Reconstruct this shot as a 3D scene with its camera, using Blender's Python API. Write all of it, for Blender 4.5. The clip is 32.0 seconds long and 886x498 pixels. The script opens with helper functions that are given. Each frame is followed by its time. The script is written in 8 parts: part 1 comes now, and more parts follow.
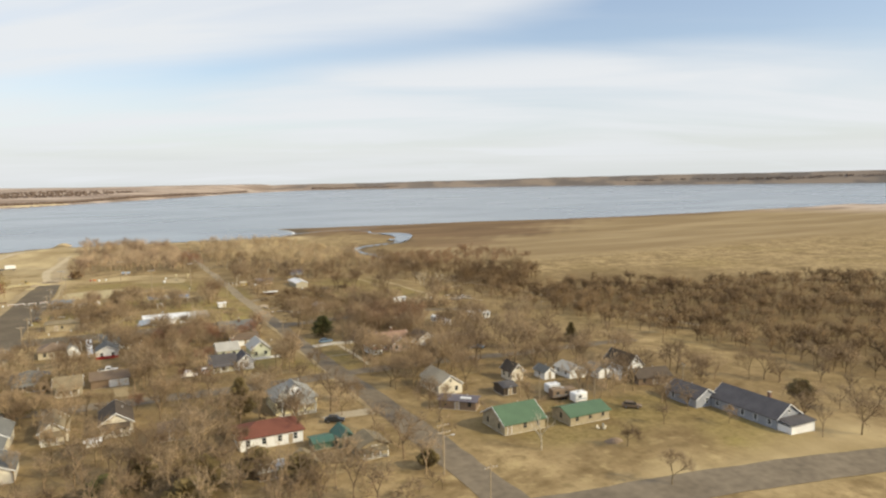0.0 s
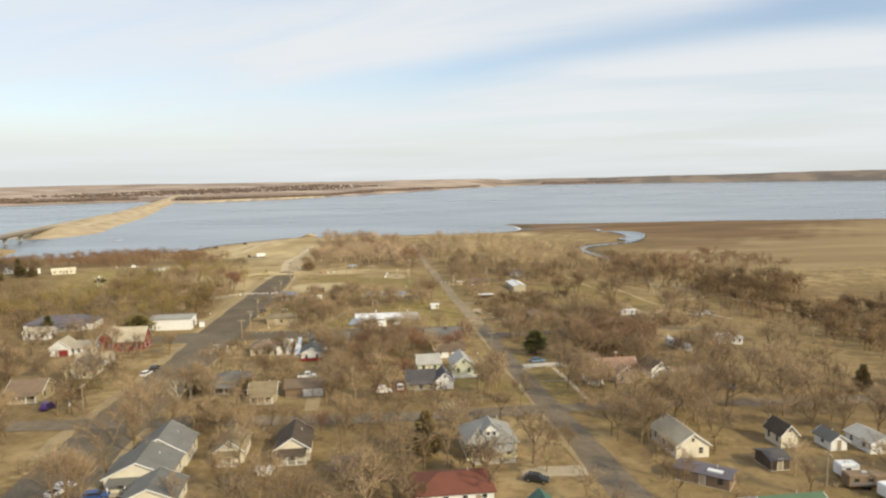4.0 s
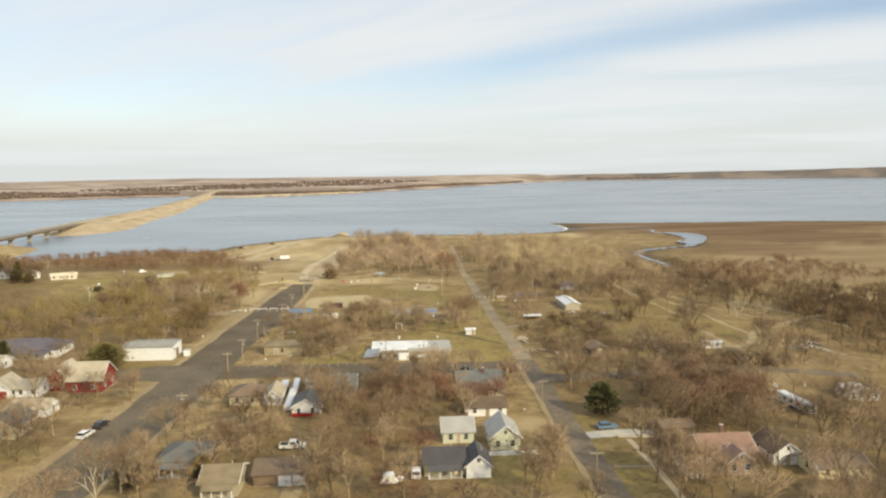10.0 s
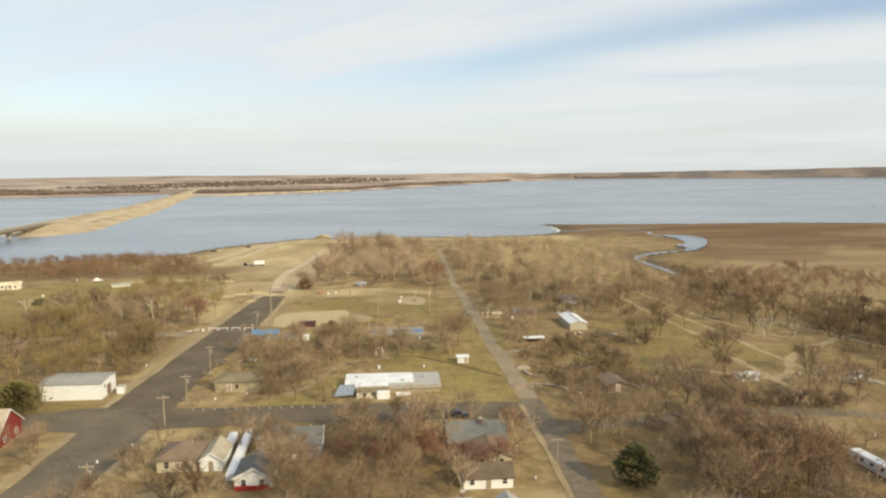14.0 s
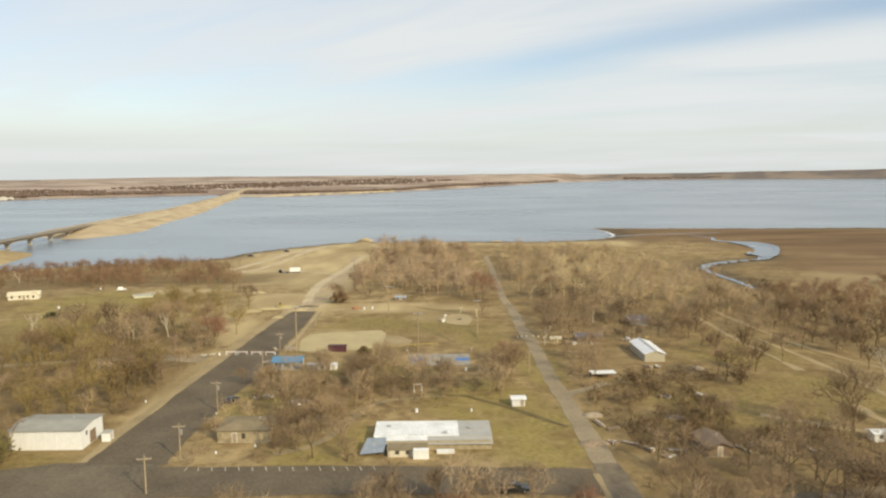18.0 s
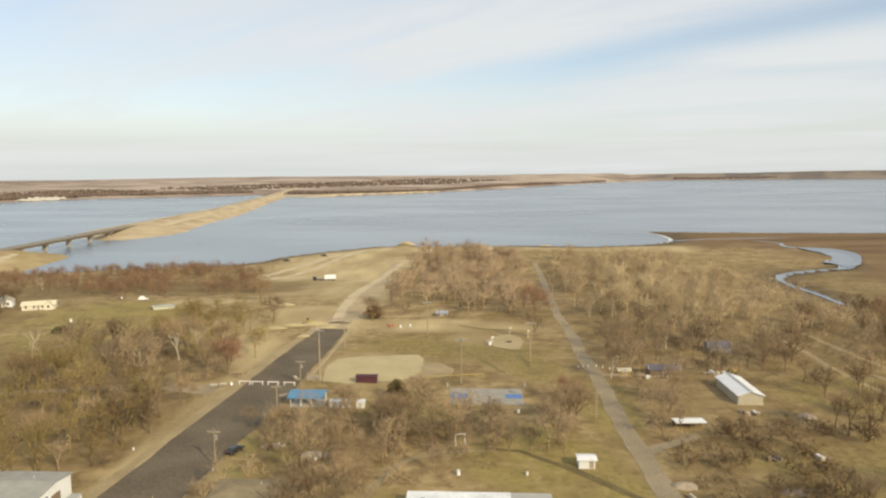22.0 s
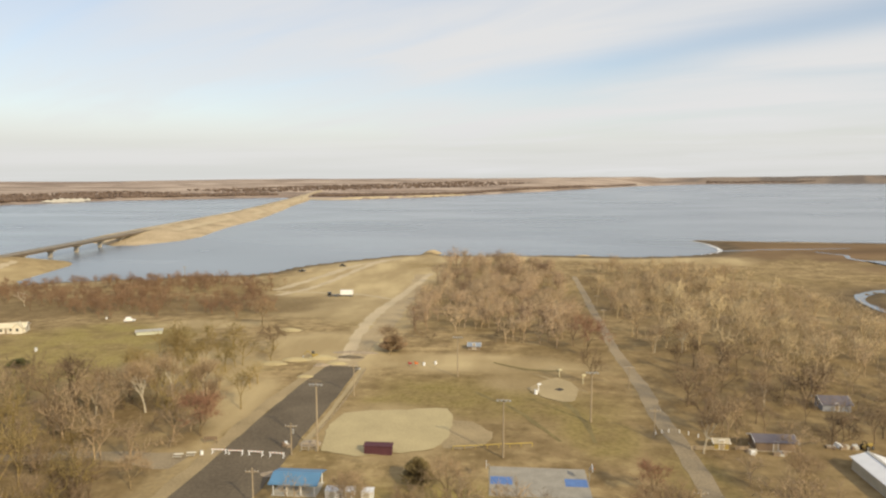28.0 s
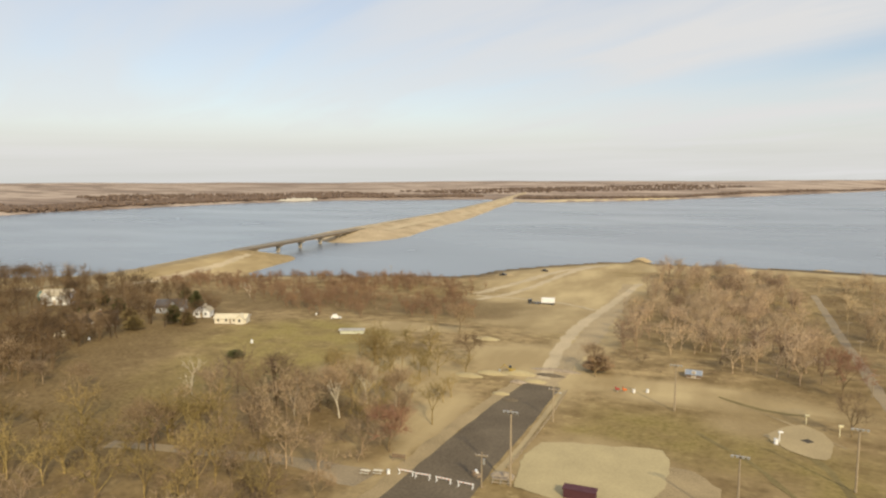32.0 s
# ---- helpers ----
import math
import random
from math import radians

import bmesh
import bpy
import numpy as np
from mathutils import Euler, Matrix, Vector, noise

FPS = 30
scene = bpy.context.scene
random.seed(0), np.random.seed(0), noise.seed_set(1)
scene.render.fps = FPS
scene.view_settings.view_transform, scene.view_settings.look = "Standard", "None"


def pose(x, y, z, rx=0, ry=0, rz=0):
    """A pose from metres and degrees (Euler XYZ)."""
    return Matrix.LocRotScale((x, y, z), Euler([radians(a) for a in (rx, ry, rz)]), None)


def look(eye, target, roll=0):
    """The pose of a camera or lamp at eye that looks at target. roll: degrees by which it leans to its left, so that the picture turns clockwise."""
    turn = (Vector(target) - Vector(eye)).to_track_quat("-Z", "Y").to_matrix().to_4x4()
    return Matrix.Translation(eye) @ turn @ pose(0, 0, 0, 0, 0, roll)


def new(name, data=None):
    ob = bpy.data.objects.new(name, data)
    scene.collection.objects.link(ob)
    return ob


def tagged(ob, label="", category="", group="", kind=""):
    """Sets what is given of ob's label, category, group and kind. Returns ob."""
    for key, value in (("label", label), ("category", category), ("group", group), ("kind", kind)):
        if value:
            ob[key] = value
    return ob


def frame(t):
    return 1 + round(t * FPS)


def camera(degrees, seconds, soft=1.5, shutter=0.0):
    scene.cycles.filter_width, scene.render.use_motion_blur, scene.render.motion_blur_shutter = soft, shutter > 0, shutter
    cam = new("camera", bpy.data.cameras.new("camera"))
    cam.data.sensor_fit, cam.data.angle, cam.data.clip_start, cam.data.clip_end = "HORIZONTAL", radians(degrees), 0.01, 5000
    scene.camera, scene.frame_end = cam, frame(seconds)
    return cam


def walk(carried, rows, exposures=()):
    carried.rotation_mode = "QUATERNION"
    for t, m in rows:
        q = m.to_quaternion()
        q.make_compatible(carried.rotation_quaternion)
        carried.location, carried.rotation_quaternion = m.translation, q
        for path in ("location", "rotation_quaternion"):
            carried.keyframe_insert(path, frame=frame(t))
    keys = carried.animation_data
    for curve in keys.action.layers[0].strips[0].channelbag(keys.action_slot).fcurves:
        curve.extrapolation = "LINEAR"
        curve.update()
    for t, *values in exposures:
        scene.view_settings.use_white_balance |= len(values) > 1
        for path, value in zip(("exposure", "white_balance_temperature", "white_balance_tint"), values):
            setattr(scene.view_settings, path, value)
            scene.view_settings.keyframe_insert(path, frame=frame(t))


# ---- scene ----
cam = camera(66.7, 32.0, soft=2.3)
PATH = [
    (0, (0.30, 0.03, 58.53), (45.23, 88.79, 48.37), -0.48),
    (0.5, (2.41, 4.59, 58.39), (37.63, 97.65, 48.43), -0.45),
    (1, (4.59, 8.48, 58.42), (35.21, 103.14, 48.32), -0.47),
    (1.5, (6.48, 12.17, 58.50), (31.29, 108.51, 48.37), -0.52),
    (2, (8.19, 15.88, 58.59), (30.16, 112.90, 48.33), -0.54),
    (2.5, (9.82, 19.74, 58.59), (29.47, 117.24, 48.20), -0.60),
    (3, (11.29, 23.54, 58.57), (28.84, 121.42, 48.07), -0.58),
    (3.5, (12.64, 27.32, 58.55), (27.69, 125.61, 47.98), -0.56),
    (5.5, (16.82, 43.86, 58.84), (25.99, 142.85, 48.02), -0.46),
    (6, (17.84, 48.04, 58.99), (26.12, 147.10, 48.09), -0.45),
    (6.5, (18.59, 52.35, 59.15), (26.47, 151.43, 48.13), -0.43),
    (7, (19.09, 56.85, 59.21), (27.31, 155.89, 48.12), -0.41),
    (7.5, (19.57, 61.44, 59.19), (28.17, 160.44, 48.02), -0.40),
    (8, (19.97, 65.86, 59.25), (28.15, 164.89, 48.05), -0.44),
    (8.5, (20.45, 70.39, 59.29), (27.58, 169.51, 48.08), -0.38),
    (9, (20.97, 74.82, 59.35), (27.44, 173.98, 48.13), -0.38),
    (9.5, (21.58, 79.44, 59.43), (28.09, 178.59, 48.13), -0.41),
    (10, (22.00, 84.10, 59.42), (28.80, 183.22, 48.09), -0.39),
    (10.5, (22.31, 88.79, 59.38), (29.39, 187.89, 48.02), -0.36),
    (11, (22.54, 93.43, 59.31), (29.94, 192.51, 47.93), -0.34),
    (11.5, (22.89, 98.42, 59.29), (30.53, 197.47, 47.85), -0.31),
    (12, (23.14, 103.02, 59.43), (31.02, 202.05, 47.93), -0.30),
    (12.5, (23.31, 107.58, 59.58), (31.46, 206.58, 48.01), -0.26),
    (13, (23.60, 112.01, 59.73), (31.96, 210.99, 48.16), -0.23),
    (13.5, (23.87, 116.58, 59.90), (32.43, 215.53, 48.32), -0.18),
    (14, (24.26, 121.09, 59.97), (33.00, 220.03, 48.37), -0.16),
    (14.5, (24.52, 125.46, 60.02), (33.53, 224.38, 48.45), -0.16),
    (16.5, (25.02, 144.21, 60.28), (34.66, 243.07, 48.67), -0.11),
    (17, (25.23, 148.81, 60.39), (32.68, 247.86, 48.83), -0.14),
    (17.5, (25.42, 153.07, 60.38), (29.96, 252.30, 48.85), -0.11),
    (18, (25.61, 157.57, 60.38), (27.66, 256.88, 48.89), -0.18),
    (18.5, (25.66, 162.13, 60.31), (25.97, 261.47, 48.84), -0.20),
    (19, (25.81, 166.51, 60.35), (24.70, 265.85, 48.86), -0.23),
    (19.5, (25.90, 170.80, 60.36), (23.48, 270.12, 48.92), -0.25),
    (20, (25.91, 175.26, 60.33), (22.67, 274.55, 48.87), -0.27),
    (20.5, (25.82, 179.52, 60.35), (21.89, 278.78, 48.85), -0.27),
    (21, (25.58, 183.73, 60.40), (21.38, 282.97, 48.88), -0.26),
    (21.5, (25.42, 187.92, 60.50), (21.09, 287.16, 48.98), -0.26),
    (22, (25.11, 192.29, 60.61), (20.64, 291.53, 49.14), -0.22),
    (22.5, (24.82, 196.54, 60.63), (20.00, 295.76, 49.13), -0.22),
    (23, (24.47, 201.02, 60.68), (18.76, 300.19, 49.18), -0.22),
    (23.5, (24.09, 205.34, 60.71), (17.20, 304.44, 49.24), -0.21),
    (24, (23.76, 209.81, 60.68), (15.15, 308.79, 49.29), -0.20),
    (24.5, (23.59, 214.31, 60.69), (14.11, 313.21, 49.36), -0.21),
    (25, (23.13, 218.85, 60.75), (13.83, 317.78, 49.47), -0.22),
    (25.5, (22.78, 223.04, 60.81), (13.60, 321.98, 49.59), -0.18),
    (27.5, (20.83, 237.24, 61.06), (12.42, 336.28, 50.05), -0.02),
    (28, (20.43, 239.91, 61.02), (12.12, 338.95, 49.94), -0.01),
    (28.5, (20.02, 242.37, 61.02), (11.82, 341.42, 49.94), 0.04),
    (29, (18.94, 244.67, 60.95), (8.39, 343.50, 49.97), 0.08),
    (29.5, (18.16, 246.92, 60.85), (-5.58, 343.47, 50.20), -0.02),
    (30, (18.23, 249.29, 60.79), (-13.35, 343.58, 50.24), 0.01),
    (30.5, (17.84, 251.63, 60.80), (-14.87, 345.53, 50.16), 0.02),
    (31, (17.23, 253.74, 60.76), (-16.70, 347.21, 50.10), 0.02),
    (31.5, (16.60, 255.90, 60.73), (-18.92, 348.76, 50.03), 0.00),
    (32, (15.91, 257.77, 60.75), (-21.31, 349.96, 49.99), 0.06),
]
walk(cam, [(t, look(eye, target, roll)) for t, eye, target, roll in PATH],
     exposures=[(0.0, -0.03, 6540, 12.5), (10.0, -0.02, 6600, 10.5), (20.0, -0.09, 6680, 10), (25.0, -0.09, 6740, 13.5), (28.0, -0.15, 6820, 14), (32.0, -0.20, 6860, 14)])

# ---- world and sun: hazy late-winter afternoon ----
SUN_TO = Vector((0.66, -0.75, 0.0)).normalized()
SUN_ELEV = radians(30)
world = bpy.data.worlds.new("world")
scene.world = world
world.use_nodes = True
wn, wl = world.node_tree.nodes, world.node_tree.links
wn.clear()
sky = wn.new("ShaderNodeTexSky")
sky.sky_type, sky.sun_disc = "NISHITA", False
sky.sun_elevation, sky.sun_rotation = SUN_ELEV, math.atan2(SUN_TO.x, SUN_TO.y)
sky.air_density, sky.dust_density, sky.ozone_density = 1.0, 1.5, 1.0
sky_bg = wn.new("ShaderNodeBackground")
sky_bg.inputs[1].default_value = 0.17
wl.new(sky.outputs[0], sky_bg.inputs[0])
coord = wn.new("ShaderNodeTexCoord")
sep = wn.new("ShaderNodeSeparateXYZ")
wl.new(coord.outputs["Generated"], sep.inputs[0])


def wmath(op, a, b):
    n = wn.new("ShaderNodeMath")
    n.operation = op
    for k, v in enumerate((a, b)):
        if isinstance(v, (int, float)):
            n.inputs[k].default_value = v
        else:
            wl.new(v, n.inputs[k])
    return n.outputs[0]


up = wmath("ADD", wmath("MAXIMUM", sep.outputs[2], 0.0), 0.16)
cu, cv = wmath("DIVIDE", sep.outputs[0], up), wmath("DIVIDE", sep.outputs[1], up)
# the cloud streaks run along one wind direction
across = wmath("ADD", cv, wmath("MULTIPLY", cu, 0.55))
along = wmath("SUBTRACT", cu, wmath("MULTIPLY", cv, 0.55))
comb = wn.new("ShaderNodeCombineXYZ")
wl.new(wmath("ADD", wmath("MULTIPLY", along, 0.5), 0.4), comb.inputs[0])
wl.new(wmath("ADD", wmath("MULTIPLY", across, 1.7), 2.1), comb.inputs[1])
cnoise = wn.new("ShaderNodeTexNoise")
cnoise.inputs["Scale"].default_value = 1.0
cnoise.inputs["Detail"].default_value = 5.0
cnoise.inputs["Roughness"].default_value = 0.5
cnoise.inputs["Distortion"].default_value = 0.5
wl.new(comb.outputs[0], cnoise.inputs["Vector"])
cramp = wn.new("ShaderNodeValToRGB")
cramp.color_ramp.elements[0].position, cramp.color_ramp.elements[0].color = 0.34, (0.56, 0.56, 0.56, 1)
cramp.color_ramp.elements[1].position, cramp.color_ramp.elements[1].color = 0.60, (0.97, 0.97, 0.97, 1)
wl.new(cnoise.outputs[0], cramp.inputs[0])
low = wn.new("ShaderNodeMapRange")
low.inputs[1].default_value, low.inputs[2].default_value = 0.03, 0.13
low.inputs[3].default_value, low.inputs[4].default_value = 0.92, 0.0
wl.new(sep.outputs[2], low.inputs[0])
# blue rifts between the streaks, stronger towards the east
slant = wmath("ADD", cv, wmath("MULTIPLY", cu, 0.8))


def rift(centre, width, start, end):
    """A soft gap along the wind, growing from start to end towards the east."""
    off = wmath("DIVIDE", wmath("SUBTRACT", slant, centre), width)
    bell = wmath("POWER", 2.718, wmath("MULTIPLY", wmath("MULTIPLY", off, off), -1.0))
    rise = wn.new("ShaderNodeMapRange")
    rise.interpolation_type = "SMOOTHSTEP"
    rise.inputs[1].default_value, rise.inputs[2].default_value = start, end
    wl.new(cu, rise.inputs[0])
    return wmath("MULTIPLY", bell, rise.outputs[0])


gaps = wmath("ADD", wmath("MULTIPLY", rift(3.50, 0.26, -0.8, 0.9), 0.62), wmath("MULTIPLY", rift(3.08, 0.26, 1.15, 1.7), 0.75))
gaps = wmath("MULTIPLY", gaps, wmath("ADD", wmath("MULTIPLY", cnoise.outputs[0], 1.3), 0.35))
west = wn.new("ShaderNodeMapRange")
west.inputs[1].default_value, west.inputs[2].default_value = -0.2, -1.6
west.inputs[4].default_value = 0.34
wl.new(cu, west.inputs[0])
gaps = wmath("ADD", gaps, wmath("MULTIPLY", west.outputs[0], wmath("ADD", cnoise.outputs[0], 0.3)))
veil = wmath("MAXIMUM", wmath("SUBTRACT", cramp.outputs[0], gaps), 0.12)
cover = wmath("MAXIMUM", veil, low.outputs[0])
cloud_bg = wn.new("ShaderNodeBackground")
cloud_bg.inputs[0].default_value = (0.735, 0.785, 0.81, 1)
cloud_bg.inputs[1].default_value = 1.06
# grey bands of thicker cloud low over the horizon
band_at = wn.new("ShaderNodeCombineXYZ")
wl.new(wmath("MULTIPLY", sep.outputs[0], 2.2), band_at.inputs[0])
wl.new(wmath("ADD", wmath("MULTIPLY", sep.outputs[2], 46.0), wmath("MULTIPLY", sep.outputs[0], -0.9)), band_at.inputs[1])
bands = wn.new("ShaderNodeTexNoise")
bands.inputs["Scale"].default_value, bands.inputs["Detail"].default_value = 1.0, 3.0
wl.new(band_at.outputs[0], bands.inputs["Vector"])
near_rim = wn.new("ShaderNodeMapRange")
near_rim.inputs[1].default_value, near_rim.inputs[2].default_value = 0.035, 0.075
near_rim.inputs[3].default_value, near_rim.inputs[4].default_value = 1.0, 0.0
wl.new(sep.outputs[2], near_rim.inputs[0])
thick = wn.new("ShaderNodeMapRange")
thick.inputs[1].default_value, thick.inputs[2].default_value = 0.40, 0.62
wl.new(bands.outputs[0], thick.inputs[0])
cloud_mix = wn.new("ShaderNodeMix")
cloud_mix.data_type = "RGBA"
cloud_mix.inputs["A"].default_value, cloud_mix.inputs["B"].default_value = (0.775, 0.815, 0.83, 1), (0.70, 0.745, 0.735, 1)
wl.new(wmath("MULTIPLY", near_rim.outputs[0], wmath("ADD", wmath("MULTIPLY", thick.outputs[0], 0.7), 0.2)), cloud_mix.inputs["Factor"])
wl.new(cloud_mix.outputs["Result"], cloud_bg.inputs[0])
wmix = wn.new("ShaderNodeMixShader")
wl.new(cover, wmix.inputs[0])
wl.new(sky_bg.outputs[0], wmix.inputs[1])
wl.new(cloud_bg.outputs[0], wmix.inputs[2])
wout = wn.new("ShaderNodeOutputWorld")
wl.new(wmix.outputs[0], wout.inputs[0])

sun_data = bpy.data.lights.new("sun", "SUN")
sun_data.energy, sun_data.angle, sun_data.color = 4.1, radians(2.0), (1.0, 0.865, 0.56)
sun = new("sun", sun_data)
sun.matrix_world = look(Vector((0, 0, 0)) + Vector((SUN_TO.x * math.cos(SUN_ELEV), SUN_TO.y * math.cos(SUN_ELEV), math.sin(SUN_ELEV))) * 400, (0, 0, 0))

# ---- materials ----


def material(name, color, rough=0.85, vary=0.25, scale=1.5, fine=14.0, metal=0.0, bump=0.15, per_object=0.0, spec=0.3, tint=None):
    """A surface with two scales of variation, a fine relief and, where asked, a tone of its own for each object."""
    m = bpy.data.materials.new(name)
    m.use_nodes = True
    n, l = m.node_tree.nodes, m.node_tree.links
    b = n["Principled BSDF"]
    b.inputs["Roughness"].default_value, b.inputs["Metallic"].default_value = rough, metal
    b.inputs["Specular IOR Level"].default_value = spec
    geo = n.new("ShaderNodeNewGeometry")
    big, small = n.new("ShaderNodeTexNoise"), n.new("ShaderNodeTexNoise")
    for node, s in ((big, scale), (small, fine)):
        node.inputs["Scale"].default_value = s
        node.inputs["Detail"].default_value = 4.0
        l.new(geo.outputs["Position"], node.inputs["Vector"])
    add = n.new("ShaderNodeMath")
    add.operation = "ADD"
    l.new(big.outputs[0], add.inputs[0])
    l.new(small.outputs[0], add.inputs[1])
    half = n.new("ShaderNodeMapRange")
    half.inputs[1].default_value, half.inputs[2].default_value = 0.65, 1.35
    l.new(add.outputs[0], half.inputs[0])
    mix = n.new("ShaderNodeMix")
    mix.data_type = "RGBA"
    other = tint or color
    mix.inputs["A"].default_value = (*[c * (1 - vary) for c in color], 1)
    mix.inputs["B"].default_value = (*[min(1, c * (1 + vary)) for c in other], 1)
    l.new(half.outputs[0], mix.inputs["Factor"])
    last = mix.outputs["Result"]
    if per_object:
        info = n.new("ShaderNodeObjectInfo")
        rng_map = n.new("ShaderNodeMapRange")
        rng_map.inputs[3].default_value, rng_map.inputs[4].default_value = 1 - per_object, 1 + per_object
        l.new(info.outputs["Random"], rng_map.inputs[0])
        hsv = n.new("ShaderNodeHueSaturation")
        l.new(last, hsv.inputs["Color"])
        l.new(rng_map.outputs[0], hsv.inputs["Value"])
        last = hsv.outputs[0]
    l.new(last, b.inputs["Base Color"])
    if bump:
        bn = n.new("ShaderNodeBump")
        bn.inputs["Strength"].default_value, bn.inputs["Distance"].default_value = bump, 0.05
        l.new(small.outputs[0], bn.inputs["Height"])
        l.new(bn.outputs[0], b.inputs["Normal"])
    return m


def twig_material(name, a, b_col, attr=False, third=None):
    """Bark, toned tree by tree: by the object, or by an attribute where trees are joined; third is a hue of whole groups of trees."""
    m = bpy.data.materials.new(name)
    m.use_nodes = True
    n, l = m.node_tree.nodes, m.node_tree.links
    b = n["Principled BSDF"]
    b.inputs["Roughness"].default_value = 0.9
    b.inputs["Specular IOR Level"].default_value = 0.2
    if attr:
        src = n.new("ShaderNodeAttribute")
        src.attribute_name = "tone"
        val = src.outputs["Fac"]
    else:
        src = n.new("ShaderNodeObjectInfo")
        val = src.outputs["Random"]
    geo = n.new("ShaderNodeNewGeometry")
    noise_n = n.new("ShaderNodeTexNoise")
    noise_n.inputs["Scale"].default_value = 1.3
    l.new(geo.outputs["Position"], noise_n.inputs["Vector"])
    mix = n.new("ShaderNodeMix")
    mix.data_type = "RGBA"
    mix.inputs["A"].default_value, mix.inputs["B"].default_value = (*a, 1), (*b_col, 1)
    l.new(val, mix.inputs["Factor"])
    hsv = n.new("ShaderNodeHueSaturation")
    rng_map = n.new("ShaderNodeMapRange")
    rng_map.inputs[1].default_value, rng_map.inputs[2].default_value = 0.3, 0.7
    rng_map.inputs[3].default_value, rng_map.inputs[4].default_value = 0.65, 1.35
    l.new(noise_n.outputs[0], rng_map.inputs[0])
    l.new(rng_map.outputs[0], hsv.inputs["Value"])
    tone_out = mix.outputs["Result"]
    if third:
        group_n = n.new("ShaderNodeTexNoise")
        group_n.inputs["Scale"].default_value, group_n.inputs["Detail"].default_value = 0.035, 3.0
        l.new(geo.outputs["Position"], group_n.inputs["Vector"])
        gr = n.new("ShaderNodeMapRange")
        gr.inputs[1].default_value, gr.inputs[2].default_value = 0.42, 0.60
        gr.inputs[4].default_value = 0.55
        l.new(group_n.outputs[0], gr.inputs[0])
        mix3 = n.new("ShaderNodeMix")
        mix3.data_type = "RGBA"
        mix3.inputs["B"].default_value = (*third, 1)
        l.new(gr.outputs[0], mix3.inputs["Factor"])
        l.new(tone_out, mix3.inputs["A"])
        tone_out = mix3.outputs["Result"]
    l.new(tone_out, hsv.inputs["Color"])
    l.new(hsv.outputs[0], b.inputs["Base Color"])
    return m


M_WHITE = material("white_paint", (0.74, 0.755, 0.77), 0.7, 0.10, 0.8, 6, per_object=0.06)
M_CREAM = material("cream_siding", (0.72, 0.66, 0.44), 0.75, 0.10, 0.8, 6)
M_CREAMW = material("cream_white_paint", (0.66, 0.62, 0.52), 0.75, 0.12, 0.8, 6)
M_ROOFCREAM = material("cream_roof", (0.62, 0.56, 0.42), 0.8, 0.14, 0.5, 6)
M_TAN = material("tan_siding", (0.45, 0.40, 0.30), 0.8, 0.14, 0.8, 6, per_object=0.1)
M_GREENW = material("pale_green_siding", (0.55, 0.575, 0.455), 0.8, 0.10, 0.8, 6)
M_BROWNW = material("brown_siding", (0.22, 0.16, 0.11), 0.8, 0.2, 0.8, 6, per_object=0.15)
M_GREYW = material("blue_grey_siding", (0.30, 0.32, 0.36), 0.75, 0.12, 0.8, 6)
M_REDW = material("barn_red_boards", (0.21, 0.035, 0.03), 0.8, 0.2, 0.8, 8)
M_STONE = material("tan_stone_wall", (0.36, 0.305, 0.205), 0.9, 0.3, 1.2, 5)
M_PINKW = material("pinkish_siding", (0.55, 0.42, 0.34), 0.8, 0.12, 0.8, 6)
M_ROOFLIGHT = material("light_grey_shingle_roof", (0.30, 0.296, 0.27), 0.85, 0.18, 0.5, 9)
M_ROOFUMBER = material("dark_umber_roof", (0.085, 0.066, 0.050), 0.85, 0.25, 0.5, 9, per_object=0.2)
M_ROOFMOSS = material("mossy_old_roof", (0.235, 0.19, 0.12), 0.9, 0.25, 0.5, 6)
M_ROOFGREY = material("grey_shingle_roof", (0.150, 0.152, 0.145), 0.85, 0.22, 0.5, 9, per_object=0.2)
M_ROOFDARK = material("dark_shingle_roof", (0.085, 0.08, 0.085), 0.85, 0.25, 0.5, 9, per_object=0.2)
M_ROOFPURP = material("slate_purple_roof", (0.125, 0.115, 0.138), 0.8, 0.2, 0.4, 9)
M_ROOFTAN = material("weathered_tan_roof", (0.42, 0.37, 0.28), 0.8, 0.2, 0.5, 9)
M_ROOFBROWN = material("brown_shingle_roof", (0.17, 0.125, 0.09), 0.85, 0.25, 0.5, 9, per_object=0.2)
M_ROOFRED = material("red_brown_roof", (0.165, 0.062, 0.042), 0.75, 0.18, 0.5, 7)
M_ROOFPINK = material("faded_pink_roof", (0.29, 0.185, 0.14), 0.85, 0.2, 0.5, 9)
M_ROOFGREEN = material("green_metal_roof", (0.072, 0.132, 0.072), 0.5, 0.18, 0.4, 5, spec=0.5)
M_ROOFWHITE = material("white_metal_roof", (0.70, 0.71, 0.73), 0.45, 0.12, 0.4, 5, spec=0.5)
M_ROOFPALE = material("pale_metal_roof", (0.37, 0.362, 0.335), 0.5, 0.18, 0.4, 5, spec=0.5)
M_BLUEROOF = material("blue_metal_roof", (0.085, 0.21, 0.36), 0.5, 0.12, 0.6, 6, spec=0.5)
M_TEAL = material("teal_metal_roof", (0.060, 0.136, 0.106), 0.55, 0.2, 0.5, 5)
M_GLASS = material("dark_window_glass", (0.03, 0.035, 0.04), 0.08, 0.1, 1, 3, bump=0, spec=0.6)
M_TRIM = material("white_trim", (0.77, 0.785, 0.80), 0.6, 0.06, 1, 5)
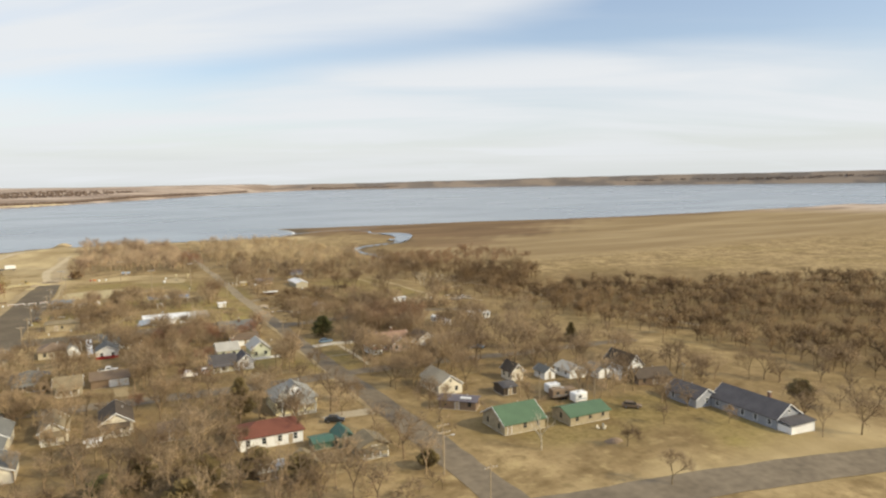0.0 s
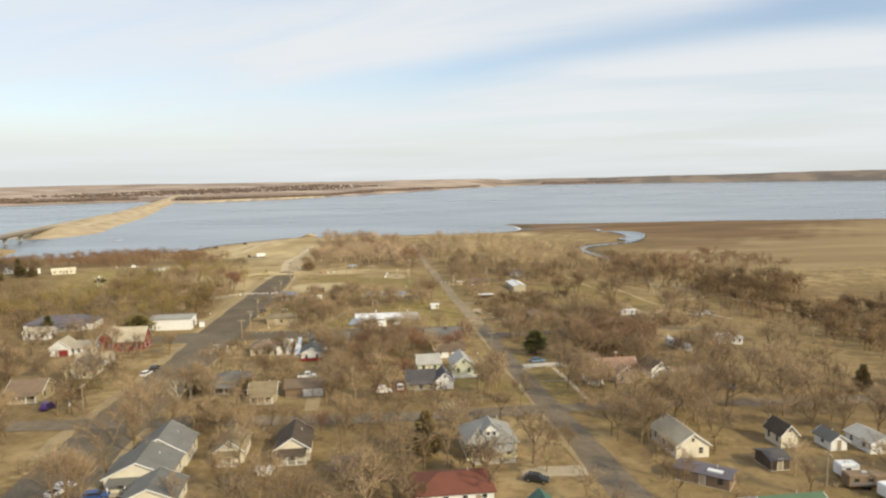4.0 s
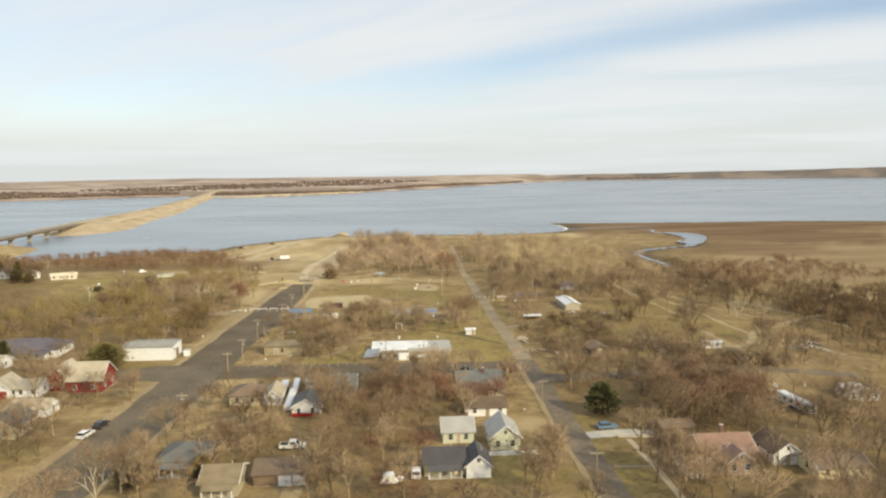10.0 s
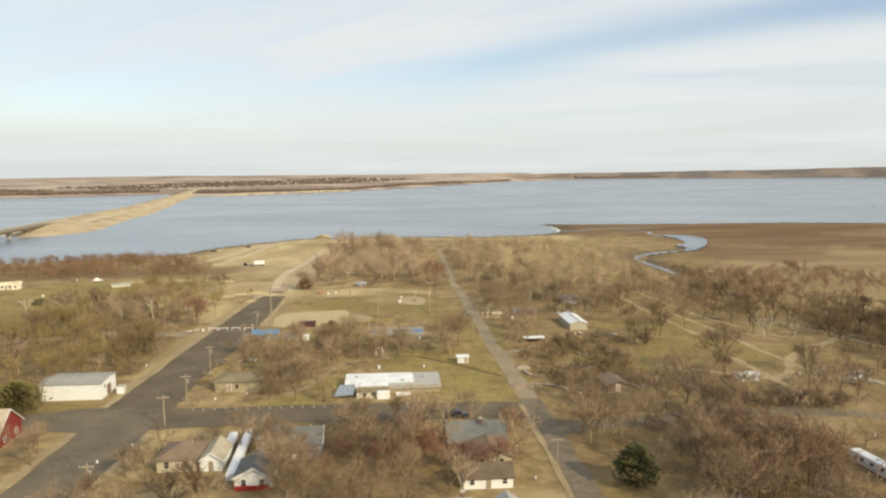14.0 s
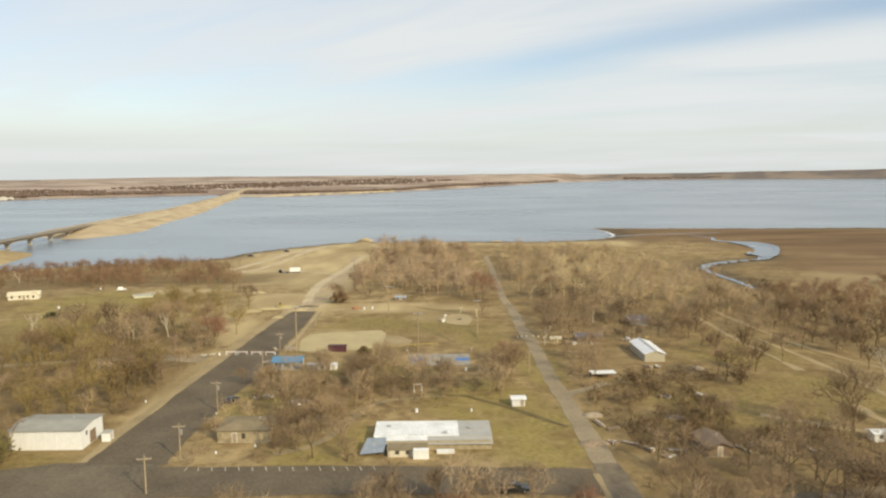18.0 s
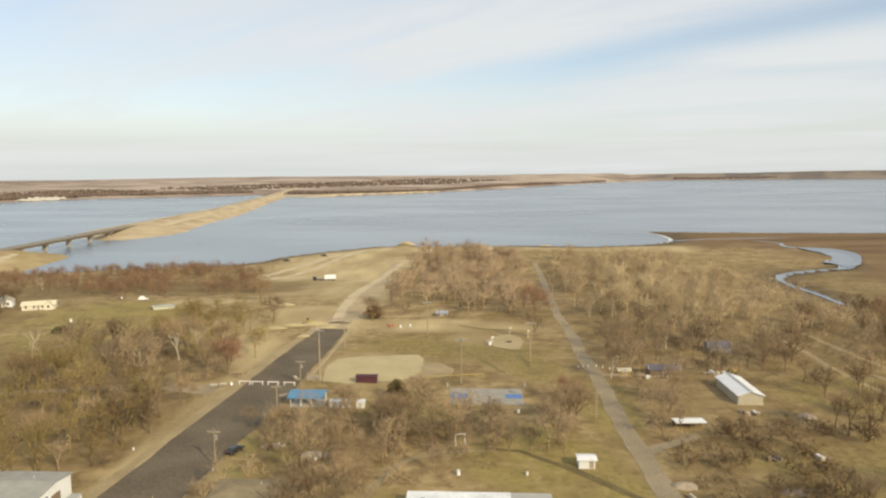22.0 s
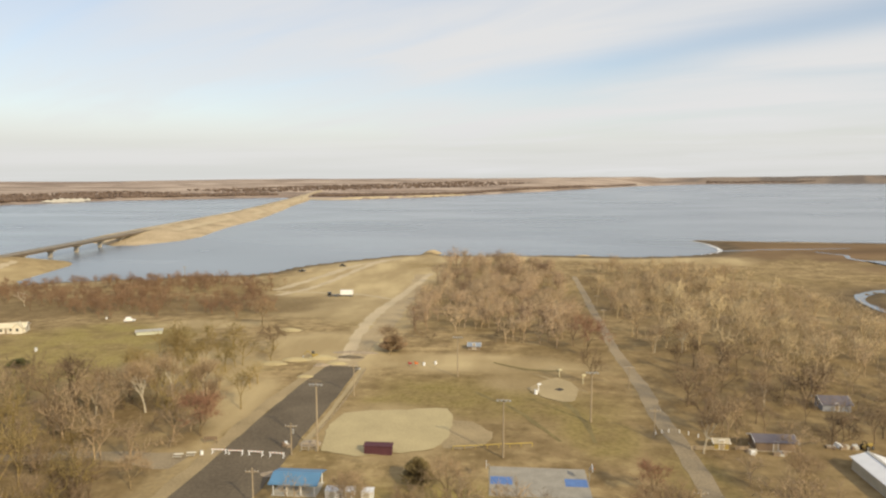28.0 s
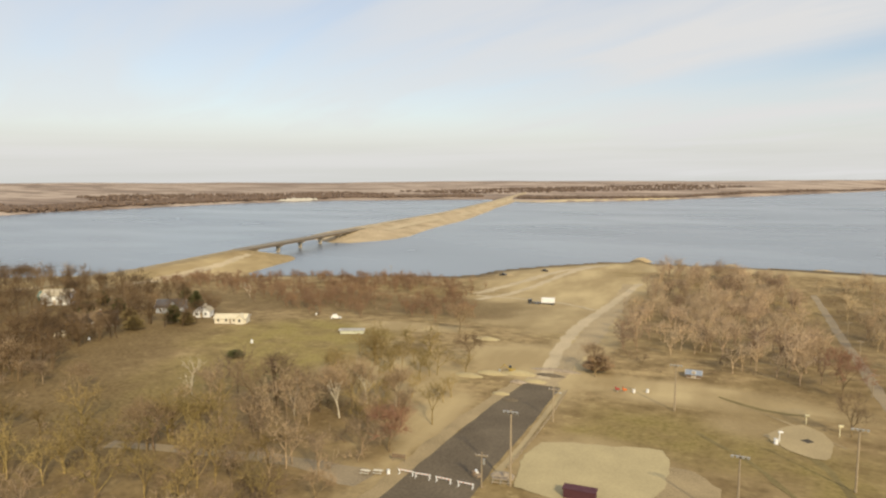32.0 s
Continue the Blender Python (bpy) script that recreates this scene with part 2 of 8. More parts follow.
M_DOOR = material("painted_door", (0.40, 0.33, 0.24), 0.6, 0.2, 1, 8, per_object=0.3)
M_BRICK = material("chimney_brick", (0.20, 0.12, 0.09), 0.9, 0.25, 2, 12)
M_CONC = material("concrete", (0.48, 0.45, 0.39), 0.9, 0.18, 0.4, 5)
M_CONCW = material("white_concrete", (0.68, 0.695, 0.71), 0.8, 0.22, 0.3, 1.5)
M_WOOD = material("weathered_wood", (0.26, 0.20, 0.14), 0.9, 0.25, 1.5, 12, per_object=0.2)
M_POLE = material("weathered_pole", (0.34, 0.275, 0.19), 0.9, 0.2, 1.2, 12, per_object=0.15)
M_BRIDGE = material("weathered_bridge_concrete", (0.24, 0.21, 0.17), 0.9, 0.2, 0.4, 3)
# Bridge concrete again, lightened in colour for the sun on the piers
M_PIERSUNLIT = material("pale_pier_concrete", (0.40, 0.36, 0.30), 0.9, 0.2, 0.4, 3)
M_BARNW = material("tan_barn_metal", (0.42, 0.385, 0.30), 0.6, 0.14, 0.5, 4)
M_STEEL = material("galvanised_steel", (0.46, 0.46, 0.45), 0.45, 0.12, 1.2, 8, metal=0.6)
M_CERAM = material("porcelain", (0.5, 0.5, 0.5), 0.3, 0.1, 2, 8)
M_RUBBER = material("rubber", (0.02, 0.02, 0.02), 0.9, 0.2, 3, 20)
M_RIM = material("wheel_rim", (0.45, 0.45, 0.46), 0.35, 0.1, 3, 20, metal=0.8)
M_CARW = material("white_car_paint", (0.78, 0.78, 0.77), 0.25, 0.04, 1, 4, bump=0, spec=0.6)
M_CARB = material("blue_car_paint", (0.04, 0.08, 0.24), 0.25, 0.06, 1, 4, bump=0, spec=0.6)
M_CARK = material("dark_car_paint", (0.03, 0.032, 0.036), 0.25, 0.06, 1, 4, bump=0, spec=0.6)
M_CARS = material("steel_blue_car_paint", (0.14, 0.22, 0.32), 0.25, 0.06, 1, 4, bump=0, spec=0.6)
M_CARR = material("red_paint", (0.35, 0.03, 0.03), 0.4, 0.1, 1, 4, bump=0, spec=0.5)
M_CARP = material("purple_car_paint", (0.06, 0.03, 0.16), 0.3, 0.1, 1, 4, bump=0, spec=0.6)
M_YELLOW = material("machine_yellow", (0.34, 0.25, 0.07), 0.5, 0.2, 1, 6)
M_ORANGE = material("barricade_orange", (0.65, 0.16, 0.03), 0.6, 0.1, 1, 6)
M_RAILYELLOW = material("faded_yellow_paint", (0.46, 0.34, 0.08), 0.6, 0.15, 1, 6)
M_PURPLE = material("maroon_boards", (0.09, 0.035, 0.045), 0.8, 0.2, 1, 8)
M_COURT = material("worn_sports_court", (0.30, 0.28, 0.24), 0.9, 0.2, 0.4, 4)
M_COURTBLUE = material("blue_court_paint", (0.10, 0.19, 0.42), 0.7, 0.2, 0.6, 4)
M_ASPHALT = material("asphalt", (0.114, 0.093, 0.068), 0.95, 0.17, 0.10, 1.6, tint=(0.145, 0.119, 0.086), spec=0.15)
M_ASPHALT2 = material("worn_asphalt", (0.158, 0.130, 0.098), 0.95, 0.2, 0.12, 0.6, tint=(0.19, 0.157, 0.115), spec=0.15)
M_ASPHALT3 = material("old_brown_asphalt", (0.128, 0.107, 0.079), 0.92, 0.2, 0.10, 1.6, tint=(0.162, 0.136, 0.099), spec=0.15)
M_VERGE = material("tan_verge_soil", (0.315, 0.245, 0.140), 0.95, 0.28, 0.12, 2.2)
M_GRAVEL2 = material("dull_gravel", (0.275, 0.222, 0.148), 0.95, 0.3, 0.12, 2.0)
M_GRAVEL = material("pale_gravel", (0.40, 0.34, 0.245), 0.95, 0.25, 0.15, 2.2)
M_SAND = material("infield_sand", (0.41, 0.342, 0.195), 0.95, 0.14, 0.12, 2.0)
M_INFIELD = material("worn_infield_soil", (0.37, 0.295, 0.17), 0.95, 0.16, 0.12, 2.0)
M_TRACK = material("pale_dusty_track", (0.47, 0.385, 0.255), 0.95, 0.2, 0.08, 1.6)
M_BANK = material("dry_grass_bank", (0.37, 0.282, 0.168), 0.95, 0.3, 0.03, 0.5, tint=(0.45, 0.362, 0.24))
M_DIRT = material("graded_dirt", (0.375, 0.295, 0.178), 0.95, 0.25, 0.08, 1.6)
M_RUT = material("olive_worn_grass", (0.185, 0.146, 0.062), 0.95, 0.3, 0.2, 1.6)
M_DARKGRASS = material("damp_dark_grass", (0.135, 0.105, 0.046), 0.95, 0.3, 0.2, 1.6)
M_PATCH = material("dark_tar_patch", (0.065, 0.055, 0.046), 0.9, 0.2, 0.3, 2)
M_TARP = material("faded_blue_tarp", (0.25, 0.29, 0.35), 0.6, 0.2, 0.8, 5)
M_RUBBLE = material("rubble", (0.33, 0.27, 0.20), 0.95, 0.35, 0.8, 4)
M_BARK = twig_material("bark", (0.16, 0.115, 0.066), (0.26, 0.195, 0.111))
M_TWIG = twig_material("twigs", (0.120, 0.080, 0.050), (0.405, 0.300, 0.188), third=(0.285, 0.204, 0.121))
M_TWIGRED = twig_material("reddish_twigs", (0.235, 0.125, 0.082), (0.28, 0.16, 0.103))
M_PALEBARK = twig_material("pale_bark", (0.42, 0.37, 0.28), (0.50, 0.45, 0.36))
M_WOODS = twig_material("woodland_twigs", (0.095, 0.063, 0.042), (0.45, 0.338, 0.213), attr=True, third=(0.29, 0.208, 0.128))
M_WOODSDARK = twig_material("dark_woodland_twigs", (0.080, 0.052, 0.031), (0.29, 0.200, 0.111), attr=True, third=(0.16, 0.105, 0.057))
M_WOODSOLIVE = twig_material("olive_woodland_twigs", (0.17, 0.118, 0.050), (0.34, 0.255, 0.110), attr=True, third=(0.26, 0.20, 0.075))
# Rosy twigs lightened past their own tone to carry haze over the north wood
M_WOODSPINK = twig_material("rosy_woodland_twigs", (0.165, 0.106, 0.074), (0.52, 0.385, 0.255), attr=True, third=(0.50, 0.395, 0.250))
M_WOODSRED = twig_material("red_brown_woodland_twigs", (0.175, 0.104, 0.065), (0.29, 0.185, 0.111), attr=True, third=(0.22, 0.135, 0.083))
# Pale twigs brightened in colour for the haze over the woods by the lane
M_WOODSPALE = twig_material("pale_woodland_twigs", (0.31, 0.230, 0.140), (0.54, 0.432, 0.262), attr=True, third=(0.34, 0.240, 0.155))
M_FARWOODS = twig_material("distant_woods", (0.115, 0.083, 0.066), (0.19, 0.138, 0.108), attr=True)
M_CEDAR = material("winter_cedar_leaves", (0.050, 0.062, 0.022), 0.85, 0.45, 0.9, 6, tint=(0.085, 0.078, 0.03))
M_CEDARBROWN = material("bronzed_cedar_leaves", (0.120, 0.092, 0.040), 0.85, 0.4, 0.9, 6, tint=(0.185, 0.140, 0.062))
M_CEDAROLIVE = material("olive_cedar_leaves", (0.105, 0.092, 0.030), 0.85, 0.4, 0.9, 6, tint=(0.165, 0.138, 0.050))

# ---- helpers for things ----


def part(name, bm, mat, parent=None, label="", smooth=False):
    """Links a bmesh as one mesh object under a thing or part."""
    me = bpy.data.meshes.new(name)
    bm.to_mesh(me)
    bm.free()
    if smooth:
        me.polygons.foreach_set("use_smooth", [True] * len(me.polygons))
    me.materials.append(mat)
    ob = new(name, me)
    if parent:
        ob.parent = parent
    if label:
        tagged(ob, label)
    return ob


def share(ob, x=0.0, y=0.0, z=0.0, rz=0.0):
    """A further piece on the same mesh, under the same parent."""
    o = bpy.data.objects.new(ob.name, ob.data)
    scene.collection.objects.link(o)
    o.parent = ob.parent
    o.matrix_basis = pose(x, y, z, 0, 0, rz)
    return o


def thing(name, label, category, x, y, rz=0.0, z=None, group=""):
    ob = new(name)
    ob.empty_display_size = 0.5
    ob.matrix_basis = pose(x, y, land(x, y) if z is None else z, 0, 0, rz)
    return tagged(ob, label, category, group)


def box(bm, x0, x1, y0, y1, z0, z1, bevel=0.0):
    v = [bm.verts.new((x, y, z)) for z in (z0, z1) for x, y in ((x0, y0), (x1, y0), (x1, y1), (x0, y1))]
    fs = [bm.faces.new([v[k] for k in q]) for q in ((3, 2, 1, 0), (4, 5, 6, 7), (0, 1, 5, 4), (1, 2, 6, 5), (2, 3, 7, 6), (3, 0, 4, 7))]
    if bevel:
        es = list({e for f in fs for e in f.edges})
        bmesh.ops.bevel(bm, geom=es, offset=bevel, segments=1, affect="EDGES")
    return bm


def boxes(*rows, bevel=0.0):
    bm = bmesh.new()
    for r in rows:
        box(bm, *r, bevel=bevel)
    return bm


def tube(bm, a, b, ra, rb, n=8, caps=True):
    a, b = Vector(a), Vector(b)
    w = (b - a).normalized()
    u = w.orthogonal().normalized()
    v = w.cross(u)
    rings = []
    for c, r in ((a, ra), (b, rb)):
        rings.append([bm.verts.new(c + (u * math.cos(k * math.tau / n) + v * math.sin(k * math.tau / n)) * r) for k in range(n)])
    for k in range(n):
        bm.faces.new((rings[0][k], rings[0][(k + 1) % n], rings[1][(k + 1) % n], rings[1][k]))
    if caps:
        bm.faces.new(rings[0][::-1])
        bm.faces.new(rings[1])
    return bm


def prism(bm, pts, y0, y1):
    """A solid with the outline pts in x and z, from y0 to y1."""
    a = [bm.verts.new((x, y0, z)) for x, z in pts]
    b = [bm.verts.new((x, y1, z)) for x, z in pts]
    n = len(pts)
    bm.faces.new(a)
    bm.faces.new(b[::-1])
    for k in range(n):
        bm.faces.new((a[(k + 1) % n], a[k], b[k], b[(k + 1) % n]))
    return bm


def solid_between(bm, top, drop):
    """A slab: the polygon top and the same one drop lower."""
    a = [bm.verts.new(p) for p in top]
    b = [bm.verts.new((p[0], p[1], p[2] - drop)) for p in top]
    n = len(top)
    bm.faces.new(a)
    bm.faces.new(b[::-1])
    for k in range(n):
        bm.faces.new((a[(k + 1) % n], a[k], b[k], b[(k + 1) % n]))
    return bm


# ---- the lie of the land ----
LAKE_Z = -10.8


def lake(x):
    """The water's height: level over the near reach, a little higher far to the east."""
    return LAKE_Z + 0.0087 * np.maximum(np.asarray(x, float) - 250, 0)


# The lake's outline: near shore from the bridge eastwards, then the far shore back to the west.
LAKE = [(-290, 648), (-270, 662), (-236, 679), (-216, 678), (-205, 692), (-160, 701), (-144, 716), (-133, 750), (-110, 781), (-64, 831), (-30, 828),
        (24, 836), (72, 835), (131, 830), (190, 846), (208, 858), (224, 880), (233, 915), (234, 950), (226, 978), (236, 990), (300, 976), (420, 958), (540, 948), (666, 912),
        (882, 882), (1250, 872), (1700, 880), (2600, 1060), (4500, 1400), (4395, 2020), (4045, 2600), (3530, 3280), (2900, 3900), (2090, 4380), (1300, 4560), (800, 4080),
        (293, 3244), (-93, 2504), (-223, 2289), (-450, 2060), (-560, 2150), (-648, 2262), (-1017, 1994), (-1158, 1665), (-1180, 1331), (-1208, 1219),
        (-1179, 1084), (-1400, 960), (-2600, 800), (-2600, 560), (-900, 560), (-430, 575), (-400, 610), (-395, 690), (-330, 690)]
CREST = [(-338, 545), (-346, 629), (-362, 724)]
CAUSEWAY = [(-380, 973), (-400, 1109), (-425, 1380), (-516, 1955), (-570, 2250), (-627, 2578)]
CREEK = [(214, 540), (217, 571), (217, 600), (222, 629), (235, 648), (262, 664), (285, 672), (297, 690)]
POOL = [(284, 701), (297, 681), (315, 704), (336, 748), (335, 783), (310, 795), (318, 764), (301, 723)]


def ease(a):
    a = np.clip(a, 0, 1)
    return a * a * (3 - 2 * a)


def to_line(x, y, pts, closed=False):
    """The distance of points from a line of points."""
    best = np.full(np.shape(x), 1e9)
    for (ax, ay), (bx, by) in zip(pts, pts[1:] + pts[:1] if closed else pts[1:]):
        dx, dy = bx - ax, by - ay
        k = np.clip(((x - ax) * dx + (y - ay) * dy) / (dx * dx + dy * dy), 0, 1)
        best = np.minimum(best, np.hypot(x - ax - k * dx, y - ay - k * dy))
    return best


def inside(x, y, pts):
    odd = np.zeros(np.shape(x), bool)
    for (ax, ay), (bx, by) in zip(pts, pts[1:] + pts[:1]):
        if ay == by:
            continue
        odd ^= ((ay > y) != (by > y)) & (x < (bx - ax) * (y - ay) / (by - ay) + ax)
    return odd


def wave(x, y):
    """A gentle, uneven swell, the same at every build."""
    return (np.sin(x * 0.013 + 1.3 * np.sin(y * 0.007)) + np.sin(y * 0.017 + x * 0.005 + 2.0) + 0.6 * np.sin(x * 0.041 - y * 0.033)) / 2.6


def terrain(x, y):
    x, y = np.asarray(x, float), np.asarray(y, float)
    s = ease((y - 468) / 180)
    z = 3.6 * (1 - ease((y - 120) / 204)) - 8.4 * s - (1 - s) * 6.6 * ease((x - 90) / 156)
    far = np.hypot(x, y - 150)
    out = ease((far - 1000) / 900)
    # the land climbs to low hills along the horizon, higher towards the east
    way = np.degrees(np.arctan2(x, y - 150))
    rim = np.interp(way, [-60, -30, -22, -5, 4, 20, 30, 37, 45, 60], [23, 20, 30, 36, 39, 45, 52, 62, 66, 69])
    begin = np.interp(way, [3, 13], [2300, 4660])
    z = z * (1 - out) + out * (-5 + 3 * wave(x * 0.5, y * 0.5) + rim * ease((far - begin) / (4850 - begin)))
    z = z + 0.0087 * np.maximum(x - 250, 0)
    edge = to_line(x, y, LAKE, True) + 2.2 * np.sin(x * 0.11) * np.sin(y * 0.09 + x * 0.05) + 5 * wave(x * 5, y * 5) * ease((far - 500) / 1000)
    wet = inside(x, y, LAKE)
    width = np.where(far > 1100, 25.0, 45.0)
    z = np.where(wet, lake(x) - np.minimum(0.15 + edge * 0.04, 3.0), np.minimum(z, 99) * ease(edge / width) + (lake(x) + 0.25) * (1 - ease(edge / width)))
    z = np.maximum(z, -2.4 - 0.20 * np.maximum(to_line(x, y, CREST) - 6, 0))
    creek = to_line(x, y, CREEK)
    z = z - 1.6 * (1 - ease(creek / 7)) - 1.4 * np.where(inside(x, y, POOL), 1.0, 0.0)
    z = z + 0.6 * np.exp(-((x + 40) ** 2 + (y - 822) ** 2) / 60) * 6
    return z


def land(x, y):
    return float(terrain(np.array([x]), np.array([y]))[0])


# ---- the ground: one sheet out to the horizon, finer over the town ----
def blot(x, y, cx, cy, rx, ry, turn=0.0):
    c, s = math.cos(radians(turn)), math.sin(radians(turn))
    u, v = (x - cx) * c + (y - cy) * s, (y - cy) * c - (x - cx) * s
    d = np.hypot(u / rx, v / ry) + 0.25 * wave(x * 6, y * 6)
    return 1 - ease((d - 0.6) / 0.6)


def ground_sheet():
    angles = np.concatenate([np.arange(-60, 60.01, 0.35), np.arange(66, 294, 6)])
    radii = np.concatenate([[12, 30], 45 * np.exp(np.arange(0, 400) * 0.0135)])
    radii = radii[radii < 4900]
    a, r = np.meshgrid(np.radians(angles), radii)
    x, y = 10 + r * np.sin(a), 60 + r * np.cos(a)
    z = terrain(x, y)
    nr, na = x.shape
    verts = np.stack([x, y, z], -1).reshape(-1, 3)
    i, j = np.meshgrid(np.arange(nr - 1), np.arange(na), indexing="ij")
    k = (j + 1) % na
    quads = np.stack([i * na + j, i * na + k, (i + 1) * na + k, (i + 1) * na + j], -1).reshape(-1, 4)[:, ::-1]
    tip = len(verts)
    verts = np.vstack([verts, [[10, 60, land(10, 60)]]])
    tris = [(tip, (j + 1) % na, j) for j in range(na)]
    me = bpy.data.meshes.new("ground")
    me.from_pydata(verts.tolist(), [], quads.tolist() + [t[::-1] for t in tris])
    me.polygons.foreach_set("use_smooth", [True] * len(me.polygons))
    x, y = verts[:, 0], verts[:, 1]
    far = np.hypot(x, y - 150)
    edge = to_line(x, y, LAKE, True)
    lawn = np.zeros(len(x))
    for row in LAWNS:
        lawn = np.maximum(lawn, blot(x, y, *row))
    soil = np.zeros(len(x))
    for row in BARE_AND_LIFTED:
        soil = np.maximum(soil, blot(x, y, *row))
    crop = ease((x - 210 - 0.25 * (y - 500) - 40 * wave(x * 2, y * 2)) / 60) * ease((y - 420) / 60) * (1 - ease((far - 1500) / 300))
    mud = np.where(inside(x, y, LAKE), 1.0, 1 - ease((edge - 4 - 9 * ease((x - 20) / 90)) / 14)) * (1 - ease((far - 1300) / 300))
    bank = to_line(x, y, CREST)
    soil = np.maximum(soil, 0.45 * (1 - ease((bank - 40) / 25)))
    mud = mud * ease((bank - 45) / 20)
    mud = np.maximum(mud, 0.8 * (1 - ease((to_line(x, y, CREEK) - 6) / 14)))
    litter = np.zeros(len(x))
    for row in LITTER_AND_SHADE:
        litter = np.maximum(litter, row[-1] * blot(x, y, *row[:-1]))
    # dark ploughed flats along the shore and beyond the creek
    plough = np.maximum(blot(x, y, 430, 850, 240, 90, -6), blot(x, y, 420, 740, 130, 90, -10))
    plough = np.maximum(plough, 0.8 * blot(x, y, 330, 640, 60, 60, 20))
    plough = np.maximum(plough, ease((edge - 3) / 6) * (1 - ease((edge - 55) / 30)) * ease((x - 205) / 40) * (1 - ease((x - 900) / 200)) * 0.9)
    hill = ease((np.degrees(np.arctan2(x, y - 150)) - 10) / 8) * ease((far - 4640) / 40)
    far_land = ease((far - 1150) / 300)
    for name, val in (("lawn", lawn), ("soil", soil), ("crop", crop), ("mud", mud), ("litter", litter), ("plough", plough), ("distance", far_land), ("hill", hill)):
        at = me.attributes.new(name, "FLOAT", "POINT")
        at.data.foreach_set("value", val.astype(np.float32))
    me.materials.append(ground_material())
    ob = new("ground", me)
    return tagged(ob, "dry winter grass with green lawns and brown fields", "ground", kind="structure")


def ground_material():
    m = bpy.data.materials.new("dry_grass_and_soil")
    m.use_nodes = True
    n, l = m.node_tree.nodes, m.node_tree.links
    b = n["Principled BSDF"]
    b.inputs["Roughness"].default_value = 0.95
    b.inputs["Specular IOR Level"].default_value = 0.1
    geo = n.new("ShaderNodeNewGeometry")

    def noise_at(scale, detail=5.0, stretch=(1, 1, 1), rough=0.55):
        mp = n.new("ShaderNodeMapping")
        mp.inputs["Scale"].default_value = stretch
        l.new(geo.outputs["Position"], mp.inputs[0])
        t = n.new("ShaderNodeTexNoise")
        t.inputs["Scale"].default_value, t.inputs["Detail"].default_value = scale, detail
        t.inputs["Roughness"].default_value = rough
        l.new(mp.outputs[0], t.inputs["Vector"])
        return t.outputs[0]

    def spread(v, lo, hi):
        r = n.new("ShaderNodeMapRange")
        r.inputs[1].default_value, r.inputs[2].default_value = lo, hi
        l.new(v, r.inputs[0])
        return r.outputs[0]

    def blend(f, a, c):
        x = n.new("ShaderNodeMix")
        x.data_type = "RGBA"
        l.new(f, x.inputs["Factor"])
        for key, val in (("A", a), ("B", c)):
            if isinstance(val, tuple):
                x.inputs[key].default_value = (*val, 1)
            else:
                l.new(val, x.inputs[key])
        return x.outputs["Result"]

    def times(a, c):
        x = n.new("ShaderNodeMath")
        x.operation, x.use_clamp = "MULTIPLY", True
        l.new(a, x.inputs[0])
        if isinstance(c, float):
            x.inputs[1].default_value = c
        else:
            l.new(c, x.inputs[1])
        return x.outputs[0]

    def attr(name):
        a = n.new("ShaderNodeAttribute")
        a.attribute_name = name
        return a.outputs["Fac"]

    broad, mid, fine = noise_at(0.018), noise_at(0.09), noise_at(0.8, 6)
    streak = noise_at(0.12, 4, (0.35, 1.6, 1))
    col = blend(spread(mid, 0.33, 0.67), (0.180, 0.126, 0.063), (0.375, 0.279, 0.149))
    col = blend(times(spread(broad, 0.50, 0.68), 0.55), col, (0.232, 0.172, 0.072))
    col = blend(times(spread(streak, 0.50, 0.74), 0.30), col, (0.520, 0.408, 0.207))
    col = blend(times(spread(fine, 0.5, 0.75), 0.45), col, (0.130, 0.087, 0.039))
    tufts = noise_at(0.28, 5)
    col = blend(times(spread(tufts, 0.53, 0.66), 0.55), col, (0.125, 0.090, 0.040))
    col = blend(times(spread(tufts, 0.46, 0.34), 0.40), col, (0.500, 0.395, 0.205))
    lawn_col = blend(spread(fine, 0.35, 0.65), (0.190, 0.158, 0.043), (0.315, 0.258, 0.092))
    col = blend(times(times(attr("lawn"), spread(mid, 0.25, 0.60)), 0.75), col, lawn_col)
    # Soil colour lifted, so the brighter middle of the view is painted in
    soil_lifted_col = blend(spread(noise_at(0.035, 4, (1.6, 0.5, 1)), 0.38, 0.66), (0.345, 0.265, 0.144), (0.495, 0.395, 0.225))
    col = blend(attr("soil"), col, soil_lifted_col)
    crop_col = blend(spread(noise_at(0.013, 4, (0.35, 1.5, 1)), 0.40, 0.62), (0.235, 0.170, 0.090), (0.315, 0.240, 0.135))
    col = blend(attr("crop"), col, crop_col)
    col = blend(attr("plough"), col, blend(spread(noise_at(0.02, 4, (0.3, 1.6, 1)), 0.38, 0.62), (0.125, 0.082, 0.045), (0.205, 0.135, 0.075)))
    # Litter brown that doubles as painted shade and edge darkening
    litter_shade_col = blend(spread(fine, 0.35, 0.65), (0.100, 0.068, 0.033), (0.225, 0.160, 0.079))
    col = blend(attr("litter"), col, litter_shade_col)
    col = blend(attr("mud"), col, blend(spread(mid, 0.35, 0.65), (0.085, 0.062, 0.038), (0.16, 0.122, 0.074)))
    # Pinkish-tan far fields and woods, paled so that haze sits in their colour
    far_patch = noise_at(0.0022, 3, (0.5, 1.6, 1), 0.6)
    far_hazed_col = blend(spread(far_patch, 0.42, 0.52), (0.27, 0.205, 0.165), (0.45, 0.365, 0.30))
    far_hazed_col = blend(times(spread(noise_at(0.006, 4, (0.6, 2.0, 1)), 0.5, 0.56), 0.7), far_hazed_col, (0.17, 0.130, 0.105))
    col = blend(attr("distance"), col, far_hazed_col)
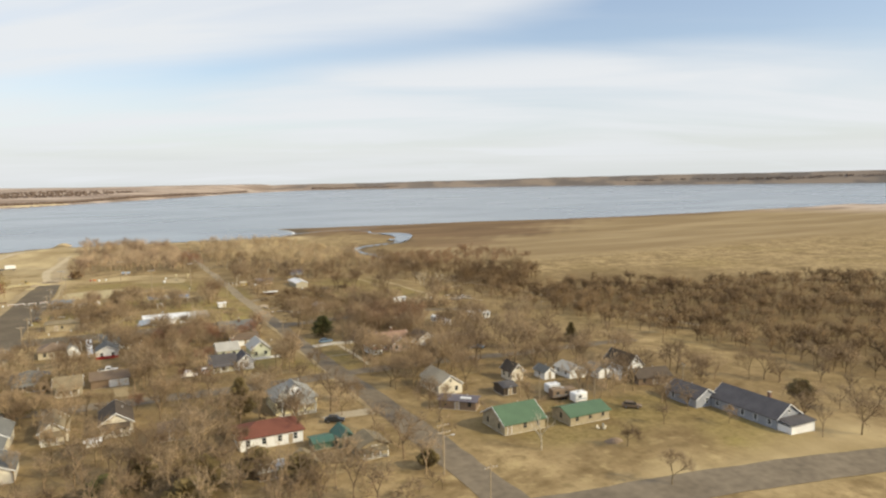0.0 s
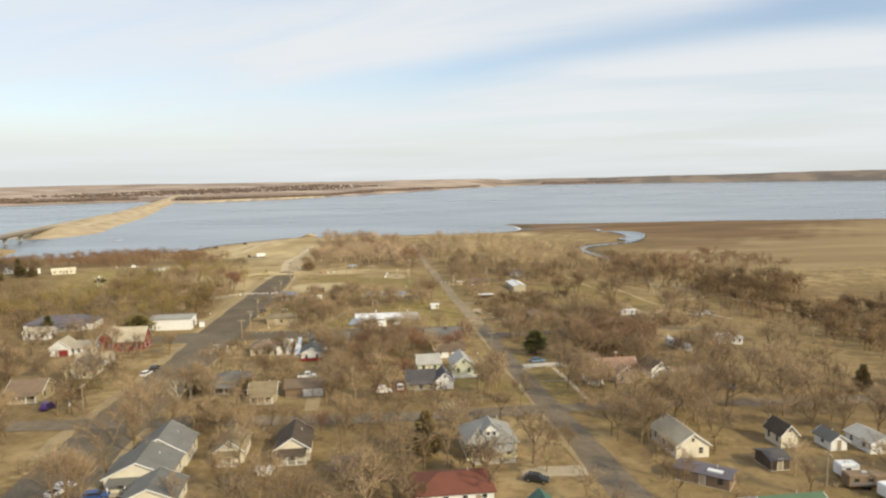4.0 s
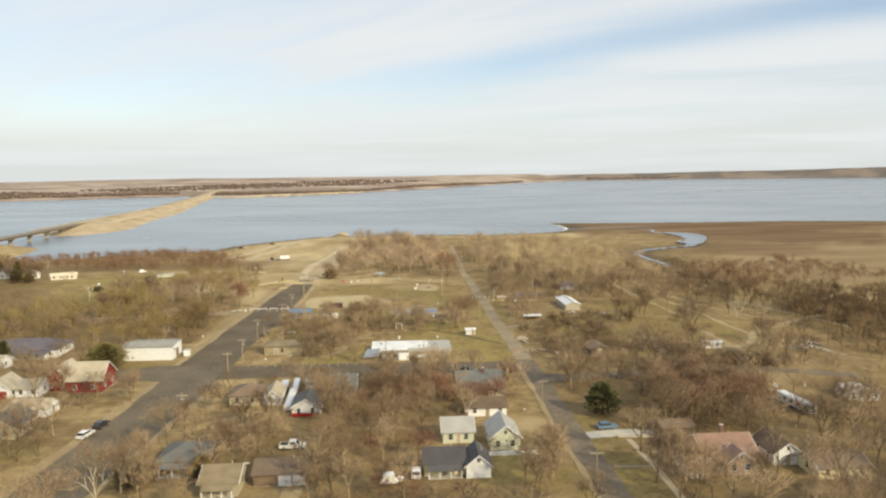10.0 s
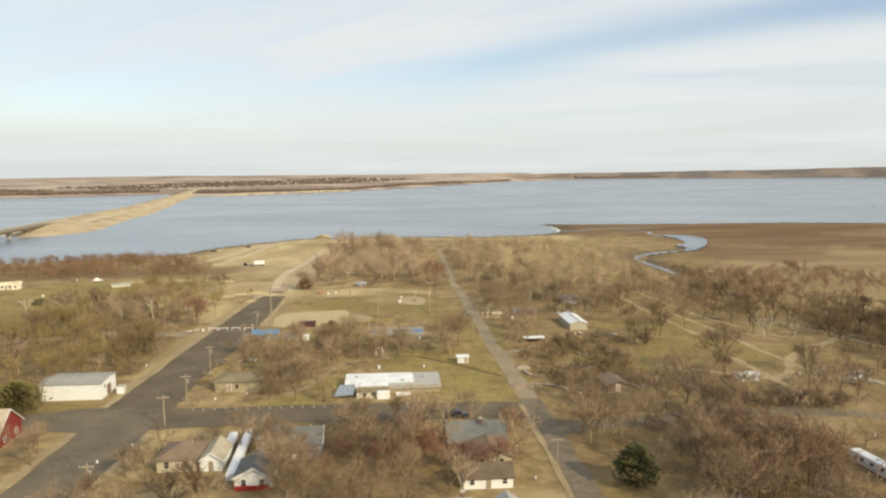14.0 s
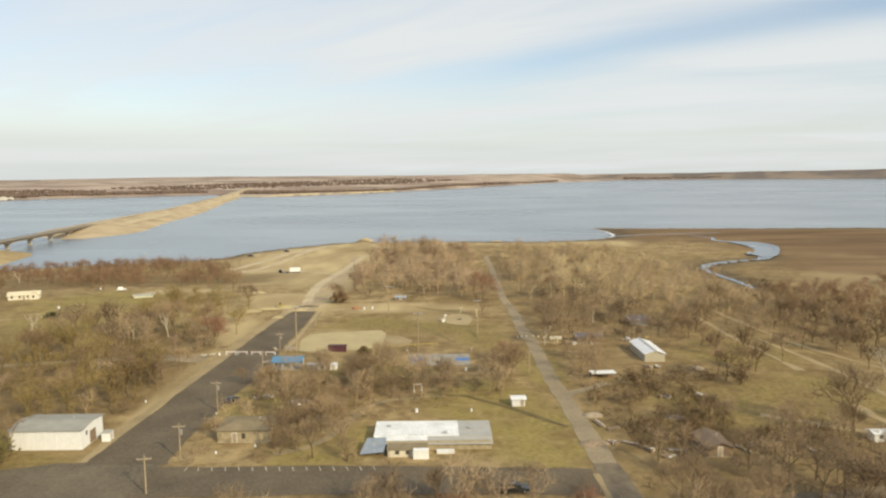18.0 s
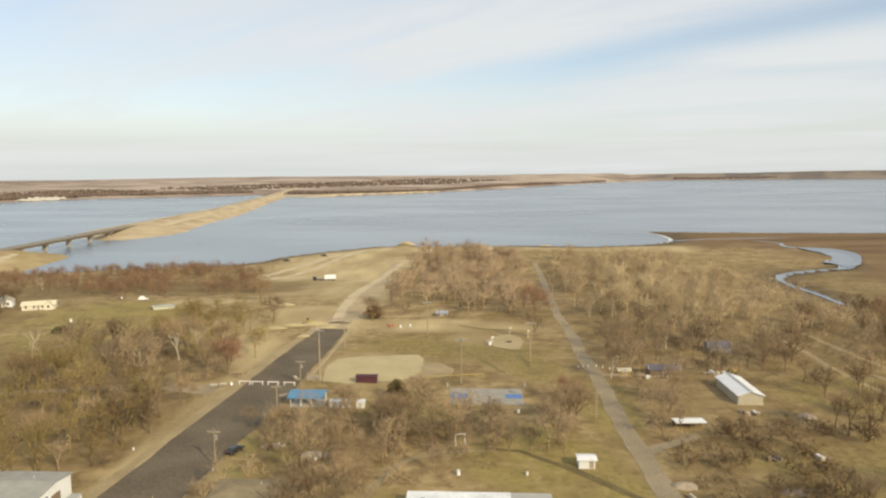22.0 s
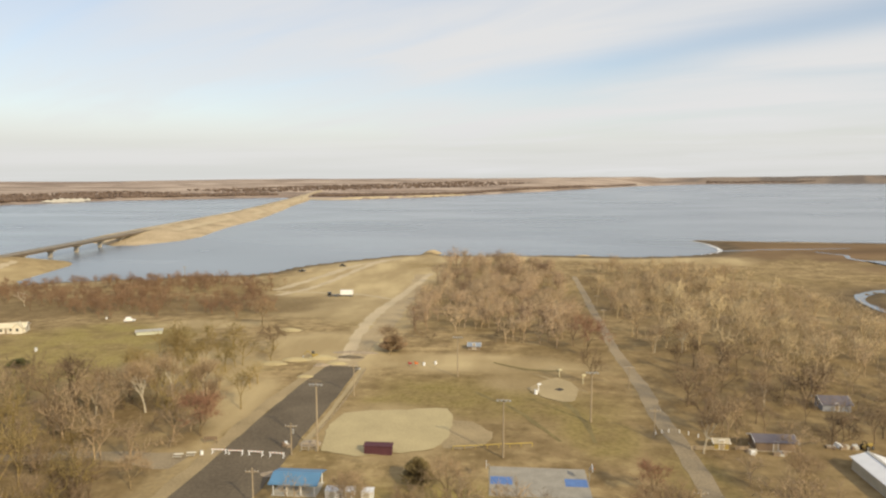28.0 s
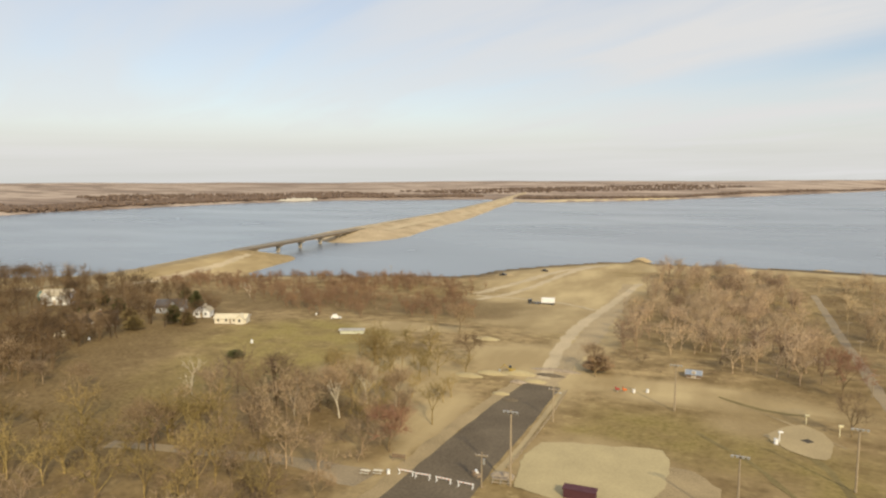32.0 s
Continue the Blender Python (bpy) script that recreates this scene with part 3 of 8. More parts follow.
    # Hill woods greyed and lightened: distance haze put into the base colour
    hazed_woods = blend(spread(noise_at(0.004, 4, (1, 1, 3)), 0.46, 0.56), (0.150, 0.132, 0.122), (0.23, 0.190, 0.160))
    col = blend(attr("hill"), col, hazed_woods)
    l.new(col, b.inputs["Base Color"])
    bn = n.new("ShaderNodeBump")
    bn.inputs["Strength"].default_value, bn.inputs["Distance"].default_value = 0.5, 0.25
    l.new(fine, bn.inputs["Height"])
    l.new(bn.outputs[0], b.inputs["Normal"])
    return m


# cx, cy, half widths, turn: mown or green grass
LAWNS = [(50, 302, 12, 20), (9, 303, 8, 14), (126, 264, 12, 3), (132, 335, 30, 16, 20), (100, 315, 24, 8), (128, 380, 24, 18), (66, 210, 5, 14), (46, 308, 17, 22), (2, 296, 12, 10), (40, 330, 16, 20), (-60, 288, 14, 12), (64, 220, 9, 18), (62, 196, 8, 10), (45, 207, 10, 8), (-128, 410, 22, 50), (-132, 470, 40, 34), (-118, 440, 26, 26), (22, 418, 40, 16, -12), (6, 424, 22, 10), (44, 398, 10, 16), (-85, 415, 20, 8, 20),
         (100, 330, 22, 12), (105, 120, 30, 14), (-20, 330, 10, 14), (60, 360, 8, 26), (150, 330, 30, 18), (-66, 225, 12, 10),
         (10, 360, 24, 10), (-4, 414, 14, 3, 5), (31, 413, 9, 3, -10), (-75, 440, 30, 12, 10), (125, 98, 16, 18)]
# bare, graded or trodden soil; middle rows also brighten the ground for lens falloff
BARE_AND_LIFTED = [(-72, 440, 26, 26), (-48, 412, 8, 26), (-95, 505, 24, 10, 10), (8, 460, 34, 6), (-5, 394, 17, 16), (36, 428, 9, 11), (-62, 600, 42, 90, 8), (-70, 690, 60, 70), (-26, 520, 12, 110), (-90, 740, 60, 40), (-40, 470, 22, 24), (-35, 790, 60, 30), (-320, 640, 26, 60, 10),
        (-300, 690, 26, 20), (26, 432, 12, 10), (-360, 860, 20, 150), (15, 450, 40, 7), (-270, 655, 30, 18), (130, 270, 34, 8, 40), (-46, 350, 4, 60),
        (-56, 376, 16, 5), (50, 232, 10, 5), (120, 85, 60, 8), (0, 204, 20, 6), (-46, 480, 20, 12), (18, 800, 120, 26), (160, 800, 90, 30)]
# leaf litter and brush, with its thickness; tree shade and lens falloff painted in too
# (86, 214.5) paints the shaded lawn by the workshop
LITTER_AND_SHADE = [(228, 368, 48, 44, 20, 0.8), (168, 284, 20, 16, 0, 0.5), (86, 452, 24, 50, 0, 0.55), (84, 304, 16, 12, 0, 0.85), (-190, 415, 40, 36, 0, 0.8), (40, 470, 16, 16, 0, 0.5), (99, 236, 24, 18, 0, 0.85), (86, 214.5, 9, 4, 0, 0.85), (112, 322, 34, 26, 0, 0.5), (100, 350, 26, 18, 10, 0.35), (-215, 455, 60, 44, 30, 0.75), (-180, 380, 50, 34, 0, 0.6), (180, 120, 60, 30, 0, 0.45), (120, 120, 40, 14, 0, 0.3), (95, 330, 34, 34, 0, 0.35), (120, 370, 40, 40, 0, 0.35), (85, 400, 22, 30, 0, 0.4), (112, 560, 50, 140, 0, 0.4), (80, 610, 12, 90, 0, 0.7), (112, 132, 40, 40, 0, 0.5), (150, 140, 40, 40, 0, 0.5), (-230, 470, 60, 50, 0, 0.7), (130, 450, 60, 60, 0, 0.3), (300, 250, 110, 150, 20, 0.7), (230, 300, 40, 70, 20, 0.6), (25, 412, 44, 40, 0, 0.3), (130, 330, 70, 80, 0, 0.4), (150, 280, 60, 50, 0, 0.45), (100, 470, 60, 50, 0, 0.35), (26, 393, 13, 4, -18, 0.45), (-95, 360, 46, 40, 0, 0.6), (-160, 380, 60, 40, 0, 0.8), (-62, 330, 16, 16, 0, 0.45), (-105, 330, 50, 26, 0, 0.6), (-58, 314, 12, 5, 0, 0.8), (-85, 405, 30, 7, 8, 0.8),
          (120, 230, 70, 140, 0, 0.5), (-110, 280, 70, 90, 0, 0.5), (-120, 390, 80, 40, 0, 0.45), (130, 400, 90, 60, 0, 0.4), (95, 150, 40, 40, 0, 0.35), (0, 150, 40, 60, 0, 0.45), (160, 470, 90, 70, 0, 0.45),
          (10, 180, 30, 60, 0, 0.6), (15, 270, 20, 22, 0, 0.7), (-80, 360, 60, 34, 0, 0.55), (-120, 330, 60, 24, 0, 0.6), (14, 560, 30, 95, 0, 0.35), (-150, 560, 110, 40, 10, 0.75),
          (80, 180, 18, 50, 0, 0.4), (105, 560, 46, 120, 0, 0.4), (280, 250, 80, 120, 20, 0.8), (190, 480, 70, 80, 0, 0.55), (110, 450, 50, 60, 0, 0.3), (-90, 390, 50, 12, 0, 0.6),
          (5, 345, 26, 8, 0, 0.7), (100, 250, 24, 14, 0, 0.6), (0, 122, 22, 16, 0, 0.8), (-200, 400, 40, 40, 0, 0.6), (-70, 200, 20, 40, 0, 0.5), (8, 640, 40, 40, 0, 0.5),
          (230, 620, 60, 70, 0, 0.5), (-110, 350, 30, 20, 0, 0.6), (-190, 340, 90, 60, 0, 0.8), (-290, 450, 80, 90, 0, 0.8), (110, 200, 60, 80, 0, 0.45),
          (170, 300, 60, 90, 0, 0.4), (240, 130, 60, 80, 0, 0.7), (330, 330, 60, 60, -30, 0.3), (20, 250, 30, 30, 0, 0.5), (-90, 240, 40, 60, 0, 0.5)]
ground_sheet()


def water_material():
    m = bpy.data.materials.new("lake_water")
    m.use_nodes = True
    n, l = m.node_tree.nodes, m.node_tree.links
    b = n["Principled BSDF"]
    b.inputs["Base Color"].default_value = (0.170, 0.200, 0.238, 1)
    b.inputs["Roughness"].default_value = 0.22
    b.inputs["IOR"].default_value = 1.33
    geo = n.new("ShaderNodeNewGeometry")
    mp = n.new("ShaderNodeMapping")
    mp.inputs["Scale"].default_value = (0.5, 1.0, 1)
    l.new(geo.outputs["Position"], mp.inputs[0])
    t, big = n.new("ShaderNodeTexNoise"), n.new("ShaderNodeTexNoise")
    t.inputs["Scale"].default_value, t.inputs["Detail"].default_value = 0.5, 5.0
    big.inputs["Scale"].default_value, big.inputs["Detail"].default_value = 0.006, 3.0
    l.new(mp.outputs[0], t.inputs["Vector"])
    l.new(mp.outputs[0], big.inputs["Vector"])
    r = n.new("ShaderNodeMapRange")
    r.inputs[1].default_value, r.inputs[2].default_value = 0.35, 0.65
    r.inputs[3].default_value, r.inputs[4].default_value = 0.21, 0.28
    l.new(big.outputs[0], r.inputs[0])
    l.new(r.outputs[0], b.inputs["Roughness"])
    bn = n.new("ShaderNodeBump")
    bn.inputs["Strength"].default_value, bn.inputs["Distance"].default_value = 0.06, 0.3
    l.new(t.outputs[0], bn.inputs["Height"])
    l.new(bn.outputs[0], b.inputs["Normal"])
    return m


M_WATER = water_material()
bm = bmesh.new()
for x in (-4800, 250, 4800):
    for y in (500, 4600):
        bm.verts.new((x, y, float(lake(x))))
bm.verts.ensure_lookup_table()
for k in (0, 2):
    bm.faces.new([bm.verts[k + j] for j in (0, 2, 3, 1)])
tagged(part("water", bm, M_WATER), "calm grey-blue lake water", "lake", kind="structure")


def smooth_line(pts, step=4.0):
    """A line of points laid evenly along a smooth curve through pts."""
    p = [Vector((*q, 0)) for q in pts]
    out = []
    for k in range(len(p) - 1):
        a, b, c, d = p[max(k - 1, 0)], p[k], p[k + 1], p[min(k + 2, len(p) - 1)]
        n = max(1, int((c - b).length / step))
        for i in range(n):
            t = i / n
            out.append(0.5 * (2 * b + (c - a) * t + (2 * a - 5 * b + 4 * c - d) * t * t + (3 * b - a - 3 * c + d) * t**3))
    return out + [p[-1]]


def strip(name, pts, widths, mat, label, category, lift=0.06, z=None, ragged=0.25, cells=4, kind="structure", seed=1):
    """A road or stream that lies on the ground along a line."""
    rng = random.Random(seed)
    line = smooth_line(pts)
    bm, places = bmesh.new(), []
    for k, p in enumerate(line):
        d = (line[min(k + 1, len(line) - 1)] - line[max(k - 1, 0)]).normalized()
        nrm = Vector((d.y, -d.x, 0))
        w = np.interp(k / max(1, len(line) - 1), np.linspace(0, 1, len(widths)), widths)
        for c in range(cells + 1):
            off = (c / cells - 0.5) * w
            if c in (0, cells):
                off += rng.uniform(-ragged, ragged)
            places.append(p + nrm * off)
    xs, ys = np.array([q.x for q in places]), np.array([q.y for q in places])
    heights = terrain(xs, ys) + lift if z is None else z(xs, ys) if callable(z) else np.full(len(places), z)
    made = [bm.verts.new((q.x, q.y, h)) for q, h in zip(places, heights)]
    rows = [made[k : k + cells + 1] for k in range(0, len(made), cells + 1)]
    for a, b in zip(rows, rows[1:]):
        for c in range(cells):
            bm.faces.new((a[c], a[c + 1], b[c + 1], b[c]))
    for f in bm.faces:
        if f.normal.z < 0:
            f.normal_flip()
    bmesh.ops.recalc_face_normals(bm, faces=bm.faces)
    return tagged(part(name, bm, mat), label, category, kind=kind)


def patch(name, pts, mat, label, category, lift=0.05, kind="structure", ragged=0.0, grow_by=1.0):
    """A flat surface on the ground inside an outline, as a fan of small quads from its middle."""
    cx, cy = sum(p[0] for p in pts) / len(pts), sum(p[1] for p in pts) / len(pts)
    ring = smooth_line(pts + pts[:1], 3.0 if not ragged else 2.0)[:-1]
    jit = random.Random(len(pts))
    mid_p = Vector((cx, cy, 0))
    ring = [mid_p + (p - mid_p) * grow_by + Vector((jit.uniform(-ragged, ragged), jit.uniform(-ragged, ragged), 0)) for p in ring]
    bm = bmesh.new()
    mid = bm.verts.new((cx, cy, land(cx, cy) + lift))
    loops = []
    for f in (0.35, 0.7, 1.0):
        xs, ys = [cx + (p.x - cx) * f for p in ring], [cy + (p.y - cy) * f for p in ring]
        loops.append([bm.verts.new((x, y, h + lift)) for x, y, h in zip(xs, ys, terrain(xs, ys))])
    n = len(ring)
    for k in range(n):
        bm.faces.new((mid, loops[0][k], loops[0][(k + 1) % n]))
        for a, b in zip(loops, loops[1:]):
            bm.faces.new((a[k], b[k], b[(k + 1) % n], a[(k + 1) % n]))
    bmesh.ops.recalc_face_normals(bm, faces=bm.faces)
    return tagged(part(name, bm, mat), label, category, kind=kind)


# ---- roads ----
strip("road_main", [(-42.5, 60), (-42.4, 120), (-41.6, 180), (-40.0, 229), (-38.5, 258), (-37.6, 300)], [14, 14, 14, 14.2, 14.9, 16.2], M_ASPHALT3, "wide worn asphalt main road", "road", ragged=0.4)
strip("road_main_north", [(-37.6, 292), (-37.3, 310), (-35.75, 332), (-33.35, 362), (-32.2, 392), (-30.5, 420), (-28.8, 446)], [17.0, 15.6, 16.2, 15.7, 14.6, 13.8, 11], M_ASPHALT, "closed dark asphalt end of the main road", "road", lift=0.075, ragged=0.3, seed=2)
strip("road_shoulder", [(-51.2, 170), (-50, 197), (-48.6, 229), (-47.4, 258), (-47.0, 276), (-46.8, 296), (-46.2, 316), (-44.4, 340), (-42.6, 362), (-41.4, 395), (-38.4, 425), (-35.8, 444)], [3, 3, 2.8, 2.4, 2.0, 2.4, 2.8, 3.4, 4.2, 4.2, 4.2, 4], M_VERGE, "sandy road shoulder", "shoulder", lift=0.04, ragged=0.6, seed=3)
strip("road_shoulder", [(-34.6, 130), (-33.8, 190), (-32.2, 229), (-30.4, 258), (-29.4, 274)], [2.0, 2.4, 2.2, 2.0, 1.8], M_VERGE, "pale concrete and gravel road edge", "shoulder", lift=0.05, ragged=0.2, seed=4)
strip("road_second", [(60, 60), (60, 110), (59.8, 170), (59.8, 225), (61.6, 270), (61.8, 290)], [8, 7.6, 7, 6.2, 6.2, 5.4], M_ASPHALT2, "worn grey asphalt side street", "road", ragged=0.3, seed=5)
strip("road_second_gravel", [(61.8, 288), (61.6, 320), (61, 354), (61.8, 387), (61, 413), (61.8, 432), (60.9, 473), (63, 514), (66, 568), (69.5, 625), (71.5, 700)], [5.2, 4.6, 4.4, 4.6, 3.8, 3.4, 3.2, 3.6, 3.6, 3.6, 3.4], M_GRAVEL2,
      "pale gravel lane", "road", lift=0.05, ragged=0.3, seed=6)
strip("verge_strip", [(56.0, 150), (56.5, 190), (57.0, 206), (57.0, 225), (58.2, 260), (58.6, 285)], [1.2, 1.4, 1.3, 1.2, 1.3, 1.4], M_VERGE, "bare gravel verge beside the side street", "verge", lift=0.09, ragged=0.3, seed=7)
strip("road_cross", [(-31, 283.4), (0, 283.8), (30, 283), (58, 281.5)], [14, 13, 12.2, 12], M_ASPHALT, "dark asphalt cross street", "road", lift=0.085, ragged=0.3, seed=8)
strip("road_cross_east", [(62, 268), (95, 272), (125, 276), (160, 272)], [7, 7, 6.5, 6], M_ASPHALT2, "worn pale lane", "road", ragged=0.6, seed=9)
strip("road_cross_west", [(-44, 284.6), (-52, 284.8), (-62, 284), (-80, 281)], [19, 15, 10, 8], M_ASPHALT3, "worn asphalt apron off the main road", "road", lift=0.05, ragged=0.5, seed=10)
strip("road_middle", [(-110, 193), (-70, 192), (-40, 190), (5, 185), (35, 183), (62, 184)], [7.5, 7.5, 7, 6.5, 6.5, 7], M_ASPHALT2, "worn asphalt residential street", "road", lift=0.09, ragged=0.3, seed=11)
strip("road_middle_east", [(62, 184), (92, 183), (120, 181), (175, 188)], [6, 5.4, 5.4, 5], M_ASPHALT2, "worn asphalt lane", "road", lift=0.05, ragged=0.5, seed=12)
strip("road_south", [(30, 92), (62, 88), (100, 82), (150, 74), (200, 66)], [9, 9.5, 10, 10, 10], M_ASPHALT2, "grey asphalt street", "road", lift=0.085, ragged=0.3, seed=13)
strip("road_dirt", [(-30, 445), (-28, 475), (-27, 520), (-30, 580), (-31, 640), (-33, 700)], [10, 9, 10, 11, 9, 8], M_DIRT, "graded dirt road to the lake", "road", lift=0.05, ragged=0.9, seed=14)
strip("track_dirt", [(-113, 629), (-102, 675), (-89, 736), (-72, 783)], [7, 6, 7, 6], M_TRACK, "pale dusty track along the shore", "track", lift=0.06, ragged=1.0, seed=15)
strip("track_dirt", [(-104, 606), (-90, 655), (-78, 745), (-60, 795)], [5, 5, 6, 6], M_TRACK, "pale dusty track along the shore", "track", lift=0.085, ragged=1.0, seed=16)
strip("track_dirt", [(-30, 452), (-34, 503), (-35.5, 568), (-33, 636), (-27, 705)], [4.2, 5.0, 5.4, 4.6, 4.0], M_TRACK, "pale wheel-worn track on the dirt road", "track", lift=0.09, ragged=0.8, seed=33)
strip("track_dirt", [(-110, 622), (-83, 620), (-59, 614), (-38, 598)], [3.4, 3.2, 3.2, 3], M_TRACK, "pale curved track across bare ground", "track", lift=0.11, ragged=0.8, seed=35)
def beach_rise(start):
    """Sand that climbs from the water's edge towards the far land."""
    return lambda x, y: LAKE_Z + 0.5 + 0.24 * np.maximum(y - np.interp(x, [p[0] for p in start], [p[1] for p in start]) + 4, 0)


FAR_SANDS = [(-520, 2124), (-450, 2066), (-390, 2126), (-330, 2188), (-223, 2295), (-150, 2415), (-93, 2510)]
strip("beach", [(x, y + 5) for x, y in FAR_SANDS], [8, 14, 22, 22, 20, 12, 6], M_TRACK, "pale sandy beach along the far shore", "beach", z=beach_rise(FAR_SANDS), ragged=3.0, seed=36)
WEST_SANDS = [(-1100, 1800), (-1082, 1842), (-1064, 1884), (-1046, 1926)]
strip("beach", [(x - 4, y + 4) for x, y in WEST_SANDS], [5, 14, 16, 6], M_CONC, "white sandbar along the far shore", "beach", z=beach_rise(WEST_SANDS), ragged=3.0, seed=37)
strip("track_field", [(108, 318), (140, 306), (160, 330), (186, 352), (214, 372)], [3, 3, 3, 3, 3], M_VERGE, "worn dirt track through grass", "track", lift=0.05, ragged=0.6, seed=17)
strip("track_field", [(190, 395), (215, 330), (222, 270), (225, 200)], [3, 3, 2.6, 2.6], M_GRAVEL2, "worn dirt track through grass", "track", lift=0.05, ragged=0.6, seed=18)
for k, pts in enumerate(([(148, 400), (151.4, 377.6), (153.4, 355), (154.3, 337.5), (155.9, 324), (158, 306)], [(138.3, 328), (138.1, 320), (138, 310), (138.5, 298), (139, 288)], [(153, 454), (157, 409), (163, 385), (176, 360)], [(139, 440), (138.5, 405), (139.8, 380), (141, 359)], [(106, 262), (119, 259), (124, 250)])):
    strip("track_field", pts, [2.4, 2.6, 2.2], M_VERGE, "worn dirt track through grass", "track", lift=0.05, ragged=0.7, seed=70 + k)
strip("driveway", [(71.4, 221), (71.4, 206), (70.8, 190)], [1.3, 1.3, 1.3], M_GRAVEL, "narrow pale walk across a lawn", "driveway", lift=0.05, ragged=0.15, seed=19)
strip("driveway", [(63.5, 207), (71, 206.4)], [1.2, 1.2], M_GRAVEL2, "narrow pale walk across a lawn", "driveway", lift=0.04, ragged=0.15, seed=42)
# dark curved strip, narrower towards both ends
strip("ditch", [(28, 334.6), (35.4, 333.2), (40.2, 329.3), (46.2, 323.8), (51.6, 318), (58.2, 310.4)], [0.6, 1.2, 1.6, 1.8, 1.6, 1.0], M_DARKGRASS, "dark curved strip across the lawn", "ditch", lift=0.05, ragged=0.35, seed=43)
strip("footpath", [(-8, 296.6), (-2, 299.6), (2.6, 305), (5.4, 314), (9.4, 325), (15, 330.8), (24, 332.6), (31, 333.4)], [2.4, 2.6, 2.2, 2.0, 2.0, 1.8, 1.6, 1.2], M_VERGE, "worn pale loop path round the lawn", "path", lift=0.05, ragged=0.5, seed=44)
strip("driveway", [(62.6, 333.6), (66, 336.2), (72.3, 340), (76, 343.4)], [3.4, 2.8, 2.6, 4.2], M_GRAVEL2, "gravel drive to the carport", "driveway", lift=0.055, ragged=0.4, seed=45)
for k, (pts, w) in enumerate((([(18.9, 454.3), (29.7, 446.9), (39.5, 446.6)], 1.5), ([(24, 448.8), (34.6, 439.6), (45.5, 426)], 0.9), ([(14, 424), (20, 417), (25.5, 409.9), (31.4, 397.1), (34.8, 390)], 1.5), ([(33, 424), (38.7, 415.6), (42.1, 401.1), (42.9, 390)], 1.7))):
    strip("wheel_rut", pts, [w * 0.4, w, w, w * 0.5], M_RUT if k != 1 else M_VERGE, "worn rut across the ballfield grass", "rut", lift=0.04, ragged=0.4, seed=80 + k)
strip("driveway", [(63, 224), (70, 225), (78, 224)], [4, 4, 4], M_CONC, "pale concrete driveway", "driveway", lift=0.05, ragged=0.2, seed=20)
strip("driveway", [(2.4, 203), (2.4, 192)], [3.6, 3.4], M_VERGE, "pale concrete driveway to a garage", "driveway", lift=0.05, ragged=0.1, seed=21)
strip("driveway", [(-47, 372), (-60, 374), (-80, 372), (-110, 366)], [8, 5, 4, 3.5], M_GRAVEL2, "gravel lane off the main road", "driveway", lift=0.05, ragged=0.7, seed=22)
strip("driveway", [(56, 148), (48, 149), (44, 148)], [5, 5, 4], M_GRAVEL, "gravel drive beside a house", "driveway", lift=0.05, ragged=0.4, seed=23)
strip("sidewalk", [(-25.6, 133), (-25.4, 175)], [1.3, 1.3], M_VERGE, "dusty concrete sidewalk", "sidewalk", lift=0.06, ragged=0.05, seed=24)
strip("highway", [(-334, 500), (-338, 545), (-346, 629), (-362, 722)], [8, 8, 8, 8], M_VERGE, "sandy highway shoulder road on an embankment", "road", lift=0.1, ragged=0.2, seed=25)


def bank_run(y):
    """How far the causeway's foot lies from its middle."""
    return (56 - 24 * ease((np.asarray(y, float) - 1000) / 800)) * (1 + 0.03 * np.sin(np.asarray(y, float) * 0.021))


def bank_top(x, y):
    """The height of the causeway's slope at points beside its middle line."""
    off, run = to_line(np.asarray(x, float), np.asarray(y, float), CAUSEWAY + [(-690, 2900)]), bank_run(y)
    low = np.clip((off - 9) / (run * 0.55 - 9), 0, 1)
    foot = np.clip((off - run * 0.55) / (run * 0.45), 0, 1)
    return -2.3 - 4.2 * low - 3.9 * foot + 0.35


def embankment():
    """The causeway: a crowned bank with grass slopes and a stony foot, as one long solid."""
    line = smooth_line([(-352, 872), (-366, 925)] + CAUSEWAY + [(-690, 2900)], 12.0)
    bm, prev = bmesh.new(), None
    for k, p in enumerate(line):
        d = (line[min(k + 1, len(line) - 1)] - line[max(k - 1, 0)]).normalized()
        nrm = Vector((d.y, -d.x, 0))
        run, wob = float(bank_run(p.y)), 1.0
        # the rounded nose slopes down to the water under the bridge
        nose = float(ease((p.y - 868) / 112))
        run *= 0.45 + 0.55 * math.sqrt(nose)
        row = []
        for off, z in ((-1.15 * run * wob, -12.0), (-run * wob, -10.4), (-run * 0.55, -6.4), (-9, -2.5), (-5.5, -2.15), (5.5, -2.15), (9, -2.5), (run * 0.55, -6.6), (run * wob, -10.4), (1.15 * run * wob, -12.0)):
            z = -12.0 + (z + 12.0) * (0.06 + 0.94 * nose)
            row.append(bm.verts.new(p + nrm * off + Vector((0, 0, z + 0.25 * math.sin(p.y * 0.033 + off)))))
        if prev:
            for a, b, c, e in zip(prev, prev[1:], row[1:], row):
                bm.faces.new((a, b, c, e))
        else:
            bm.faces.new(row)
        prev = row
    bm.faces.new(prev[::-1])
    bmesh.ops.recalc_face_normals(bm, faces=bm.faces)
    return tagged(part("causeway_bank", bm, M_BANK, smooth=True), "long grassy causeway bank across the lake", "causeway", kind="structure")


embankment()
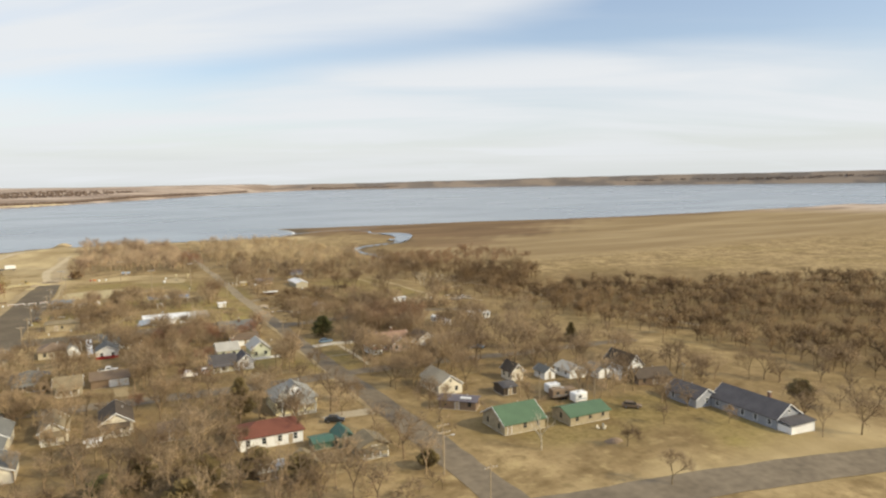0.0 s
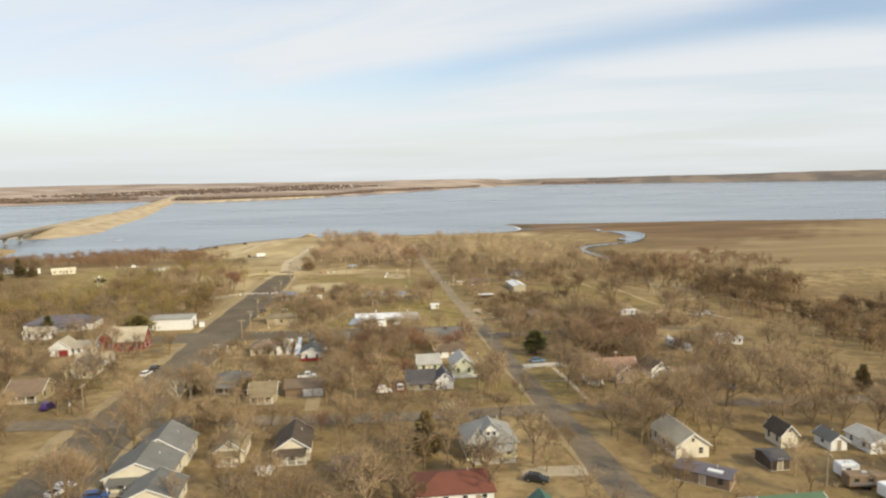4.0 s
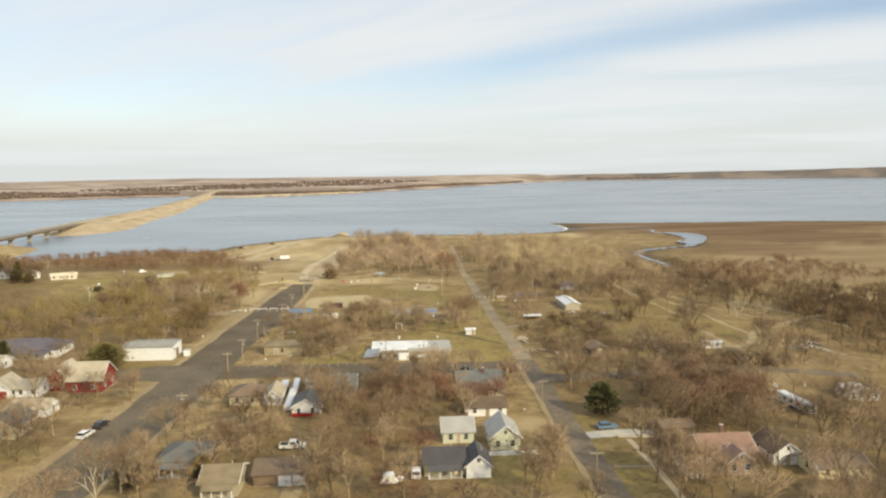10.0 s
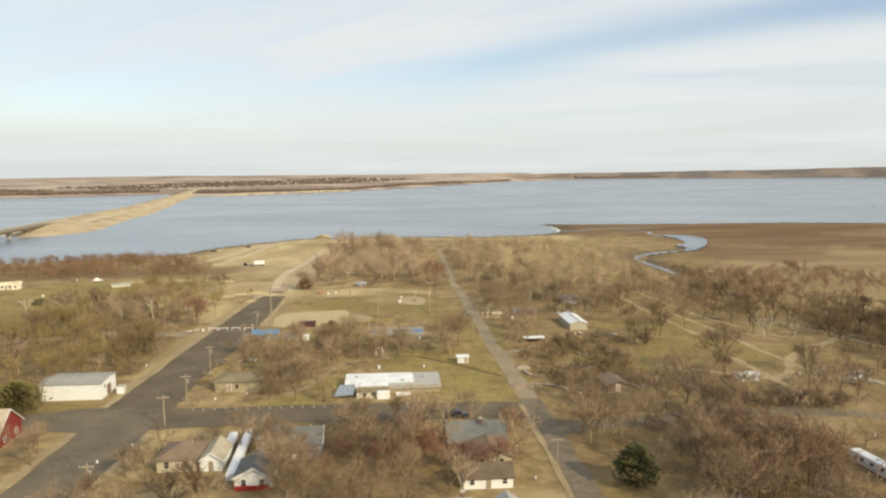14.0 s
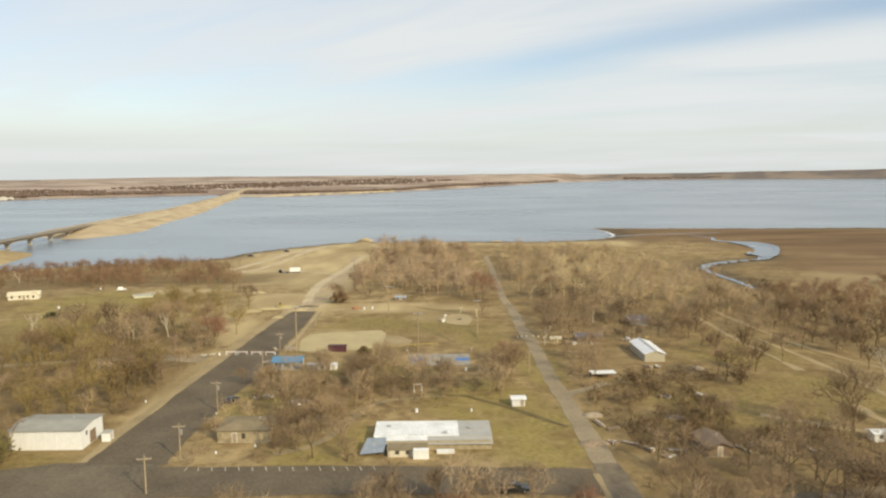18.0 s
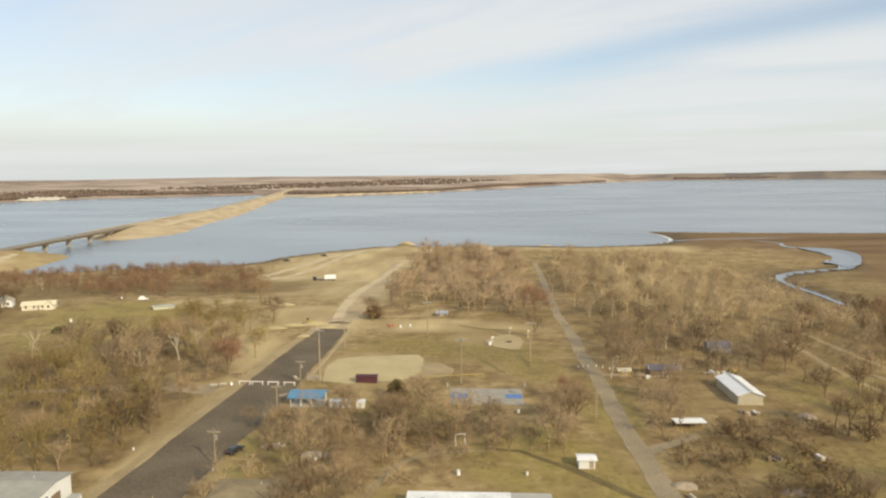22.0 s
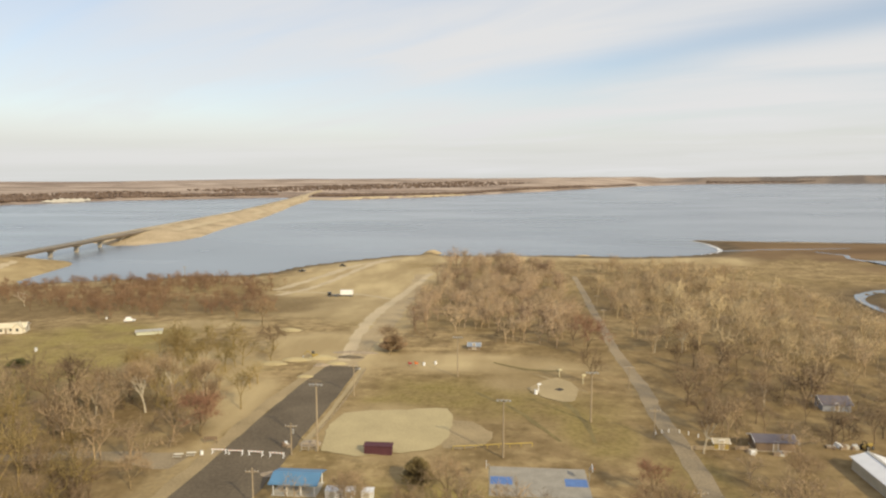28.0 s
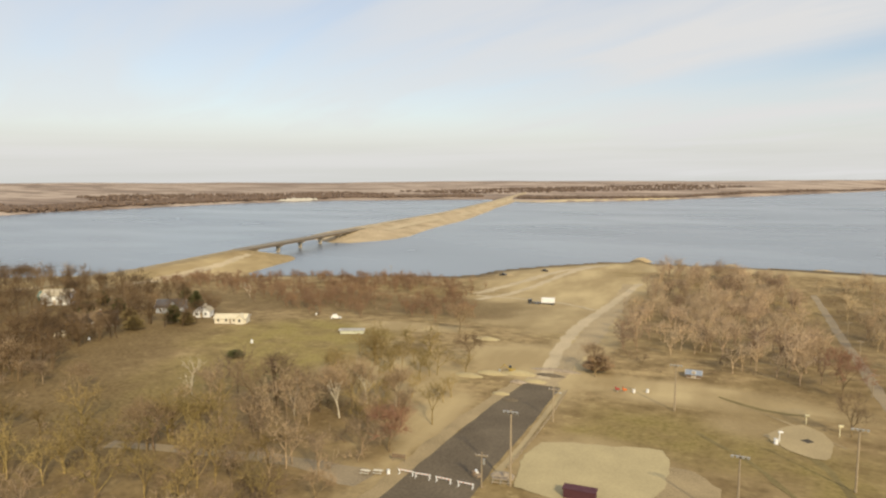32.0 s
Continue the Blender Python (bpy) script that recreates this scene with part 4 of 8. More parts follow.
strip("highway", CAUSEWAY[:1] + [(-400, 1109), (-425, 1380), (-470, 1680), (-516, 1955), (-570, 2250), (-627, 2578), (-690, 2900)], [9, 9, 9, 9, 9.5, 11, 14, 16], M_TRACK,
      "pale highway along the causeway", "road", z=-1.82, ragged=0.3, seed=26)
for side, w in ((1, 11), (-1, 6)):
    strip("bank_terrace", [(x + side * (26 - 10 * (k > 2)), y) for k, (x, y) in enumerate([(-384, 1000), (-400, 1109), (-425, 1380), (-470, 1680), (-516, 1955), (-570, 2250)])], [w] * 3, M_TRACK,
          "pale stony terrace along the causeway slope", "bank", z=bank_top, ragged=1.2, seed=60 + side)
strip("bank_terrace", [(-312, 560), (-318, 610), (-328, 660), (-344, 716)], [10, 9, 7, 4], M_TRACK, "pale stony track along the embankment slope", "bank", lift=0.12, ragged=1.2, seed=64)
strip("creek_water", CREEK, [3, 4, 5, 5.5, 6, 6, 8, 12], M_WATER, "narrow winding creek", "creek", lift=0.45, ragged=0.6, seed=27)
strip("inlet_water", [(224, 884), (262, 878), (300, 880), (345, 888)], [7, 4, 4, 2], M_WATER, "thin tidal inlet behind the spit", "creek", lift=0.12, ragged=0.8, seed=31)
strip("creek_water", [(311, 795), (306, 812), (313, 835), (300, 858)], [5, 4, 4, 3], M_WATER, "narrow winding creek", "creek", lift=0.12, ragged=0.6, seed=32)
strip("shore_foam", [(198, 850), (213, 861), (226, 882), (232, 915), (232, 950), (225, 980)], [1.5, 3, 4, 4, 4, 2], M_CONCW, "thin white foam line along the spit", "foam", z=LAKE_Z + 0.25, ragged=1.0, seed=38)
patch("pool_water", POOL, M_WATER, "shallow backwater pool", "pool", lift=0.0).location.z = 0.55
strip("spit", [(236, 985), (280, 968), (360, 955)], [3, 8, 12], M_DIRT, "low mud spit in the lake", "spit", lift=0.1, ragged=1.5, seed=28)
INFIELD = [(-19, 380.4), (-20.4, 390), (-20.4, 398), (-18.6, 404.2), (-12, 406.6), (-5, 407.4), (2, 409.2), (7.2, 410), (9.2, 405), (9.3, 398), (8.8, 390.4), (6.4, 384), (1.4, 381), (-3.3, 380.2), (-10.6, 378.2)]
INFIELD_EDGE = [(9, 402), (14.9, 400.6), (18.4, 396), (19.7, 392), (16.5, 386.3), (8.9, 383.8), (7.4, 392)]
INFIELD_SMALL = [(28.4, 428.2), (33, 434.6), (38.1, 439), (42, 434.5), (43, 425), (40.3, 417.4), (33.8, 419.6)]
patch("infield", INFIELD, M_SAND, "bare sandy softball infield", "infield", lift=0.14, ragged=0.45, grow_by=0.99)
patch("infield_edge", INFIELD_EDGE, M_VERGE, "worn tan edge of the softball infield", "infield", lift=0.10, ragged=0.6)
patch("infield_base", INFIELD_SMALL, M_INFIELD, "small worn sandy infield", "infield", lift=0.13, ragged=0.4, grow_by=0.97)
# small four-cornered patch, darker than the infield
patch("infield_base", [(36.4, 428), (38.2, 429.4), (39.6, 427.6), (37.6, 426.2)], M_PATCH, "dark patch on the small infield", "infield", lift=0.16, ragged=0.3)

# ---- the bridge ----
bridge = thing("bridge", "long concrete girder bridge with hammerhead piers over the lake", "bridge", -362, 724, math.degrees(math.atan2(18, 249)), z=-2.4)
BL = math.hypot(18, 249)
part("deck", boxes((-5.2, 5.2, -3, BL + 3, -0.35, 0.0)), M_BRIDGE, bridge)
for x in (-4.0, -1.4, 1.4, 4.0):
    part("girder", boxes((x - 0.28, x + 0.28, -2, BL + 2, -1.9, -0.352), (x - 0.45, x + 0.45, -2, BL + 2, -2.02, -1.9)), M_WOOD, bridge, "dark girder under the deck")
for x in (-5.05, 5.05):
    rail = part("parapet", boxes((x - 0.14, x + 0.14, -3, BL + 3, 0.003, 0.34), (x - 0.1, x + 0.1, -3, BL + 3, 0.75, 0.92)), M_BRIDGE, bridge)
    post = part("rail_post", boxes((x - 0.12, x + 0.12, -0.15, 0.15, 0.34, 0.75)), M_BRIDGE, rail)
    for k in range(1, 62):
        share(post, 0, k * 4.05, 0)
for y0 in (23, 64, 105, 147, 187, 225):
    bm = bmesh.new()
    prism(bm, [(-4.9, -2.05), (-4.9, -2.8), (-1.9, -4.1), (1.9, -4.1), (4.9, -2.8), (4.9, -2.05)], y0 - 0.8, y0 + 0.8)
    pier = part("pier", bm, M_PIERSUNLIT, bridge)
    bm = bmesh.new()
    prism(bm, [(-1.9, -4.1), (-1.7, -12.5), (1.7, -12.5), (1.9, -4.1)], y0 - 0.7, y0 + 0.7)
    part("column", bm, M_PIERSUNLIT, pier)
for y0 in (-3, BL + 1.6):
    part("abutment", boxes((-5.6, 5.6, y0, y0 + 1.4, -5.5, -2.03)), M_CONC, bridge)

# ---- painted parking bays on the north side of the cross street ----
bays = new("parking_bay_markings")
bays.empty_display_size = 0.5
tagged(bays, "worn white parking bay lines along the cross street kerb", "road marking", kind="structure")
bays.matrix_basis = pose(-24, 288.4, land(-6, 288) + 0.12)
bay_line = part("bay_line", boxes((-0.08, 0.08, 0.0, 1.9, 0.0, 0.02)), M_CONC, bays)
for k in range(1, 15):
    share(bay_line, k * 2.75, -0.05 * k, 0, 18)

# ---- houses ----


def window_on(parent, side, u, z, w, h, half, frame_mat=None):
    """A window in a wall: side s, n, e or w; u along the wall; half: how far the wall stands from the middle."""
    rz = {"s": 0, "e": 90, "n": 180, "w": -90}[side]
    m = pose(0, 0, 0, 0, 0, rz)
    f = 0.09
    bm = boxes((u - w / 2 - f, u - w / 2, -half - 0.05, -half + 0.02, z - f, z + h + f), (u + w / 2, u + w / 2 + f, -half - 0.05, -half + 0.02, z - f, z + h + f),
               (u - w / 2, u + w / 2, -half - 0.05, -half + 0.02, z + h, z + h + f), (u - w / 2 - 0.12, u + w / 2 + 0.12, -half - 0.09, -half + 0.02, z - f, z),
               (u - w / 2, u + w / 2, -half - 0.04, -half + 0.02, z + h * 0.48, z + h * 0.53))
    bm.transform(m)
    win = part("window", bm, frame_mat or M_TRIM, parent)
    bm = boxes((u - w / 2, u + w / 2, -half - 0.02, -half + 0.01, z, z + h))
    bm.transform(m)
    part("pane", bm, M_GLASS, win)


def door_on(parent, side, u, half, w=0.95, h=2.05, mat=None, z=0.15):
    m = pose(0, 0, 0, 0, 0, {"s": 0, "e": 90, "n": 180, "w": -90}[side])
    bm = boxes((u - w / 2 - 0.1, u - w / 2, -half - 0.06, -half + 0.02, z, z + h + 0.1), (u + w / 2, u + w / 2 + 0.1, -half - 0.06, -half + 0.02, z, z + h + 0.1),
               (u - w / 2, u + w / 2, -half - 0.06, -half + 0.02, z + h, z + h + 0.1))
    bm.transform(m)
    d = part("door_frame", bm, M_TRIM, parent)
    bm = boxes((u - w / 2, u + w / 2, -half - 0.03, -half + 0.01, z, z + h))
    bm.transform(m)
    part("door", bm, mat or M_DOOR, d)


def gable_roof(parent, w, d, h, rise, mat, ridge="y", eave=0.4, trim=True, thick=0.14):
    """Two slopes with an overhang; ridge along x or y."""
    turn = pose(0, 0, 0, 0, 0, 90) if ridge == "x" else Matrix()
    if ridge == "x":
        w, d = d, w
    hw, hd = w / 2, d / 2
    drop = eave * rise / hw
    for s in (-1, 1):
        bm = bmesh.new()
        solid_between(bm, [(0, -hd - eave, h + rise + 0.1), (s * (hw + eave), -hd - eave, h - drop + 0.1), (s * (hw + eave), hd + eave, h - drop + 0.1), (0, hd + eave, h + rise + 0.1)], thick)
        bmesh.ops.recalc_face_normals(bm, faces=bm.faces)
        bm.transform(turn)
        part("roof_slope", bm, mat, parent)
    if trim:
        for y in (-hd - eave - 0.03, hd + eave + 0.03):
            bm = bmesh.new()
            for s in (-1, 1):
                pts = [(0, h + rise + 0.1), (s * (hw + eave), h - drop + 0.1), (s * (hw + eave), h - drop - 0.12), (0, h + rise - 0.12)]
                prism(bm, pts, y - 0.03, y + 0.03)
            bmesh.ops.recalc_face_normals(bm, faces=bm.faces)
            bm.transform(turn)
            part("gable_trim", bm, M_TRIM, parent)


def hip_roof(parent, w, d, h, rise, mat, eave=0.45, ridge_len=None):
    hw, hd = w / 2 + eave, d / 2 + eave
    long_x = w >= d
    r = (max(w, d) - min(w, d)) / 2 if ridge_len is None else ridge_len / 2
    a, b = (((-r, 0), (r, 0)) if long_x else ((0, -r), (0, r)))
    bm = bmesh.new()
    lo = [bm.verts.new((x, y, h - 0.08)) for x, y in ((-hw, -hd), (hw, -hd), (hw, hd), (-hw, hd))]
    lo2 = [bm.verts.new((x, y, h + 0.08)) for x, y in ((-hw, -hd), (hw, -hd), (hw, hd), (-hw, hd))]
    p, q = bm.verts.new((*a, h + rise)), bm.verts.new((*b, h + rise))
    if long_x:
        fs = ((lo2[0], lo2[1], q, p), (lo2[1], lo2[2], q), (lo2[2], lo2[3], p, q), (lo2[3], lo2[0], p))
    else:
        fs = ((lo2[0], lo2[1], p), (lo2[1], lo2[2], q, p), (lo2[2], lo2[3], q), (lo2[3], lo2[0], p, q))
    for f in fs:
        bm.faces.new(f)
    bm.faces.new(lo[::-1])
    for k in range(4):
        bm.faces.new((lo[k], lo[(k + 1) % 4], lo2[(k + 1) % 4], lo2[k]))
    part("roof", bm, mat, parent)


def walls(parent, w, d, h, rise, mat, ridge):
    """The wall body, closed up to the roof in its gables."""
    hw, hd = w / 2, d / 2
    bm = bmesh.new()
    if ridge == "y":
        prism(bm, [(-hw, -0.8), (hw, -0.8), (hw, h), (0, h + rise), (-hw, h)], -hd, hd)
    elif ridge == "x":
        prism(bm, [(-hd, -0.8), (hd, -0.8), (hd, h), (0, h + rise), (-hd, h)], -hw, hw)
        bm.transform(pose(0, 0, 0, 0, 0, 90))
    else:
        box(bm, -hw, hw, -hd, hd, -0.8, h)
    bmesh.ops.recalc_face_normals(bm, faces=bm.faces)
    return part("wall", bm, mat, parent)


def house(x0, x1, y0, depth, h, rise, wall, roof, ridge, label, wins=(2, 2), name="house", door=0.0, porch=0.0, chimney=None, rz=0.0, trim=True, category="house", win_h=1.2, attic=False, vent=True):
    """A house with its south wall from x0 to x1 at y0. wins: windows in the long and in the side walls; porch: its depth."""
    w, d = x1 - x0, depth
    hs = thing(name, label, category, (x0 + x1) / 2, y0 + depth / 2, rz)
    walls(hs, w, d, h, rise, wall, ridge)
    if ridge == "hip":
        hip_roof(hs, w, d, h, rise, roof)
    else:
        gable_roof(hs, w, d, h, rise, roof, ridge, trim=trim)
    part("foundation", boxes((-w / 2 - 0.06, w / 2 + 0.06, -d / 2 - 0.06, d / 2 + 0.06, -0.9, 0.12)), M_CONC, hs)
    nf, ns = wins
    sash = M_TRIM if wall in (M_REDW, M_GREYW, M_PINKW) else wall
    for side, n, length, half in (("s", nf, w, d / 2), ("n", nf, w, d / 2), ("e", ns, d, w / 2), ("w", ns, d, w / 2)):
        for k in range(n):
            u = (k + 0.5 - n / 2) * length / n
            if side == "s" and door is not None and abs(u - door) < 1.0:
                continue
            window_on(hs, side, u, 0.95, min(0.85, length / n * 0.45), win_h, half, sash)
    if door is not None:
        door_on(hs, "s", door, d / 2)
    if attic and ridge == "y":
        window_on(hs, "s", 0.0, h + 0.25 * rise, 0.6, 0.7, d / 2, sash)
    if porch:
        pr = part("porch_roof", solid_between(bmesh.new(), [(-w * 0.42, -d / 2 - porch - 0.2, h - 0.65), (w * 0.42, -d / 2 - porch - 0.2, h - 0.65), (w * 0.42, -d / 2 - 0.004, h - 0.05), (-w * 0.42, -d / 2 - 0.004, h - 0.05)], 0.14), roof, hs)
        part("porch_floor", boxes((-w * 0.42, w * 0.42, -d / 2 - porch, -d / 2 - 0.064, -0.5, 0.2)), M_CONC, hs)
        post = part("porch_post", boxes((-w * 0.4 - 0.08, -w * 0.4 + 0.08, -d / 2 - porch, -d / 2 - porch + 0.16, 0.2, h - 0.72)), M_TRIM, hs)
        for k in range(1, 4):
            share(post, k * w * 0.8 / 3, 0, 0)
    if chimney:
        cx, cy = chimney
        ch = part("chimney", boxes((cx - 0.32, cx + 0.32, cy - 0.32, cy + 0.32, h, h + rise + 0.9)), M_BRICK, hs)
        part("cap", boxes((cx - 0.38, cx + 0.38, cy - 0.38, cy + 0.38, h + rise + 0.9, h + rise + 1.0)), M_CONC, ch)
    if vent:
        bm = bmesh.new()
        vx, vy = (w * 0.22, d * 0.12) if ridge != "x" else (w * 0.2, d * 0.15)
        slope = (1 - abs(vx) / (w / 2)) if ridge == "y" else (1 - abs(vy) / (d / 2))
        tube(bm, (vx, vy, h + rise * slope - 0.2), (vx, vy, h + rise * slope + 0.55), 0.09, 0.09, 8)
        part("vent_pipe", bm, M_CERAM, hs, "pale vent pipe")
    return hs


def cross_gable(hs, x, width, out, h, rise, wall, roof):
    """A short front wing with its own gable, added to a house; x: its middle along the front; out: how far it stands from the middle."""
    bm = bmesh.new()
    prism(bm, [(x - width / 2, -0.5), (x + width / 2, -0.5), (x + width / 2, h), (x, h + rise), (x - width / 2, h)], -out, -0.6)
    bmesh.ops.recalc_face_normals(bm, faces=bm.faces)
    wing = part("front_wing", bm, wall, hs)
    for sgn in (-1, 1):
        bm = bmesh.new()
        solid_between(bm, [(x, -out - 0.35, h + rise + 0.14), (x + sgn * (width / 2 + 0.3), -out - 0.35, h - 0.12), (x + sgn * (width / 2 + 0.3), -0.3, h - 0.12), (x, -0.3, h + rise + 0.14)], 0.13)
        bmesh.ops.recalc_face_normals(bm, faces=bm.faces)
        part("wing_roof", bm, roof, wing)
    part("wing_window", boxes((x - 0.45, x + 0.45, -out - 0.03, -out + 0.02, 1.0, 2.1)), M_GLASS, wing, "dark window pane in the gable front")


def garage_doors(hs, us, half, w=2.4, h=2.1, side="s"):
    for u in us:
        m = pose(0, 0, 0, 0, 0, {"s": 0, "e": 90, "n": 180, "w": -90}[side])
        bm = boxes(*[(u - w / 2, u + w / 2, -half - 0.05, -half + 0.01, 0.1 + k * h / 4, 0.1 + (k + 1) * h / 4 - 0.03) for k in range(4)])
        bm.transform(m)
        part("garage_door", bm, M_WHITE, hs, "white panelled garage door")


# first block, beside the side street
a = house(22.9, 36.0, 137.2, 8.5, 2.7, 1.9, M_WHITE, M_ROOFRED, "hip", "long white house with a red-brown hipped roof", (4, 1), door=3.9, win_h=1.3)
b = house(34.6, 44.6, 156.2, 10, 3.3, 3.6, M_CREAM, M_ROOFLIGHT, "hip", "cream two-storey house with a steep light grey hipped roof and dormer", (3, 3), porch=2.4)
# its dormer
bm = bmesh.new()
prism(bm, [(-1.6, 4.1), (1.6, 4.1), (1.6, 5.6), (0, 6.9), (-1.6, 5.6)], -4.0, 0.4)
bmesh.ops.recalc_face_normals(bm, faces=bm.faces)
dorm = part("dormer", bm, M_WHITE, b)
for s in (-1, 1):
    bm = bmesh.new()
    solid_between(bm, [(0, -4.4, 7.1), (s * 2.0, -4.4, 5.4), (s * 2.0, 0.5, 5.4), (0, 0.5, 7.1)], 0.14)
    bmesh.ops.recalc_face_normals(bm, faces=bm.faces)
    part("dormer_roof", bm, M_ROOFLIGHT, dorm)
for u in (-0.6, 0.6):
    part("dormer_window", boxes((u - 0.27, u + 0.27, -4.04, -3.98, 4.55, 5.3)), M_GLASS, dorm, "dark dormer pane in a white front")
house(34.4, 39.0, 204.2, 6.5, 2.7, 1.9, M_WHITE, M_ROOFDARK, "y", "white cottage gable with a dark roof", (0, 2), door=None, attic=True)
house(26.6, 34.3, 206.0, 6.5, 2.5, 1.9, M_CREAM, M_ROOFDARK, "x", "long low cottage wing with dark roof and open porch", (3, 1), porch=1.8, trim=False)
house(40.8, 47.0, 217.3, 8.5, 3.0, 2.4, M_GREENW, M_ROOFPALE, "y", "pale green house with a light metal gable roof", (2, 2), door=None, attic=True)
house(31.2, 37.8, 222.0, 7.5, 2.7, 1.9, M_GREENW, M_ROOFPALE, "x", "small pale green house with weathered metal roof", (2, 1), chimney=(2.2, 0.6))
g1 = house(-4.9, 4.7, 204.0, 7, 2.5, 1.4, M_BROWNW, M_ROOFBROWN, "x", "low brown garage with two white doors", (0, 1), name="garage", door=None, category="garage", trim=False)
garage_doors(g1, (0.9, 3.5), 3.5)
house(75.0, 81.8, 150.6, 11, 2.8, 2.3, M_CREAMW, M_ROOFTAN, "y", "pale weathered house with a tan gable roof", (2, 3), door=-1.9, attic=True)
house(75.2, 85.6, 119.2, 9.5, 2.5, 2.6, M_STONE, M_ROOFGREEN, "x", "stone house with a steep green metal roof", (3, 2), door=-4)
house(91.2, 102.2, 117.2, 7, 2.2, 1.3, M_STONE, M_ROOFGREEN, "x", "low stone building with a green metal roof", (3, 1), name="outbuilding", category="outbuilding", door=None, trim=False)
i1 = house(71.0, 80.2, 138.4, 4.6, 2.3, 0.5, M_BROWNW, M_ROOFPURP, "x", "low mobile home with a faded roof and a white roof patch", (3, 1), name="mobile_home", category="mobile home", trim=False, rz=-42)
part("roof_patch", boxes((0.6, 3.2, -1.6, -0.2, 2.5, 2.8)), M_ROOFWHITE, i1, "bright white roof patch")
j1 = house(132.2, 140.4, 96.4, 18, 2.8, 2.7, M_GREYW, M_ROOFDARK, "y", "long blue-grey house with dark gable roof and white trim", (2, 5), door=None, attic=True, chimney=(1.2, -3))
part("front_porch", boxes((-3.9, 4.0, -12.6, -9.1, -0.6, 1.75)), M_TRIM, j1, "white panelled front porch")
part("porch_cover", solid_between(bmesh.new(), [(-4.2, -12.9, 2.35), (4.3, -12.9, 2.35), (4.3, -9.07, 2.7), (-4.2, -9.07, 2.7)], 0.14), M_ROOFDARK, j1)
for u in (-3.8, 0, 3.9):
    part("porch_post", boxes((u - 0.1, u + 0.1, -12.5, -12.3, 1.753, 2.3)), M_TRIM, j1)
house(127.2, 134.4, 114.6, 10, 2.5, 2.0, M_GREYW, M_ROOFDARK, "y", "lower blue-grey rear wing with a dark roof", (1, 2), door=None)
house(133.2, 138.8, 145.2, 10, 2.9, 2.8, M_WHITE, M_ROOFUMBER, "y", "white gabled house with a dark brown roof", (2, 3), attic=True)
house(128.8, 139.0, 134.2, 7.4, 2.3, 1.6, M_BROWNW, M_ROOFUMBER, "x", "low dark brown bungalow in a yard", (3, 2), rz=-12, trim=False)
house(114.4, 120.2, 147.8, 7, 2.4, 1.2, M_WHITE, M_ROOFPALE, "y", "small white garage with a low pale gable", (0, 2), name="garage", category="garage", door=0.0)
house(122.2, 127.2, 144.8, 6, 2.3, 1.3, M_WHITE, M_ROOFGREY, "y", "small white gabled cottage in a yard", (1, 1))
house(126.6, 128.9, 141.0, 2.4, 1.9, 0.6, M_WHITE, M_ROOFPALE, "y", "tiny white garden shed on grass", (0, 0), name="shed", category="shed", vent=False)
house(98.4, 102.0, 152.5, 5.5, 2.9, 1.9, M_CREAMW, M_ROOFUMBER, "y", "tall weathered gabled house among trees", (1, 2), attic=True)
house(89.6, 93.4, 142.6, 5.0, 2.2, 0.7, M_ROOFUMBER, M_ROOFDARK, "x", "dark weathered open carport in a yard", (1, 0), name="carport", category="carport", trim=False, vent=False)
house(107.5, 111.0, 150.0, 5, 2.2, 1.2, M_WHITE, M_ROOFGREY, "y", "little white outbuilding in a yard", (1, 1), name="shed", category="shed")
house(23.6, 28.4, 121.4, 4.4, 1.8, 0.7, M_BROWNW, M_ROOFPALE, "x", "low ruined shed with a pale torn roof", (1, 0), name="shed", category="shed", trim=False, vent=False)
house(30.4, 34.6, 120.6, 4.8, 2.1, 1.2, M_STONE, M_ROOFMOSS, "y", "small weathered shed with a mossy gable roof", (0, 1), name="shed", category="shed", trim=False, vent=False)
# west side of the first block
house(-25.4, -16.8, 142.9, 8, 2.6, 1.9, M_CREAMW, M_ROOFGREY, "y", "grey-roofed garage wing with pale wall", (1, 2), door=None)
house(-31.2, -20.0, 152.0, 9.5, 2.9, 2.6, M_CREAMW, M_ROOFGREY, "y", "grey-roofed house with white gable trim", (2, 2), porch=1.6)
house(-29.6, -19.6, 162.2, 9.5, 3.0, 3.0, M_CREAMW, M_ROOFGREY, "y", "rear grey gabled part of a rambling house", (2, 2), door=None)
house(-14.2, -8.8, 162.2, 9, 2.7, 2.0, M_CREAMW, M_ROOFMOSS, "y", "small weathered bungalow with a front porch", (1, 2), porch=1.8)
house(-2.6, 4.0, 161.2, 10, 2.8, 2.2, M_CREAMW, M_ROOFUMBER, "y", "bungalow with a pale gable front and dark roof", (2, 2), porch=2.0)
house(-5.2, -2.6, 155.2, 1.8, 1.2, 0.35, M_WHITE, M_ROOFWHITE, "x", "small white garden shed on grass", (0, 0), name="shed", category="shed", door=None, vent=False)
house(-13.5, -7.0, 200.5, 8, 2.7, 1.7, M_TAN, M_ROOFMOSS, "x", "mossy-roofed house behind bare trees", (2, 1), porch=1.6)
house(-24.5, -15.5, 211.0, 9, 2.7, 2.2, M_BROWNW, M_ROOFGREY, "hip", "grey hipped-roof house beside the main road", (3, 2), porch=1.8)
house(8.8, 13.6, 151.0, 6, 2.2, 1.2, M_BROWNW, M_ROOFBROWN, "x", "weathered brown shed among trees", (1, 1), name="shed", category="shed", trim=False)
